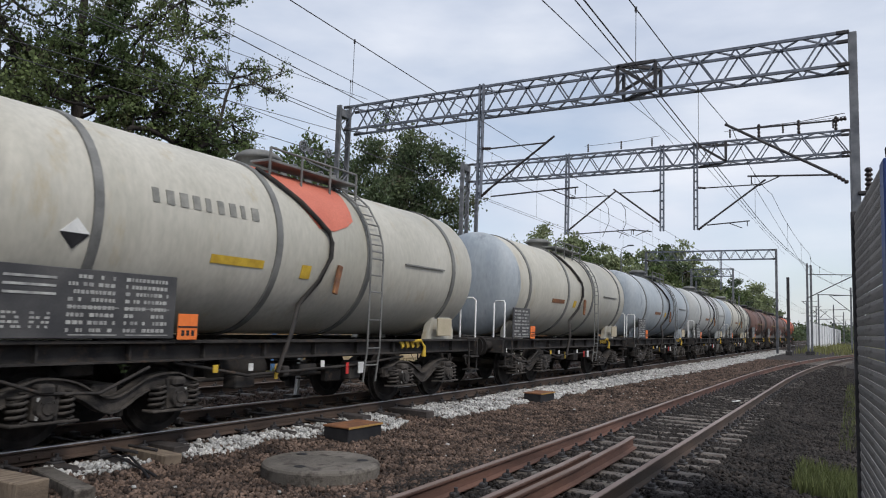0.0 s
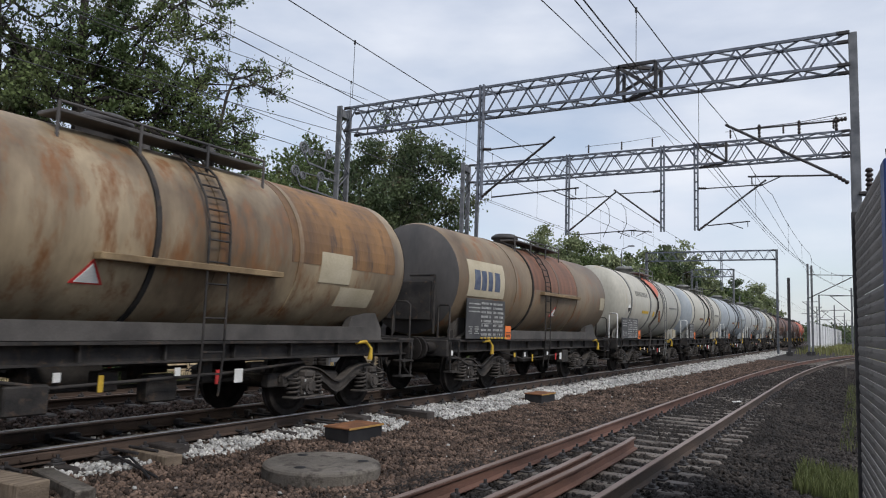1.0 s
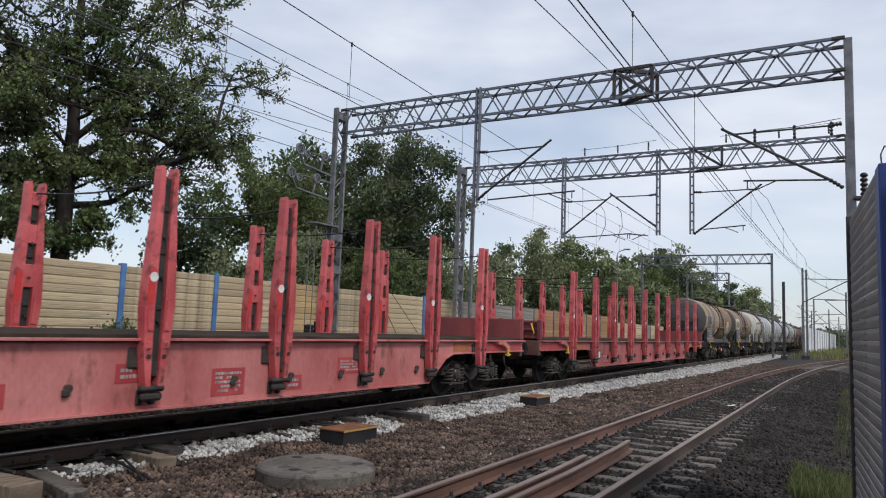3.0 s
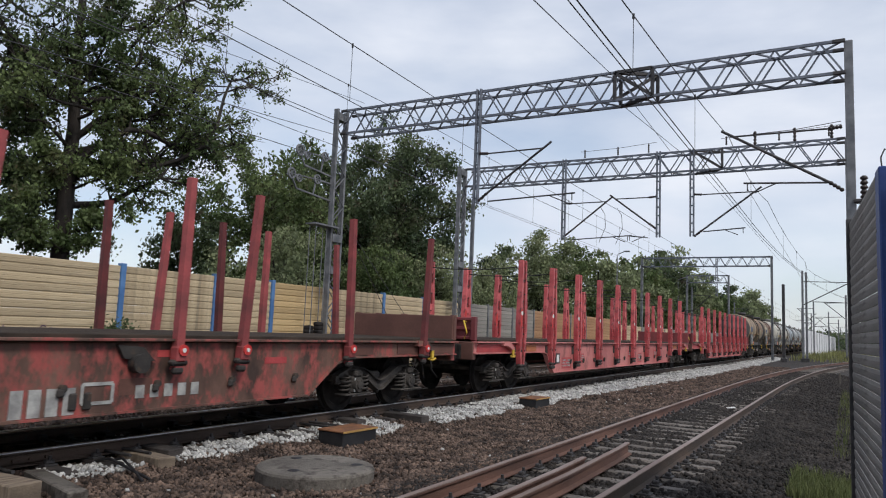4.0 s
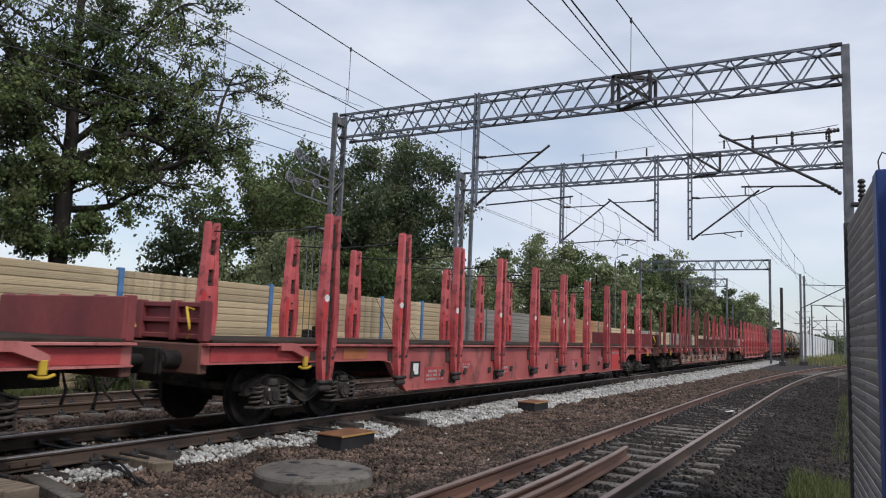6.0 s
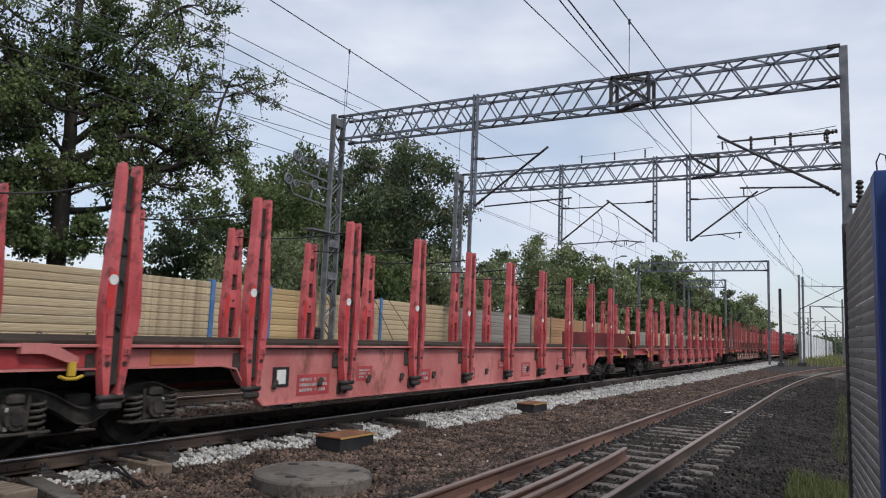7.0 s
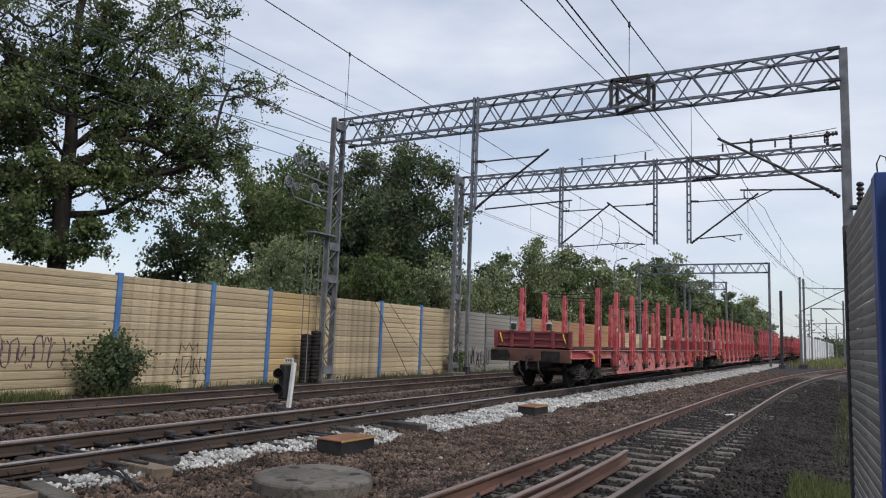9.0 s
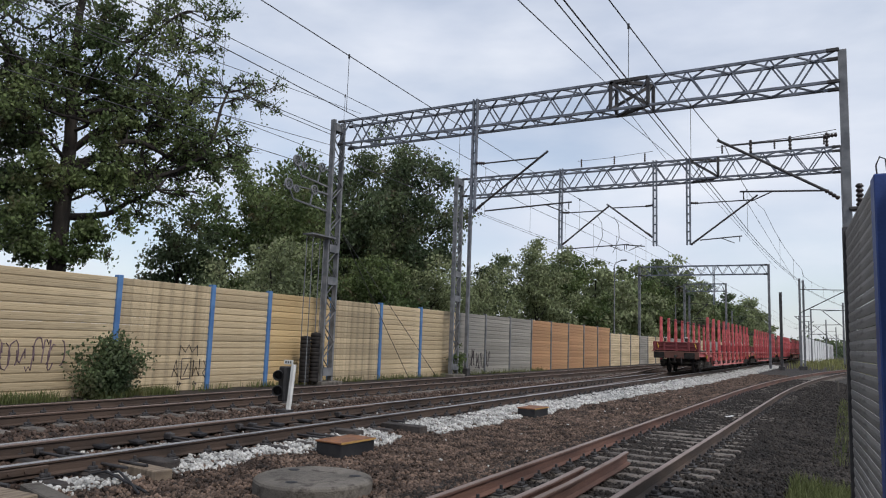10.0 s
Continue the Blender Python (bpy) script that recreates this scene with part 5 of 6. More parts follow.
        b = rg.random(n) * 6.283
        p = np.stack([x, y, z], 1)
        side = np.stack([ca * wd, sa * wd, 0 * x], 1)
        tip = p + np.stack([np.cos(b) * lean, np.sin(b) * lean, hh], 1)
        mid = p + np.stack([np.cos(b) * lean * 0.3, np.sin(b) * lean * 0.3, hh * 0.55], 1)
        vs.append(np.stack([p - side, p + side, mid + side * 0.7, mid - side * 0.7, tip], 1))
    v = np.concatenate(vs).reshape(-1, 3)
    n = len(v) // 5
    f = []
    for i in range(n):
        k = 5 * i
        f += [(k, k + 1, k + 2, k + 3), (k + 3, k + 2, k + 4)]
    me = bulk_mesh(name, v, f, material)
    return tagged(new(name, me), label, "grass", kind="stuff")


grass("verge_grass", "green grass tufts on the verge by the near barrier", [(8.25, 8.95, 8.9, 12.0, 0.75), (8.7, 9.4, 14, 32, 0.25)], 5000, 0.22, M_GRASS, 101)
grass("barrier_grass", "tall green weeds along the foot of the barrier", [(-9.1, -8.2, 5, 15, 0.7), (-9.15, -8.7, 15, 46, 0.3)], 7500, 0.26, M_GRASS, 102)
grass("meadow_grass", "dry yellow-green grass beside the distant track", [(3.4, 30, 84, 190, 0.7), (10, 22, 60, 120, 0.3)], 14000, 0.75, M_GRASS_Y, 103)


# ---- the goods train: wagons stand at their places at the clip's start and run along the main track ----
SPEED = 23.0
WHEEL_R = 0.495
WAGONS, WHEELS = [], []


spring = Shape()
spring.path([(0.098 * math.cos(k * 0.95), 0.098 * math.sin(k * 0.95), 0.0105 * k) for k in range(31)], 0.022, 5)
SPRING = spring.mesh("coil_spring", M_BOGIE)


def bogie(t, y, base=1.8):
    """A two-axle bogie under a wagon: frame with springs and axle boxes, and two wheelsets that roll."""
    s = Shape()
    h = base / 2
    ys = [-(h + 0.45) + (2 * h + 0.9) * i / 28 for i in range(29)]
    top = [(a, 0.80 - 0.27 * math.exp(-(a / 0.40) ** 2) - 0.35 * max(0.0, abs(a) - h - 0.05)) for a in ys]
    low = [(a, b - 0.13 - 0.03 * math.exp(-(a / 0.35) ** 2)) for a, b in top]
    for sx in (-1, 1):
        x = sx * 1.02
        s.slab_x([(y + a, b) for a, b in top] + [(y + a, b) for a, b in reversed(low)], x - 0.035, x + 0.035)
        for edge, dz in ((top, 0.0), (low, -0.022)):
            s.slab_x([(y + a, b + dz + 0.022) for a, b in edge] + [(y + a, b + dz) for a, b in reversed(edge)], x - 0.09, x + 0.09)
    s.box(0, y, 0.60, 1.9, 0.36, 0.2, 0.03)
    s.box(0, y, 0.86, 0.7, 0.5, 0.26, 0.03)
    for sy in (-1, 1):
        s.box(0, y + sy * (h + 0.42), 0.62, 2.0, 0.09, 0.12, 0.02)
    f = part("bogie_frame", s, M_BOGIE, t, "dusty grey welded bogie frame with sagging beams")
    for sx in (-1, 1):
        for sy in (-1, 1):
            b = Shape()
            yy = y + sy * h
            b.box(sx * 1.1, yy, 0.5, 0.22, 0.27, 0.34, 0.05)
            b.box(sx * 1.12, yy, 0.335, 0.24, 0.80, 0.035, 0.01)
            b.box(sx * 1.1, yy, 0.70, 0.26, 0.2, 0.12, 0.03)
            b.tube((sx * 1.1, yy, 0.5), (sx * 1.25, yy, 0.5), 0.135, 0.125, 16)
            b.tube((sx * 1.25, yy, 0.5), (sx * 1.27, yy, 0.5), 0.075, 0.07, 12)
            for k in range(4):
                a = math.pi / 4 + math.pi / 2 * k
                b.tube((sx * 1.24, yy + 0.1 * math.cos(a), 0.5 + 0.1 * math.sin(a)), (sx * 1.265, yy + 0.1 * math.cos(a), 0.5 + 0.1 * math.sin(a)), 0.016, n=6)
            b.bar((sx * 1.16, yy - sy * 0.14, 0.36), (sx * 1.16, yy - sy * 0.16, 0.74), 0.04)
            part("axle_box", b, M_BOGIE, f)
            for dz in (0.40, 0.60):
                part("paint_mark", Shape().box(sx * 1.215, yy + 0.1 * sy, dz, 0.012, 0.03, 0.045), M_LETTER, f)
            for dy in (-0.27, 0.27):
                part("coil_spring", SPRING, None, f, m=pose(sx * 1.12, yy + dy, 0.36))
            b = Shape()
            b.box(sx * 0.75, yy - sy * 0.55, 0.45, 0.12, 0.08, 0.4, 0.02)
            part("brake_shoe", b, M_BOGIE, f)
    for sy in (-1, 1):
        w = Shape()
        w.tube((-1.0, 0, 0), (1.0, 0, 0), 0.085, n=12)
        prof = [(0.0, 0.83), (0.12, 0.83), (0.14, 0.77), (0.37, 0.76), (0.40, 0.80), (WHEEL_R - 0.005, 0.80), (WHEEL_R, 0.79), (WHEEL_R + 0.004, 0.715), (WHEEL_R + 0.03, 0.70), (WHEEL_R + 0.03, 0.675), (0.40, 0.675), (0.37, 0.71), (0.14, 0.70), (0.12, 0.66), (0.0, 0.66)]
        for sx in (-1, 1):
            k = 28
            pts = [(sx * b2, a * math.cos(2 * math.pi * i / k), a * math.sin(2 * math.pi * i / k)) for a, b2 in prof for i in range(k)]
            w.add(pts, [(a * k + i, a * k + (i + 1) % k, (a + 1) * k + (i + 1) % k, (a + 1) * k + i) for a in range(len(prof) - 1) for i in range(k)], False)
        part("wheelset", w, M_WHEEL, t, "steel wheelset with worn treads", m=pose(0, y + sy * h, WHEEL_R))


def running_gear(t, half, bogie_y, end_mat):
    """Buffers, couplings, brake gear between the bogies."""
    for sy in (-1, 1):
        for sx in (-1, 1):
            s = Shape()
            y = sy * half
            s.tube((sx * 0.875, y, 1.06), (sx * 0.875, y + sy * 0.28, 1.06), 0.13, 0.12, 14)
            s.tube((sx * 0.875, y + sy * 0.28, 1.06), (sx * 0.875, y + sy * 0.56, 1.06), 0.085, n=12)
            if half > 10:
                s.box(sx * 0.875, y + sy * 0.585, 1.06, 0.62, 0.05, 0.36, 0.02)
            else:
                s.tube((sx * 0.875, y + sy * 0.56, 1.06), (sx * 0.875, y + sy * 0.61, 1.06), 0.25, 0.24, 20)
            part("buffer", s, M_WHEEL, t, "wide greasy black buffer" if half > 10 else "round greasy black buffer")
        s = Shape()
        y = sy * half
        s.box(0, y + sy * 0.2, 1.02, 0.1, 0.42, 0.14, 0.02)
        s.path([(0.02, y + sy * 0.4, 1.0), (0.0, y + sy * 0.46, 0.75), (0.0, y + sy * 0.42, 0.6), (0.03, y + sy * 0.36, 0.75)], 0.03)
        for dx in (-0.35, 0.32):
            s.path([(dx, y, 0.95), (dx, y + sy * 0.22, 0.9), (dx + 0.05, y + sy * 0.28, 0.6), (dx + 0.15, y + sy * 0.16, 0.42)], 0.025)
        part("coupling", s, M_FRAME, t, "black screw coupling and brake hoses")
        bogie(t, sy * bogie_y)
    s = Shape()
    s.tube((0.2, -bogie_y * 0.35, 0.75), (0.2, -bogie_y * 0.35 + 1.0, 0.75), 0.2, n=14)
    s.tube((-0.9, -bogie_y + 1.6, 0.72), (-0.9, bogie_y - 1.6, 0.72), 0.03, n=6)
    s.tube((0.55, -bogie_y + 1.6, 0.62), (0.55, bogie_y - 1.6, 0.62), 0.03, n=6)
    part("brake_gear", s, M_FRAME, t)


def text_bars(s, x, y0, y1, z0, z1, rows, rg, fill=0.58):
    """Unreadable lettering as short bars."""
    h = (z1 - z0) / rows
    for r in range(rows):
        y = y0
        zc = z1 - (r + 0.5) * h
        while y < y1 - 0.03:
            w = rg.uniform(0.025, 0.065)
            if rg.random() < 0.82:
                s.box(x, min(y + w / 2, y1), zc, 0.006, w * 0.9, h * fill)
            y += w + 0.014


def tank_wagon(label, y0, L, r, zc, style, tank_mat, seed, ladder=1.25, rail_y=(-0.7, 2.3), rail_z=2.5, lever=4.3, board=0.75, patches=()):
    """A bogie tank wagon L metres between headstocks."""
    t = thing("tank_wagon", label, "tank wagon", pose(0, y0, 0), "tank wagons")
    rg = random.Random(seed)
    half = L / 2
    e = half - 0.22
    brown = style == "brown"
    flat = 0.28 if brown else 0.42
    prof = [(0.0, -e), (r * 0.35, -e + 0.02), (r * 0.65, -e + flat * 0.2), (r * 0.86, -e + flat * 0.5), (r * 0.96, -e + flat * 0.8), (r, -e + flat * 1.25)]
    body = prof + [(r, 0.0)] + [(a, -b) for a, b in reversed(prof)]
    s = Shape()
    s.turn_y(body, 0, zc, 64)
    shell = part("tank_shell", s, tank_mat, t)
    if brown:
        for sy in (-1, 1):
            s = Shape()
            s.turn_y([(a * 1.004 + 0.004, sy * (-b + 0.006)) for a, b in prof[:5]], 0, zc, 64)
            part("end_cover", s, M_TANKEND, shell, "dark grey tank end")
            s = Shape()
            s.box(0, sy * (e + 0.06), zc - 0.52, 1.5, 0.1, 0.9, 0.03)
            for sx in (-1, 1):
                s.tube((sx * 0.85, sy * (e + 0.12), zc - 1.25), (sx * 0.85, sy * (e + 0.12), zc + 0.05), 0.03, n=6)
                s.tube((sx * 0.85, sy * (e + 0.12), zc + 0.05), (sx * 0.2, sy * (e + 0.12), zc + 0.05), 0.03, n=6)
            part("end_shield", s, M_FRAME, shell, "black end shield with bent tubes")
    # darker blue-grey end skins hold the ends' shading in their colour
    if style == "blue" and tank_mat is M_TANKW:
        for sy in (-1, 1):
            s = Shape()
            s.turn_y([(a * 1.003 + 0.004, sy * (-b + 0.006)) for a, b in prof[:6]], 0, zc, 64)
            part("end_cover", s, M_TANKB, shell, "tank end with its shading painted blue-grey")
    rings = (-0.40, 0.12, 0.40) if brown else (-4.25 / half, -1.22 / half, 1.12 / half, 4.26 / half)
    for u in rings:
        s = Shape()
        w, d = (0.05, 0.016) if brown else (0.06, 0.03)
        y = u * half
        s.turn_y([(r - 0.01, y - w), (r + d, y - w), (r + d, y + w), (r - 0.01, y + w)], 0, zc, 64, smooth=False)
        # on pale tanks the grey paints in the ribs' dark shading
        part("tank_strap", s, tank_mat if brown else M_BAND, shell)
    if brown and seed in (2, 3):
        s = Shape()
        y = ladder - 0.95
        s.turn_y([(r - 0.01, y - 0.035), (r + 0.035, y - 0.035), (r + 0.035, y + 0.035), (r - 0.01, y + 0.035)], 0, zc, 64, smooth=False)
        part("tank_hoop", s, M_FRAME, shell, "dark steel hoop")
    # man-way, walkway and rail on top
    s = Shape()
    s.turn_z([(0.34, zc + r - 0.1), (0.34, zc + r + 0.2), (0.40, zc + r + 0.2), (0.40, zc + r + 0.26), (0.28, zc + r + 0.34), (0.0, zc + r + 0.36)], 0, -0.35, 24)
    part("manway", s, M_BAND if not brown else M_TANKEND, t, "domed manway lid")
    s = Shape()
    wl = 2.3 if not brown else 3.4
    for sx in (-1, 1):
        s.box(sx * 0.62, 0.2, zc + r + 0.02, 0.45, wl, 0.05, 0.01)
        for k in range(4):
            yy = 0.2 - wl / 2 + wl * k / 3
            s.tube((sx * 0.85, yy, zc + r * 0.75), (sx * 0.85, yy, zc + r + (0.22 if not brown else 0.12)), 0.022, n=6)
        s.tube((sx * 0.85, 0.2 - wl / 2, zc + r + (0.22 if not brown else 0.12)), (sx * 0.85, 0.2 + wl / 2, zc + r + (0.22 if not brown else 0.12)), 0.022, n=6)
    for k in range(3):
        s.tube((-0.2 + 0.3 * k, 0.5 + 0.35 * k, zc + r - 0.05), (-0.2 + 0.3 * k, 0.5 + 0.35 * k, zc + r + 0.22), 0.08, 0.06, 10)
    part("walkway", s, M_BAND if not brown else M_TANKEND, t, "steel walkway with low rail")
    # ladders follow the tank's curve
    for sx in (-1, 1):
        s = Shape()
        ly = ladder
        w = 0.19
        arc = [(math.cos(a) * (r + 0.09) * sx, zc + math.sin(a) * (r + 0.09)) for a in [radians(q) for q in (78, 60, 42, 25, 10, 0)]]
        arc += [(sx * (r + 0.09), zc - 0.6), (sx * (r + 0.09 if not brown else 1.42), 1.1), (sx * (r + 0.02 if not brown else 1.36), 0.5)]
        for dy in (-w, w):
            s.path([(a, ly + dy, b) for a, b in arc], 0.018, 6)
        for i in range(len(arc) - 1):
            for k in range(2):
                a = arc[i][0] + (arc[i + 1][0] - arc[i][0]) * k / 2
                b = arc[i][1] + (arc[i + 1][1] - arc[i][1]) * k / 2
                s.tube((a, ly - w, b), (a, ly + w, b), 0.014, n=5)
        part("ladder", s, M_BAND if not brown else M_FRAME, t, "curved steel ladder")
    # underframe
    for sx in (-1, 1):
        s = Shape()
        s.slab_y([(sx * 1.07, 0.965), (sx * 1.2, 0.965), (sx * 1.2, 0.99), (sx * 1.12, 0.99), (sx * 1.12, 1.205), (sx * 1.28, 1.205), (sx * 1.28, 1.24), (sx * 1.07, 1.24)], -half + 0.05, half - 0.05)
        sole = part("sole_bar", s, M_FRAME, t, "sooty channel-section sole bar")
        for k in range(9):
            y = -half + 1.1 + (L - 2.2) * k / 8
            part("web_rib", Shape().box(sx * 1.16, y, 1.1, 0.08, 0.03, 0.2), M_FRAME, sole)
    part("centre_sill", Shape().box(0, 0, 1.02, 0.5, L - 0.4, 0.3, 0.02), M_FRAME, t)
    bearer = Shape().box(0, 0, 1.08, 2.2, 0.12, 0.2).mesh("cross_bearer", M_FRAME)
    for k in range(9):
        part("cross_bearer", bearer, None, t, m=pose(0, -half + 0.6 + (L - 1.2) * k / 8, 0))
    for sy in (-1, 1):
        s = Shape()
        s.box(0, sy * (half - 0.06), 1.06, 2.55, 0.14, 0.36, 0.015)
        s.box(0, sy * (half - 0.3), 1.26, 2.6, 0.55, 0.04)
        part("headstock", s, M_FRAME, t)
        for sx in (-1, 1):
            s = Shape()
            s.slab_x([(sy * (half - 1.9), 1.2), (sy * (half - 0.75), 1.2), (sy * (half - 0.75), 1.45), (sy * (half - 1.0), zc - r * 0.62), (sy * (half - 1.7), zc - r * 0.72)], sx * 0.85, sx * 1.0)
            part("saddle", s, M_SILL if brown else tank_mat, t, "tank saddle")
        for sx in (-1, 1):
            s = Shape()
            y = sy * (half - 0.12)
            top = 2.15 if not brown else 1.95
            s.path([(sx * 1.25, y, 1.2), (sx * 1.25, y, top), (sx * 1.2, y - sy * 0.05, top + 0.06), (sx * 0.95, y - sy * 0.1, top + 0.06), (sx * 0.9, y - sy * 0.1, top), (sx * 0.9, y - sy * 0.1, 1.2)], 0.022, 6)
            part("handrail", s, M_WHITE if not brown else M_FRAME, t, "tubular handrail")
        for sx in (-1, 1):
            s = Shape()
            for z in (0.55, 0.85):
                s.box(sx * 1.25, sy * (half - 0.3), z, 0.22, 0.4, 0.03)
            for dy in (-0.19, 0.19):
                s.bar((sx * 1.3, sy * (half - 0.3) + dy, 0.55), (sx * 1.3, sy * (half - 0.3) + dy, 1.2), 0.03)
            part("footstep", s, M_FRAME, t)
    for sx in (-1, 1):
        if brown:
            s = Shape()
            s.slab_x([(-half + 0.7, 1.25), (half - 0.9, 1.25), (half - 1.5, 1.48), (-half + 1.3, 1.48)], sx * 1.05, sx * 1.16)
            part("cradle_beam", s, M_SILL, t, "grey cradle beam under the tank")
        # data board with lettering bars
        s = Shape()
        y1 = -half + (board if brown else 0.5)
        y2 = y1 + (2.05 if brown else (2.3 if style == "cream" else 1.1))
        zb, zt = 1.27, (2.2 if brown else 2.06)
        s.box(sx * 1.31, (y1 + y2) / 2, (zb + zt) / 2, 0.03, y2 - y1, zt - zb, 0.006)
        data_board = part("data_board", s, M_PLATE, t, "dark board with faded data lettering")
        xx = sx * 1.33
        n = 3 if y2 - y1 > 1.5 else 2
        for k in range(n):
            a = y1 + 0.08 + (y2 - y1 - 0.1) * k / n
            if k == 0 and n == 3:
                for q in range(3):
                    part("text_line", Shape().box(xx, a + 0.3, zt - 0.12 - 0.09 * q, 0.006, 0.58, 0.028), M_LETTER, data_board)
                for q in range(2):
                    s = Shape()
                    text_bars(s, xx, a + 0.02 + 0.3 * q, a + 0.24 + 0.3 * q, zb + 0.1, zb + 0.3, 4, rg, 0.55)
                    tagged(part("board_lettering", s, M_LETTER, data_board, "unreadable white lettering"), kind="stuff")
            else:
                s = Shape()
                text_bars(s, xx, a, a + (y2 - y1) / n - 0.14, zb + 0.05, zt - 0.04, 8, rg, 0.5)
                tagged(part("board_lettering", s, M_LETTER, data_board, "unreadable white lettering"), kind="stuff")
                for dz in (zb + 0.04, zb + 0.36):
                    part("text_line", Shape().box(xx, a + (y2 - y1) / n * 0.45, dz, 0.006, (y2 - y1) / n * 0.8, 0.012), M_LETTER, data_board)
        s = Shape()
        s.box(sx * 1.32, y2 + 0.22, 1.42, 0.02, 0.32, 0.34, 0.006)
        part("hazard_plate", s, M_HAZ, t, "orange hazard plate")
        s = Shape()
        s.box(sx * 1.333, y2 + 0.22, 1.42, 0.006, 0.32, 0.02)
        for k in range(3):
            s.box(sx * 1.333, y2 + 0.14 + 0.08 * k, 1.34, 0.006, 0.045, 0.07)
        part("plate_mark", s, M_BLACK, t)
        # yellow chevrons and the brake lever below the sill
        ya = 2.6 if not brown else y1 + 0.75
        for k in range(4 if not brown else 8):
            part("warning_stripe", Shape().box(sx * 1.22 if not brown else sx * 1.33, ya + 0.19 * k, 1.15 if not brown else 1.29, 0.03, 0.09, 0.15 if not brown else 0.035, 0, Matrix.Rotation(radians(30 if not brown else 0), 3, "X")), M_YELLOW, t, "yellow warning stripe")
        for yl in ((lever,) if not brown else (lever, y1 + 1.4)):
            s = Shape()
            s.path([(sx * 1.24, yl - 0.35, 1.2), (sx * 1.3, yl - 0.15, 1.22), (sx * 1.32, yl, 1.1), (sx * 1.3, yl, 0.9)], [0.035, 0.035, 0.028, 0.05], 7)
            part("brake_lever", s, M_YELLOW, t, "yellow brake changeover lever")
        for k, (yy, m2) in enumerate(((-2.14, M_YELLOW), (-1.46, M_WHITE), (0.2, M_WHITE), (-half + 0.35, M_WHITE))):
            part("small_label", Shape().box(sx * 1.2, yy, 0.84 if k < 3 else 0.95, 0.02, 0.09, 0.11, 0.004), m2, t, "small painted instruction plate")
        for k, (yy, m2) in enumerate(((1.3, M_WHITE), (0.9, M_HAZRED), (-0.9, M_YELLOW))):
            part("pull_tag", Shape().box(sx * 1.19, yy, 0.74, 0.02, 0.16 if k == 0 else 0.07, 0.2, 0.006), m2, t, "small painted brake pull tag")
        s = Shape()
        for k in range(7):
            yy = -half + 3.4 + (L - 6.8) * k / 6 + rg.uniform(-0.3, 0.3)
            s.box(sx * rg.uniform(0.8, 1.12), yy, rg.uniform(0.6, 0.85), rg.uniform(0.1, 0.3), rg.uniform(0.12, 0.5), rg.uniform(0.15, 0.4), 0.02)
        s.path([(sx * 1.1, -half + 3.0, 0.95), (sx * 1.15, -1.5, 0.72), (sx * 1.1, 1.2, 0.78), (sx * 1.12, half - 3.0, 0.9)], 0.025, 5)
        s.path([(sx * 1.16, -half + 2.6, 0.9), (sx * 1.2, -half + 1.9, 0.62), (sx * 1.2, -half + 1.2, 0.66), (sx * 1.15, -half + 0.5, 0.9)], 0.022, 5)
        part("brake_rigging", s, M_FRAME, t, "black brake rigging and air tanks")

    def skin(name, material, y1, y2, a1, a2, lift, label=""):
        """A thin sheet that lies on the tank from angle a1 to a2 above the horizontal."""
        for side in (0, 1):
            s = Shape()
            b1, b2 = (radians(a1), radians(a2)) if side == 0 else (math.pi - radians(a2), math.pi - radians(a1))
            s.turn_y([(r - 0.01, y1), (r + lift, y1), (r + lift, y2), (r - 0.01, y2)], 0, zc, 12, b1, b2, smooth=False)
            part(name, s, material, shell, label)

    def triangle(name, material, y, a0, wide, rise, lift, label=""):
        """A thin three-cornered sheet on the tank: its base at angle a0, its tip rise degrees above."""
        for sx in (-1, 1):
            pts = []
            for up in (lift - 0.01, lift):
                for dy, da in ((-wide, 0), (wide, 0), (0, rise)):
                    a = radians(a0 + da)
                    pts.append((sx * (r + up) * math.cos(a), y + dy, zc + (r + up) * math.sin(a)))
            part(name, Shape().add(pts, [(2, 1, 0), (3, 4, 5), (0, 1, 4, 3), (1, 2, 5, 4), (2, 0, 3, 5)]), material, shell, label)

    if brown:
        yb = -half + board
        if seed == 3:
            skin("name_panel", M_CREAM, yb + 0.05, yb + 1.98, -16, 21, 0.012, "aged cream panel with a faded blue company mark")
        for side in (0, 1):
            for k in range(4):
                ya = yb + 0.34 + 0.36 * k
                s = Shape()
                b1, b2 = (radians(-9), radians(11)) if side == 0 else (math.pi - radians(11), math.pi - radians(-9))
                s.turn_y([(r, ya), (r + 0.018, ya), (r + 0.018, ya + (0.29, 0.25, 0.22, 0.28)[k]), (r, ya + (0.29, 0.25, 0.22, 0.28)[k])], 0, zc, 8, b1, b2, smooth=False)
                if seed in (2, 3):
                    part("company_mark", s, M_LETTER_B, shell, "faded blue block shape")
        ty = ladder + (0.95 if seed == 3 else -1.75)
        triangle("warning_border", M_HAZRED, ty, -32, 0.22, 14, 0.012, "red border of a warning triangle")
        triangle("warning_label", M_WHITE, ty, -31, 0.16, 10.5, 0.018, "white warning triangle")
        for ya, yc, a1, a2 in patches:
            skin("data_patch", M_CREAM, ya, yc, a1, a2, 0.012, "pale painted patch")
        for sx in (-1, 1):
            s = Shape()
            s.box(sx * (r + 0.05), (rail_y[0] + rail_y[1]) / 2, rail_z, 0.16, rail_y[1] - rail_y[0], 0.09, 0.01)
            part("drip_rail", s, M_DRIP, shell, "long drip rail along the tank")
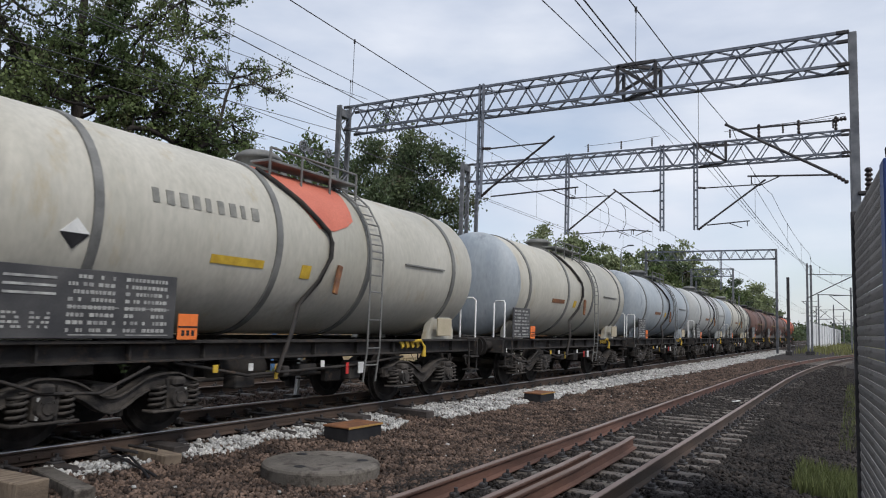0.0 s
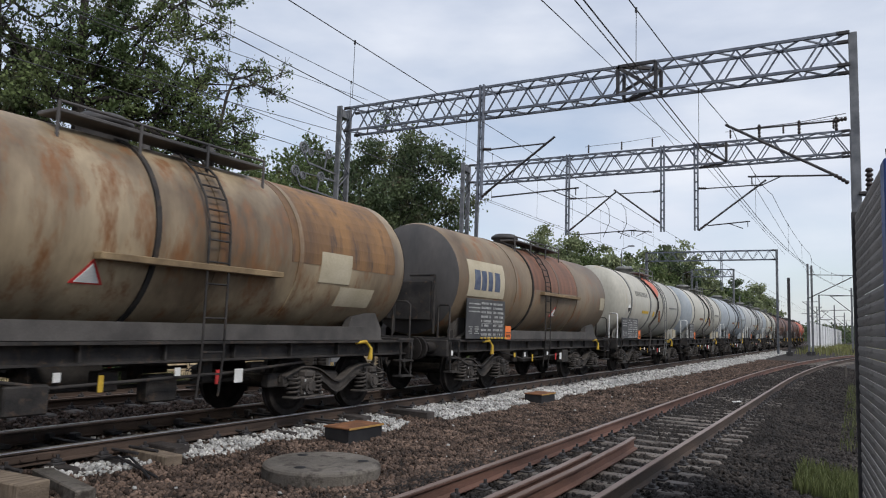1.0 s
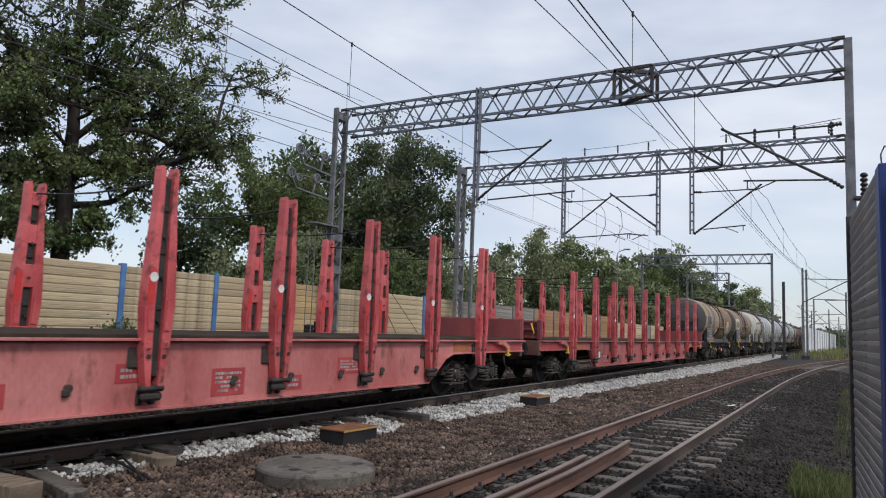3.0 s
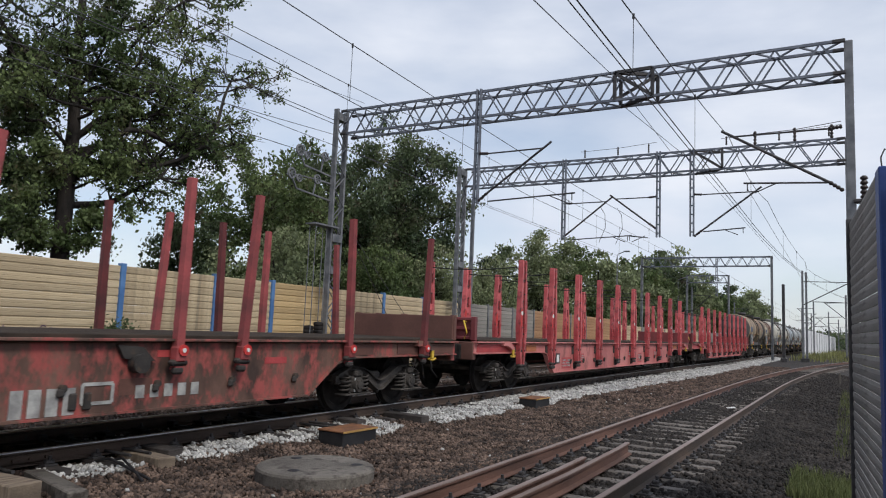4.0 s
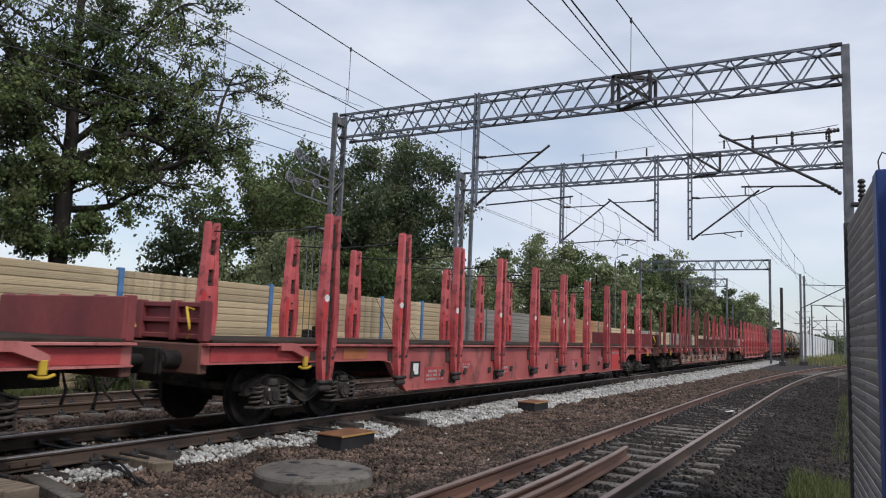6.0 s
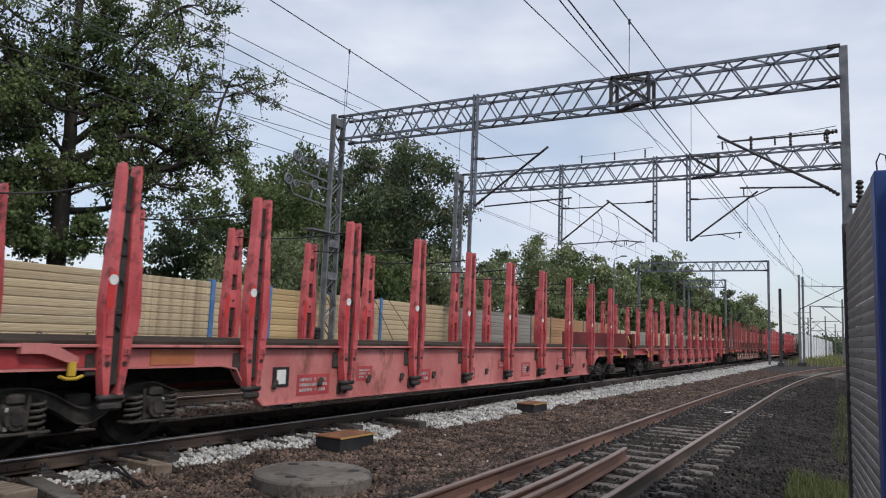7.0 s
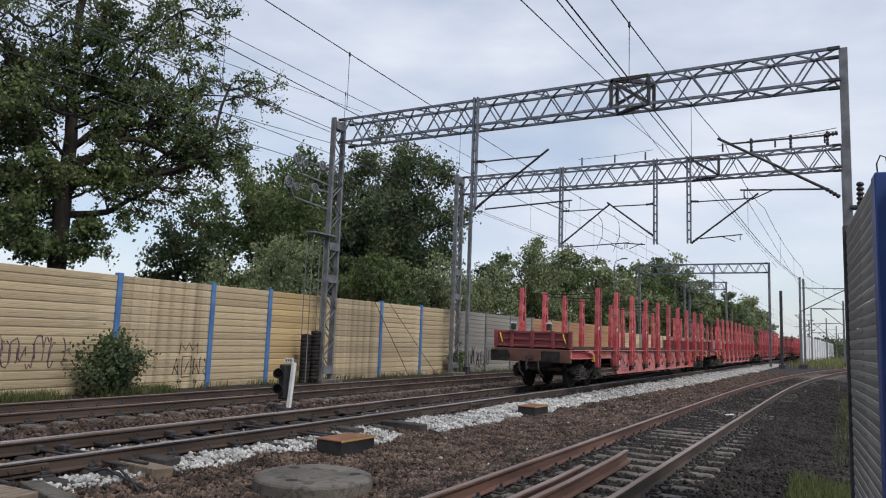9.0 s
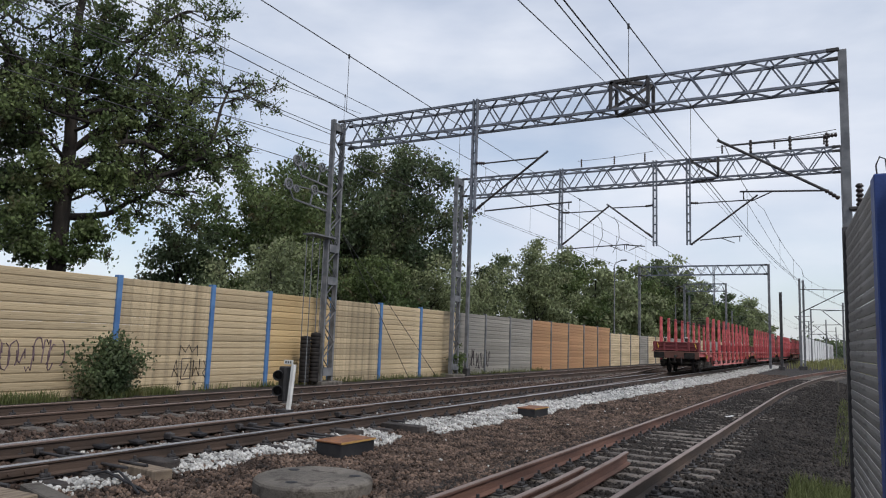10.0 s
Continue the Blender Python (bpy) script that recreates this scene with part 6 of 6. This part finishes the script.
        if seed == 3:
            skin("spill_stain", M_TANKO_STAIN, -1.3, 2.35, 0, 62, 0.008, "reddish spill area below the manway")
        if seed == 2:
            skin("rust_coat", M_RUST, 2.15, 5.05, -6, 86, 0.006, "orange-brown rusted area of the tank")
    else:
        if style == "cream":
            for side in (0, 1):
                s = Shape()
                rows, cols = 10, 8
                pts, fs = [], []
                for i in range(rows + 1):
                    u = i / rows
                    a = radians(72 - 57 * u)
                    w0, w1 = -1.15 + 0.9 * u ** 1.5, 1.0 - 0.3 * u
                    if u > 0.85:
                        w1 = 0.74 - 0.6 * (u - 0.85) / 0.15
                    for j in range(cols + 1):
                        y = w0 + (w1 - w0) * j / cols
                        ang = a if side == 0 else math.pi - a
                        pts.append(((r + 0.012) * math.cos(ang), y, zc + (r + 0.012) * math.sin(ang)))
                fs = [(i * (cols + 1) + j, i * (cols + 1) + j + 1, (i + 1) * (cols + 1) + j + 1, (i + 1) * (cols + 1) + j) for i in range(rows) for j in range(cols)]
                s.add(pts, fs, True)
                part("spill_patch", s, M_PATCH, shell, "orange-red painted spill area")
            for side in (0, 1):
                for k in range(9):
                    ya = -3.5 + 0.215 * k
                    s = Shape()
                    b1, b2 = (radians(11.5), radians(19.5)) if side == 0 else (math.pi - radians(19.5), math.pi - radians(11.5))
                    wd = (0.10, 0.12, 0.13, 0.12, 0.09, 0.11, 0.12, 0.08, 0.14)[k]
                    s.turn_y([(r, ya), (r + 0.012, ya), (r + 0.012, ya + wd), (r, ya + wd)], 0, zc, 4, b1, b2, smooth=False)
                    part("company_mark", s, M_LETTER_G, shell, "faded grey block shape")
            triangle("warning_label", M_WHITE, -4.5, -10, 0.18, 7.0, 0.014, "white half of a diamond warning label")
            triangle("warning_label", M_BLACK, -4.5, -10, 0.18, -7.5, 0.014, "black half of a diamond warning label")
        skin("stripe_label", M_YELLOW if style == "cream" else M_ORANGE_LID, -2.5, -1.49, -16.5, -11.5, 0.012, "yellow stripe label")
        skin("warning_label", M_YELLOW, -0.64, -0.42, -20, -11, 0.012, "yellow triangle label")
        # drain pipes running down both flanks
        for sx in (-1, 1):
            s = Shape()
            arc = [(60, -1.12), (45, -0.95), (32, -0.6), (20, -0.28), (13, -0.06), (6, 0.0), (-4, -0.02), (-20, -0.2), (-38, -0.42)]
            s.path([(sx * (r + 0.05) * math.cos(radians(a)), y, zc + (r + 0.05) * math.sin(radians(a))) for a, y in arc] + [(sx * 1.28, -0.7, 1.35), (sx * 1.25, -0.95, 0.75)], 0.04, 6)
            part("drain_pipe", s, M_FRAME, t, "dark drain pipe on the tank's flank")
            s = Shape()
            s.box(sx * (r + 0.03), 0.2, zc - 0.45, 0.06, 0.1, 0.5, 0.01, Matrix.Rotation(radians(-15), 3, "X"))
            part("valve_plate", s, M_ORANGE_LID, t, "orange and yellow valve marker")
            s = Shape()
            s.box(sx * (r + 0.02), 3.07, zc, 0.05, 1.5, 0.03)
            part("drip_rail", s, M_BAND, shell)
            s = Shape()
            s.box(sx * 1.2, 4.3, 1.5, 0.04, 0.6, 0.38, 0.01)
            part("white_board", s, M_CREAM, t, "pale blank board")
    running_gear(t, half, half - 2.15, M_FRAME)
    WAGONS.append(t)
    return t


M_TANKO_STAIN = pbr("red_brown_stain", (0.115, 0.06, 0.04), (0.25, 0.12, 0.075), 1.6, 0.6, 0, 0.1, 20, (1, 2.2, 0.25))
M_RUST = pbr("orange_brown_rust", (0.13, 0.075, 0.04), (0.27, 0.145, 0.06), 1.4, 0.6, 0, 0.1, 20, (1, 1.6, 0.3), c3=(0.10, 0.065, 0.045), c3_at=0.6)
M_HAZ_DULL = pbr("deep_red_paint", (0.36, 0.045, 0.05), (0.48, 0.075, 0.075), 2, 0.55, 0, 0.1, 30)
M_HAZRED = pbr("bright_red_notice", (0.5, 0.03, 0.03), (0.58, 0.05, 0.045), 3, 0.5, 0, 0.05, 40)
M_TANKW2 = pbr("pale_grey_tank_paint", (0.33, 0.345, 0.345), (0.46, 0.465, 0.455), 0.8, 0.5, 0, 0.06, 14, (1, 1, 0.35), c3=(0.25, 0.27, 0.28), c3_at=0.62)
STAKE_Y = [2.55 + 2.29 * i - 12.925 for i in range(10)]
OLD_STAKE_Y = [-12.2, -9.75, -8.6, -7.16, -6.11, -3.55, -1.03, 0.15, 2.63, 5.25, 6.37, 8.9, 11.4]


def stake_half(sy):
    """One tapered stake half with a pin hole plate at its foot."""
    s = Shape()
    s.slab_x([(sy * 0.055, -0.34), (sy * 0.125, -0.34), (sy * 0.17, -0.04), (sy * 0.19, 0.12), (sy * 0.2, 0.34), (sy * 0.225, 0.62), (sy * 0.22, 0.85), (sy * 0.178, 1.5), (sy * 0.152, 1.8), (sy * 0.138, 2.36), (sy * 0.125, 2.41), (sy * 0.09, 2.41), (sy * 0.064, 2.34), (sy * 0.056, 1.75), (sy * 0.068, 1.3), (sy * 0.075, 0.5)], -0.065, 0.065)
    s.slab_x([(sy * 0.08, 0.34), (sy * 0.165, 0.34), (sy * 0.175, 0.6), (sy * 0.1, 0.72)], 0.065, 0.082)
    s.slab_x([(sy * 0.08, 0.34), (sy * 0.165, 0.34), (sy * 0.175, 0.6), (sy * 0.1, 0.72)], -0.082, -0.065)
    s.box(0, sy * 0.12, 0.16, 0.16, 0.07, 0.1, 0.01)
    return s


def stake_core():
    """Hardware between two halves; its dark plate stands for the shade in the slot."""
    s = Shape()
    s.box(0, 0, 1.02, 0.05, 0.125, 2.5, 0.01)
    for z in (0.62, 1.32, 1.86):
        s.box(0, 0, z, 0.09, 0.11, 0.07, 0.015)
    for z in (0.45, 1.0, 1.5):
        s.tube((-0.075, 0, z), (0.075, 0, z), 0.022, n=8)
    return s


def stake_wagon(label, y0, old=False, panel=False, arms=False, tail_end=False, pale=False, shared={}):
    t = thing("stake_wagon", label, "flat wagon", pose(0, y0, 0), "stake wagons")
    half = 12.925
    body, stake_mat = (M_RUSTRED, M_OLDSTAKE) if old else (M_RED_P if pale else M_RED, M_RED_STAKE)
    rg = random.Random(int(-y0))
    s = Shape()
    s.box(0, 0, 1.30, 2.76, 2 * half - 0.3, 0.1, 0.01)
    part("deck", s, M_DECK, t, "dark weathered plank deck")
    s = Shape()
    s.box(0, 0, 0.95, 0.6, 2 * half - 0.4, 0.5, 0.02)
    for k in range(12):
        s.box(0, -half + 1 + (2 * half - 2) * k / 11, 1.12, 2.5, 0.16, 0.24)
    part("centre_sill", s, M_FRAME, t)
    for sx in (-1, 1):
        s = Shape()
        outline = [(-half, 1.27), (half, 1.27), (half, 1.02), (9.0, 1.0), (8.65, 0.9), (7.95, 0.42), (-7.75, 0.42), (-8.22, 0.8), (-8.34, 0.97), (-8.6, 1.02), (-half, 1.02)]
        s.slab_x(outline, sx * 1.30, sx * 1.335)
        for a, b in zip(outline[2:], outline[3:] + outline[:1]):
            if a != outline[-1]:
                s.bar((sx * 1.325, a[0], a[1]), (sx * 1.325, b[0], b[1]), 0.13, 0.025)
        sill = part("side_sill", s, body, t, "fish-bellied side sill in faded red" if not old else "fish-bellied side sill, rust-stained red")
        s = Shape()
        s.box(sx * 1.355, 0, 1.285, 0.17, 2 * half, 0.035, 0.005)
        part("top_flange", s, body, sill)
        for sy in (-1, 1):
            for dy, ln in ((-1.5, 0.7), (0.75, 2.2)):
                part("end_panel", Shape().box(sx * 1.343, sy * (half - 2.0 + dy), 1.14, 0.012, ln, 0.19), (M_ORANGE if dy < 0 else M_HAZ_DULL) if not old else M_PLASTER, sill, "stained sill end")
        # lashing eyes, ribs and lettering
        if ("eye", sx) not in shared:
            q = Shape()
            q.tube((sx * 1.33, 0, 0.74), (sx * 1.39, 0, 0.74), 0.045, n=8)
            q.box(sx * 1.37, -0.03, 0.69, 0.05, 0.09, 0.1, 0.02)
            shared["eye", sx] = q.mesh("lashing_eye", M_FRAME)
            q = Shape()
            for dy in (-0.09, 0.09):
                q.box(sx * 1.355, dy, 0.58, 0.04, 0.1, 0.2, 0.02)
            shared["pocket", sx] = q.mesh("stake_pocket", M_FRAME)
        for k in range(13):
            part("lashing_eye", shared["eye", sx], None, sill, m=pose(0, -7.6 + 1.26 * k + rg.uniform(-0.12, 0.12), 0))
        for y in STAKE_Y[2:8] if not old else (-5.0, 0.6, 4.0):
            part("stake_pocket", shared["pocket", sx], None, sill, m=pose(0, y, 0))
        s = Shape()
        for a, w, z0, z1, n in ((-6.9, 0.7, 0.55, 0.8, 3), (-3.4, 0.6, 0.6, 0.8, 2), (-5.3, 0.35, 0.72, 0.9, 3), (-1.1, 0.4, 0.6, 0.78, 2), (0.7, 0.3, 0.8, 0.95, 2), (2.2, 0.5, 0.55, 0.85, 5), (3.7, 0.25, 0.55, 0.7, 2), (5.0, 0.5, 0.75, 0.95, 4)) if not old else ((-7.4, 0.8, 0.5, 0.95, 5), (-6.2, 1.1, 0.5, 0.8, 3), (-4.6, 0.5, 0.5, 0.9, 5), (-2.6, 0.9, 0.5, 0.85, 3), (-0.6, 0.6, 0.5, 0.8, 4), (1.4, 0.9, 0.5, 0.8, 2)):
            s = Shape()
            text_bars(s, sx * 1.343, a, a + w, z0, z1, n, rg)
            tagged(part("lettering", s, M_LETTER if not old else M_CREAM, sill, "faded unreadable white lettering"), kind="stuff")
            if not old:
                part("painted_block", Shape().box(sx * 1.338, a + w / 2, (z0 + z1) / 2, 0.006, w + 0.12, z1 - z0 + 0.08), M_HAZ_DULL, sill, "fresher red block behind lettering")
        if old:
            for k in range(4):
                part("block_mark", Shape().box(sx * 1.342, 3.19 + 0.198 * (k + 0.45), 0.59, 0.008, 0.138, 0.30), M_LETTER, sill, "white block shape")
            for dz in (-0.5, 0.5):
                part("frame_mark", Shape().box(sx * 1.342, 4.22, 0.66 + dz * 0.22, 0.008, 0.39, 0.04), M_LETTER, sill)
                part("frame_mark", Shape().box(sx * 1.342, 4.22 + dz * 0.39, 0.66, 0.008, 0.04, 0.22), M_LETTER, sill)
            for k in range(5):
                part("block_mark", Shape().box(sx * 1.342, 4.71 + 0.214 * (k + 0.4), 0.65, 0.008, 0.128, 0.16), M_LETTER, sill, "white block shape")
            for k in range(14):
                yy, hh = rg.uniform(-7.4, 7.4), rg.uniform(0.08, 0.24)
                part("paint_patch", Shape().box(sx * 1.337, yy, rg.uniform(0.45 + hh / 2, 1.2 - hh / 2), 0.006, rg.uniform(0.15, 0.5), hh), (M_PLASTER, M_FRAME, M_HAZ_DULL, M_PLASTER)[k % 4], sill, "touched-up paint patch")
        if not old:
            if panel:
                s = Shape()
                s.box(sx * 1.341, 7.05, 0.84, 0.012, 0.9, 0.74)
                part("red_panel", s, M_HAZRED, sill, "bright red notice panel")
                s = Shape()
                text_bars(s, sx * 1.35, 6.65, 7.45, 1.02, 1.12, 1, rg, 0.8)
                part("notice_mark", s, M_LETTER, sill)
            s = Shape()
            s.box(sx * 1.345, -7.35, 0.82, 0.012, 0.36, 0.3)
            part("label_plate", s, M_BLACK, sill, "black label plate")
            s = Shape()
            s.box(sx * 1.353, -7.35, 0.82, 0.006, 0.2, 0.22)
            part("label_mark", s, M_WHITE, sill, "white label field")
        for sy in (-1, 1):
            y = sy * (half - 1.6)
            s = Shape()
            s.slab_x([(y - 0.15, 1.31), (y + 0.18, 1.31), (y + 0.5, 1.16), (y + 0.5, 1.1), (y + 0.38, 1.1), (y + 0.1, 1.2), (y - 0.15, 1.2)], sx * 1.34, sx * 1.46)
            part("lever_bracket", s, body, t)
            s = Shape()
            s.box(sx * 1.44, y + 0.44, 1.03, 0.05, 0.09, 0.17, 0.01)
            s.path([(sx * 1.44, y + 0.3, 0.95), (sx * 1.44, y + 0.38, 0.92), (sx * 1.44, y + 0.5, 0.92), (sx * 1.44, y + 0.58, 0.95)], 0.022, 6)
            part("brake_lever", s, M_YELLOW, t, "yellow brake changeover lever")
        for k, y in enumerate((-7.0, -4.7, 1.9, 4.2) if old else STAKE_Y[1:9] if arms else ()):
            s = Shape()
            if old:
                s.slab_x([(y + 0.2, 1.22), (y + 0.55, 1.2), (y + 0.75, 1.02), (y + 0.3, 1.06)], sx * 1.34, sx * 1.40)
                s.tube((sx * 1.34, y + 0.5, 1.0), (sx * 1.48, y + 0.5, 1.0), 0.12, n=12)
            else:
                s.slab_x([(y + 0.14, 1.2), (y + 0.42, 1.2), (y + 0.58, 1.15), (y + 0.7, 1.05), (y + 0.78, 0.93), (y + 0.68, 0.93), (y + 0.58, 1.02), (y + 0.46, 1.07), (y + 0.3, 1.07), (y + 0.3, 0.95), (y + 0.14, 0.95)], sx * 1.36, sx * 1.45)
                s.tube((sx * 1.36, y + 0.36, 1.02), (sx * 1.5, y + 0.36, 1.02), 0.05, n=10)
                lv = Shape().path([(sx * 1.46, y + 0.55, 1.12), (sx * 1.47, y + 0.8, 0.98), (sx * 1.47, y + 1.0, 0.84), (sx * 1.47, y + 1.06, 0.78)], [0.022, 0.018, 0.014, 0.02], 6)
                part("strap_lever", lv, M_EDGE if k % 2 else M_RED, t, "thin worn strap lever")
            part("strap_winch", s, M_FRAME if old else M_RED_STAKE, t, "ratchet strap arm")
    if tail_end:
        for x in (-0.62, 0.62):
            lamp = part("tail_lamp", Shape().box(x, -half - 0.08, 2.0, 0.16, 0.1, 0.22, 0.02), M_FRAME, t, "small tail lamp on the end board")
            part("lamp_top", Shape().box(x, -half - 0.08, 2.12, 0.18, 0.12, 0.05, 0.015), M_WHITE, lamp, "white lamp top")
    for sy in (-1, 1):
        s = Shape()
        y = sy * half
        s.box(0, y - sy * 0.05, 1.08, 2.66, 0.16, 0.42, 0.02)
        part("headstock", s, M_PLASTER if not old else M_RUSTRED, t)
        s = Shape()
        s.box(0, y - sy * 0.12, 1.6, 2.68, 0.06, 0.52, 0.01)
        for z in (1.38, 1.6, 1.82):
            s.box(0, y - sy * 0.07, z, 2.7, 0.09, 0.07, 0.01)
        for x in (-1.3, -0.72, 0, 0.72, 1.3):
            s.box(x, y - sy * 0.05, 1.6, 0.12, 0.12, 0.56, 0.01)
        part("headboard", s, M_RED_D if not old else M_PLASTER, t, "low ribbed dark red end board")
        for x in (-1.1, 1.1):
            s = Shape()
            s.path([(x, y - sy * 0.02, 1.75), (x, y + sy * 0.1, 1.78), (x + 0.1, y + sy * 0.12, 1.5), (x, y + sy * 0.05, 1.36)], 0.02, 6)
            part("grab_handle", s, M_YELLOW, t, "yellow grab handle")
    key = "old" if old else "new"
    if key not in shared:
        made = {}
        for sx in (-1, 1):
            if old:
                o = Shape()
                o.slab_x([(-0.06, -0.15), (0.06, -0.15), (0.06, 0.9), (0.045, 2.36), (-0.045, 2.36), (-0.06, 0.9)], -0.05, 0.05)
                o.box(sx * 0.02, 0, 0.05, 0.16, 0.16, 0.2, 0.02)
                made[sx] = o.mesh("stake", stake_mat)
            else:
                made[sx] = stake_core().mesh("stake", M_FRAME)
                made["half", 1] = stake_half(1).mesh("stake_half", stake_mat)
                made["half", -1] = stake_half(-1).mesh("stake_half", stake_mat)
        b = Shape()
        b.box(0, 0, 0, 0.13, 0.34 if not old else 0.26, 0.08, 0.03)
        b.box(0, 0, -0.1, 0.1, 0.3 if not old else 0.16, 0.1, 0.03)
        made["foot"] = b.mesh("stake_foot", M_FRAME)
        d = Shape()
        d.turn_y([(0.0, 0.0), (0.062, 0.0), (0.062, 0.01)], n=16, smooth=False)
        made["disc"] = d.mesh("sticker", M_WHITE)
        for sx in (-1, 1):
            made["web", sx] = []
            for z0, z1 in ((0.0, 0.3), (0.86, 1.2), (1.5, 1.78), (2.06, 2.26)):
                web = Shape()
                web.box(-sx * 0.048, 0, (z0 + z1) / 2, 0.03, 0.17 if z0 < 1.4 else 0.12, z1 - z0, 0.01)
                made["web", sx].append(web.mesh("stake_web", stake_mat))
        pad = Shape()
        for sx in (-1, 1):
            pad.slab_x([(-0.2, 0.66), (-0.095, 0.66), (-0.095, 1.1), (-0.185, 1.1)], sx * 0.066, sx * 0.07)
        made["pad"] = pad.mesh("stake_pad", M_HAZRED)
        # dark plate in place of the soft shadow beside a stake's foot
        made["plate"] = Shape().box(0, 0, 0.06, 0.04, 0.36 if not old else 0.3, 0.26, 0.05).mesh("stake_bracket", M_FRAME)
        made["bolt"] = Shape().tube((-0.012, 0, 0), (0.012, 0, 0), 0.03, n=8).mesh("pivot_bolt", M_FRAME)
        made["ring"] = Shape().tube((-0.012, 0, 0), (0.012, 0, 0), 0.075, n=14).mesh("ring_mark", M_HAZRED)
        made["dot"] = Shape().tube((-0.008, 0, 0), (0.008, 0, 0), 0.03, n=10).mesh("dot_mark", M_WHITE)
        shared[key] = made
    made = shared[key]
    for sx in (-1, 1):
        for i, y in enumerate(OLD_STAKE_Y if old else STAKE_Y):
            yy = -y if old and sx < 0 else y
            if not old:
                part("stake_bracket", made["plate"], None, t, "dark plate standing for the shade beside the stake", m=pose(sx * 1.35, yy - 0.12, 1.0))
            st = part("stake", made[sx], None, t, m=pose(sx * 1.43, yy, 1.06, rg.uniform(-4.5, 4.5) if old else 0, 0, 0))
            part("stake_foot", made["foot"], None, st, "black pivot casting", m=pose(sx * 0.02, 0, -0.06 if old else -0.37))
            if old:
                part("ring_mark", made["ring"], None, st, "red painted ring", m=pose(sx * 0.11, 0, 0.1))
                part("dot_mark", made["dot"], None, st, "white dot", m=pose(sx * 0.125, 0, 0.1))
            if not old:
                part("stake_half", made["half", -1], None, st)
                part("stake_half", made["half", 1], None, st)
                for dy in (-0.115, 0.115):
                    part("pivot_bolt", made["bolt"], None, st, "dark pivot bolt", m=pose(sx * 0.066, dy, 0.02))
                for web in made["web", sx]:
                    part("stake_web", web, None, st)
                part("stake_pad", made["pad"], None, st, "bright red pad")
                if sx > 0:
                    part("sticker", made["disc"], None, st, "round white sticker", m=pose(0.075, -0.128, 1.0, 0, 0, 90))
    if not old:
        # slack tie cables from stake to stake across the deck
        if "tie" not in shared:
            shared["tie"] = Shape().path([(-1.37, 0, 0), (-0.7, 0, -0.05), (0, 0, -0.07), (0.7, 0, -0.05), (1.37, 0, 0)], 0.014, 5).mesh("tie_cable", M_BLACK)
        for y in STAKE_Y:
            part("tie_cable", shared["tie"], None, t, "thin black tie cable between opposite stakes", m=pose(0, y, 3.3))
    running_gear(t, half, half - 2.5, M_FRAME)
    WAGONS.append(t)
    return t



PITCH = 27.08
# slack in the couplings
SET = (0.03, -0.04, -0.17, 0.07, -0.22, -0.2)
tail = -185.05 + 12.925
for i in range(6):
    stake_wagon("rust-stained old flat wagon with dark single stakes" if i == 3 else "faded red flat wagon with paired upright stakes", tail + PITCH * i + SET[i], old=(i == 3), panel=(i in (0, 2)), arms=(i == 0), tail_end=(i == 0), pale=(i in (0, 1, 4)))
tank_wagon("dirty tan-brown tank wagon with rust stains and black end", -16.64, 11.8, 1.33, 2.62, "brown", M_TANKR2, 2, 0.58, (-1.21, 1.85), 2.24, 4.4, 0.5, ((2.87, 3.7, -18, 4), (3.5, 4.5, -36, -20)))
tank_wagon("rusty brown tank wagon with cream company panel", -3.45, 11.8, 1.33, 2.62, "brown", M_TANKR, 3, -0.35, (-0.73, 2.34), 2.53, 4.6, 0.78, ((4.75, 5.2, -16, 2),))
tank_wagon("cream tank wagon with an orange-red spill patch", 9.36, 11.6, 1.4, 2.7, "cream", M_TANKW, 4, lever=3.3)
y = 22.2
for i, (mat, style, lab) in enumerate(((M_TANKW, "blue", "off-white tank wagon with shading painted on ends and straps"), (M_TANKB, "blue", "blue-grey tank wagon with shade-darkened straps"), (M_TANKW2, "blue", "pale grey tank wagon with shade-darkened straps"),
                                       (M_TANKW, "blue", "off-white tank wagon with shade-darkened straps"))):
    tank_wagon(lab, y, 11.3, 1.4, 2.7, style, mat, 6 + i, lever=3.3)
    y += 12.55
for i in range(4):
    tank_wagon("dark red-brown tank wagon" if i < 3 else "orange-red tank wagon at the head", y + 0.4, 12.0, 1.33, 2.62, "brown", M_TANKD if i < 3 else M_TANKO, 20 + 2 * i)
    y += 13.3


def motions():
    """The whole train rolls away at one steady speed, its wheels turning with it."""
    frames_n = 300
    spin = math.degrees(SPEED / FPS / WHEEL_R)
    for w in WAGONS:
        y0 = w.location.y
        walk(w, [(t, pose(0, y0 + SPEED * t, 0)) for t in range(0, 11)])
        for o in w.children:
            if o.name.startswith("wheelset"):
                p = o.location.copy()
                walk(o, [(k / FPS, pose(p.x, p.y, p.z, -spin * k)) for k in range(frames_n + 1)])


motions()
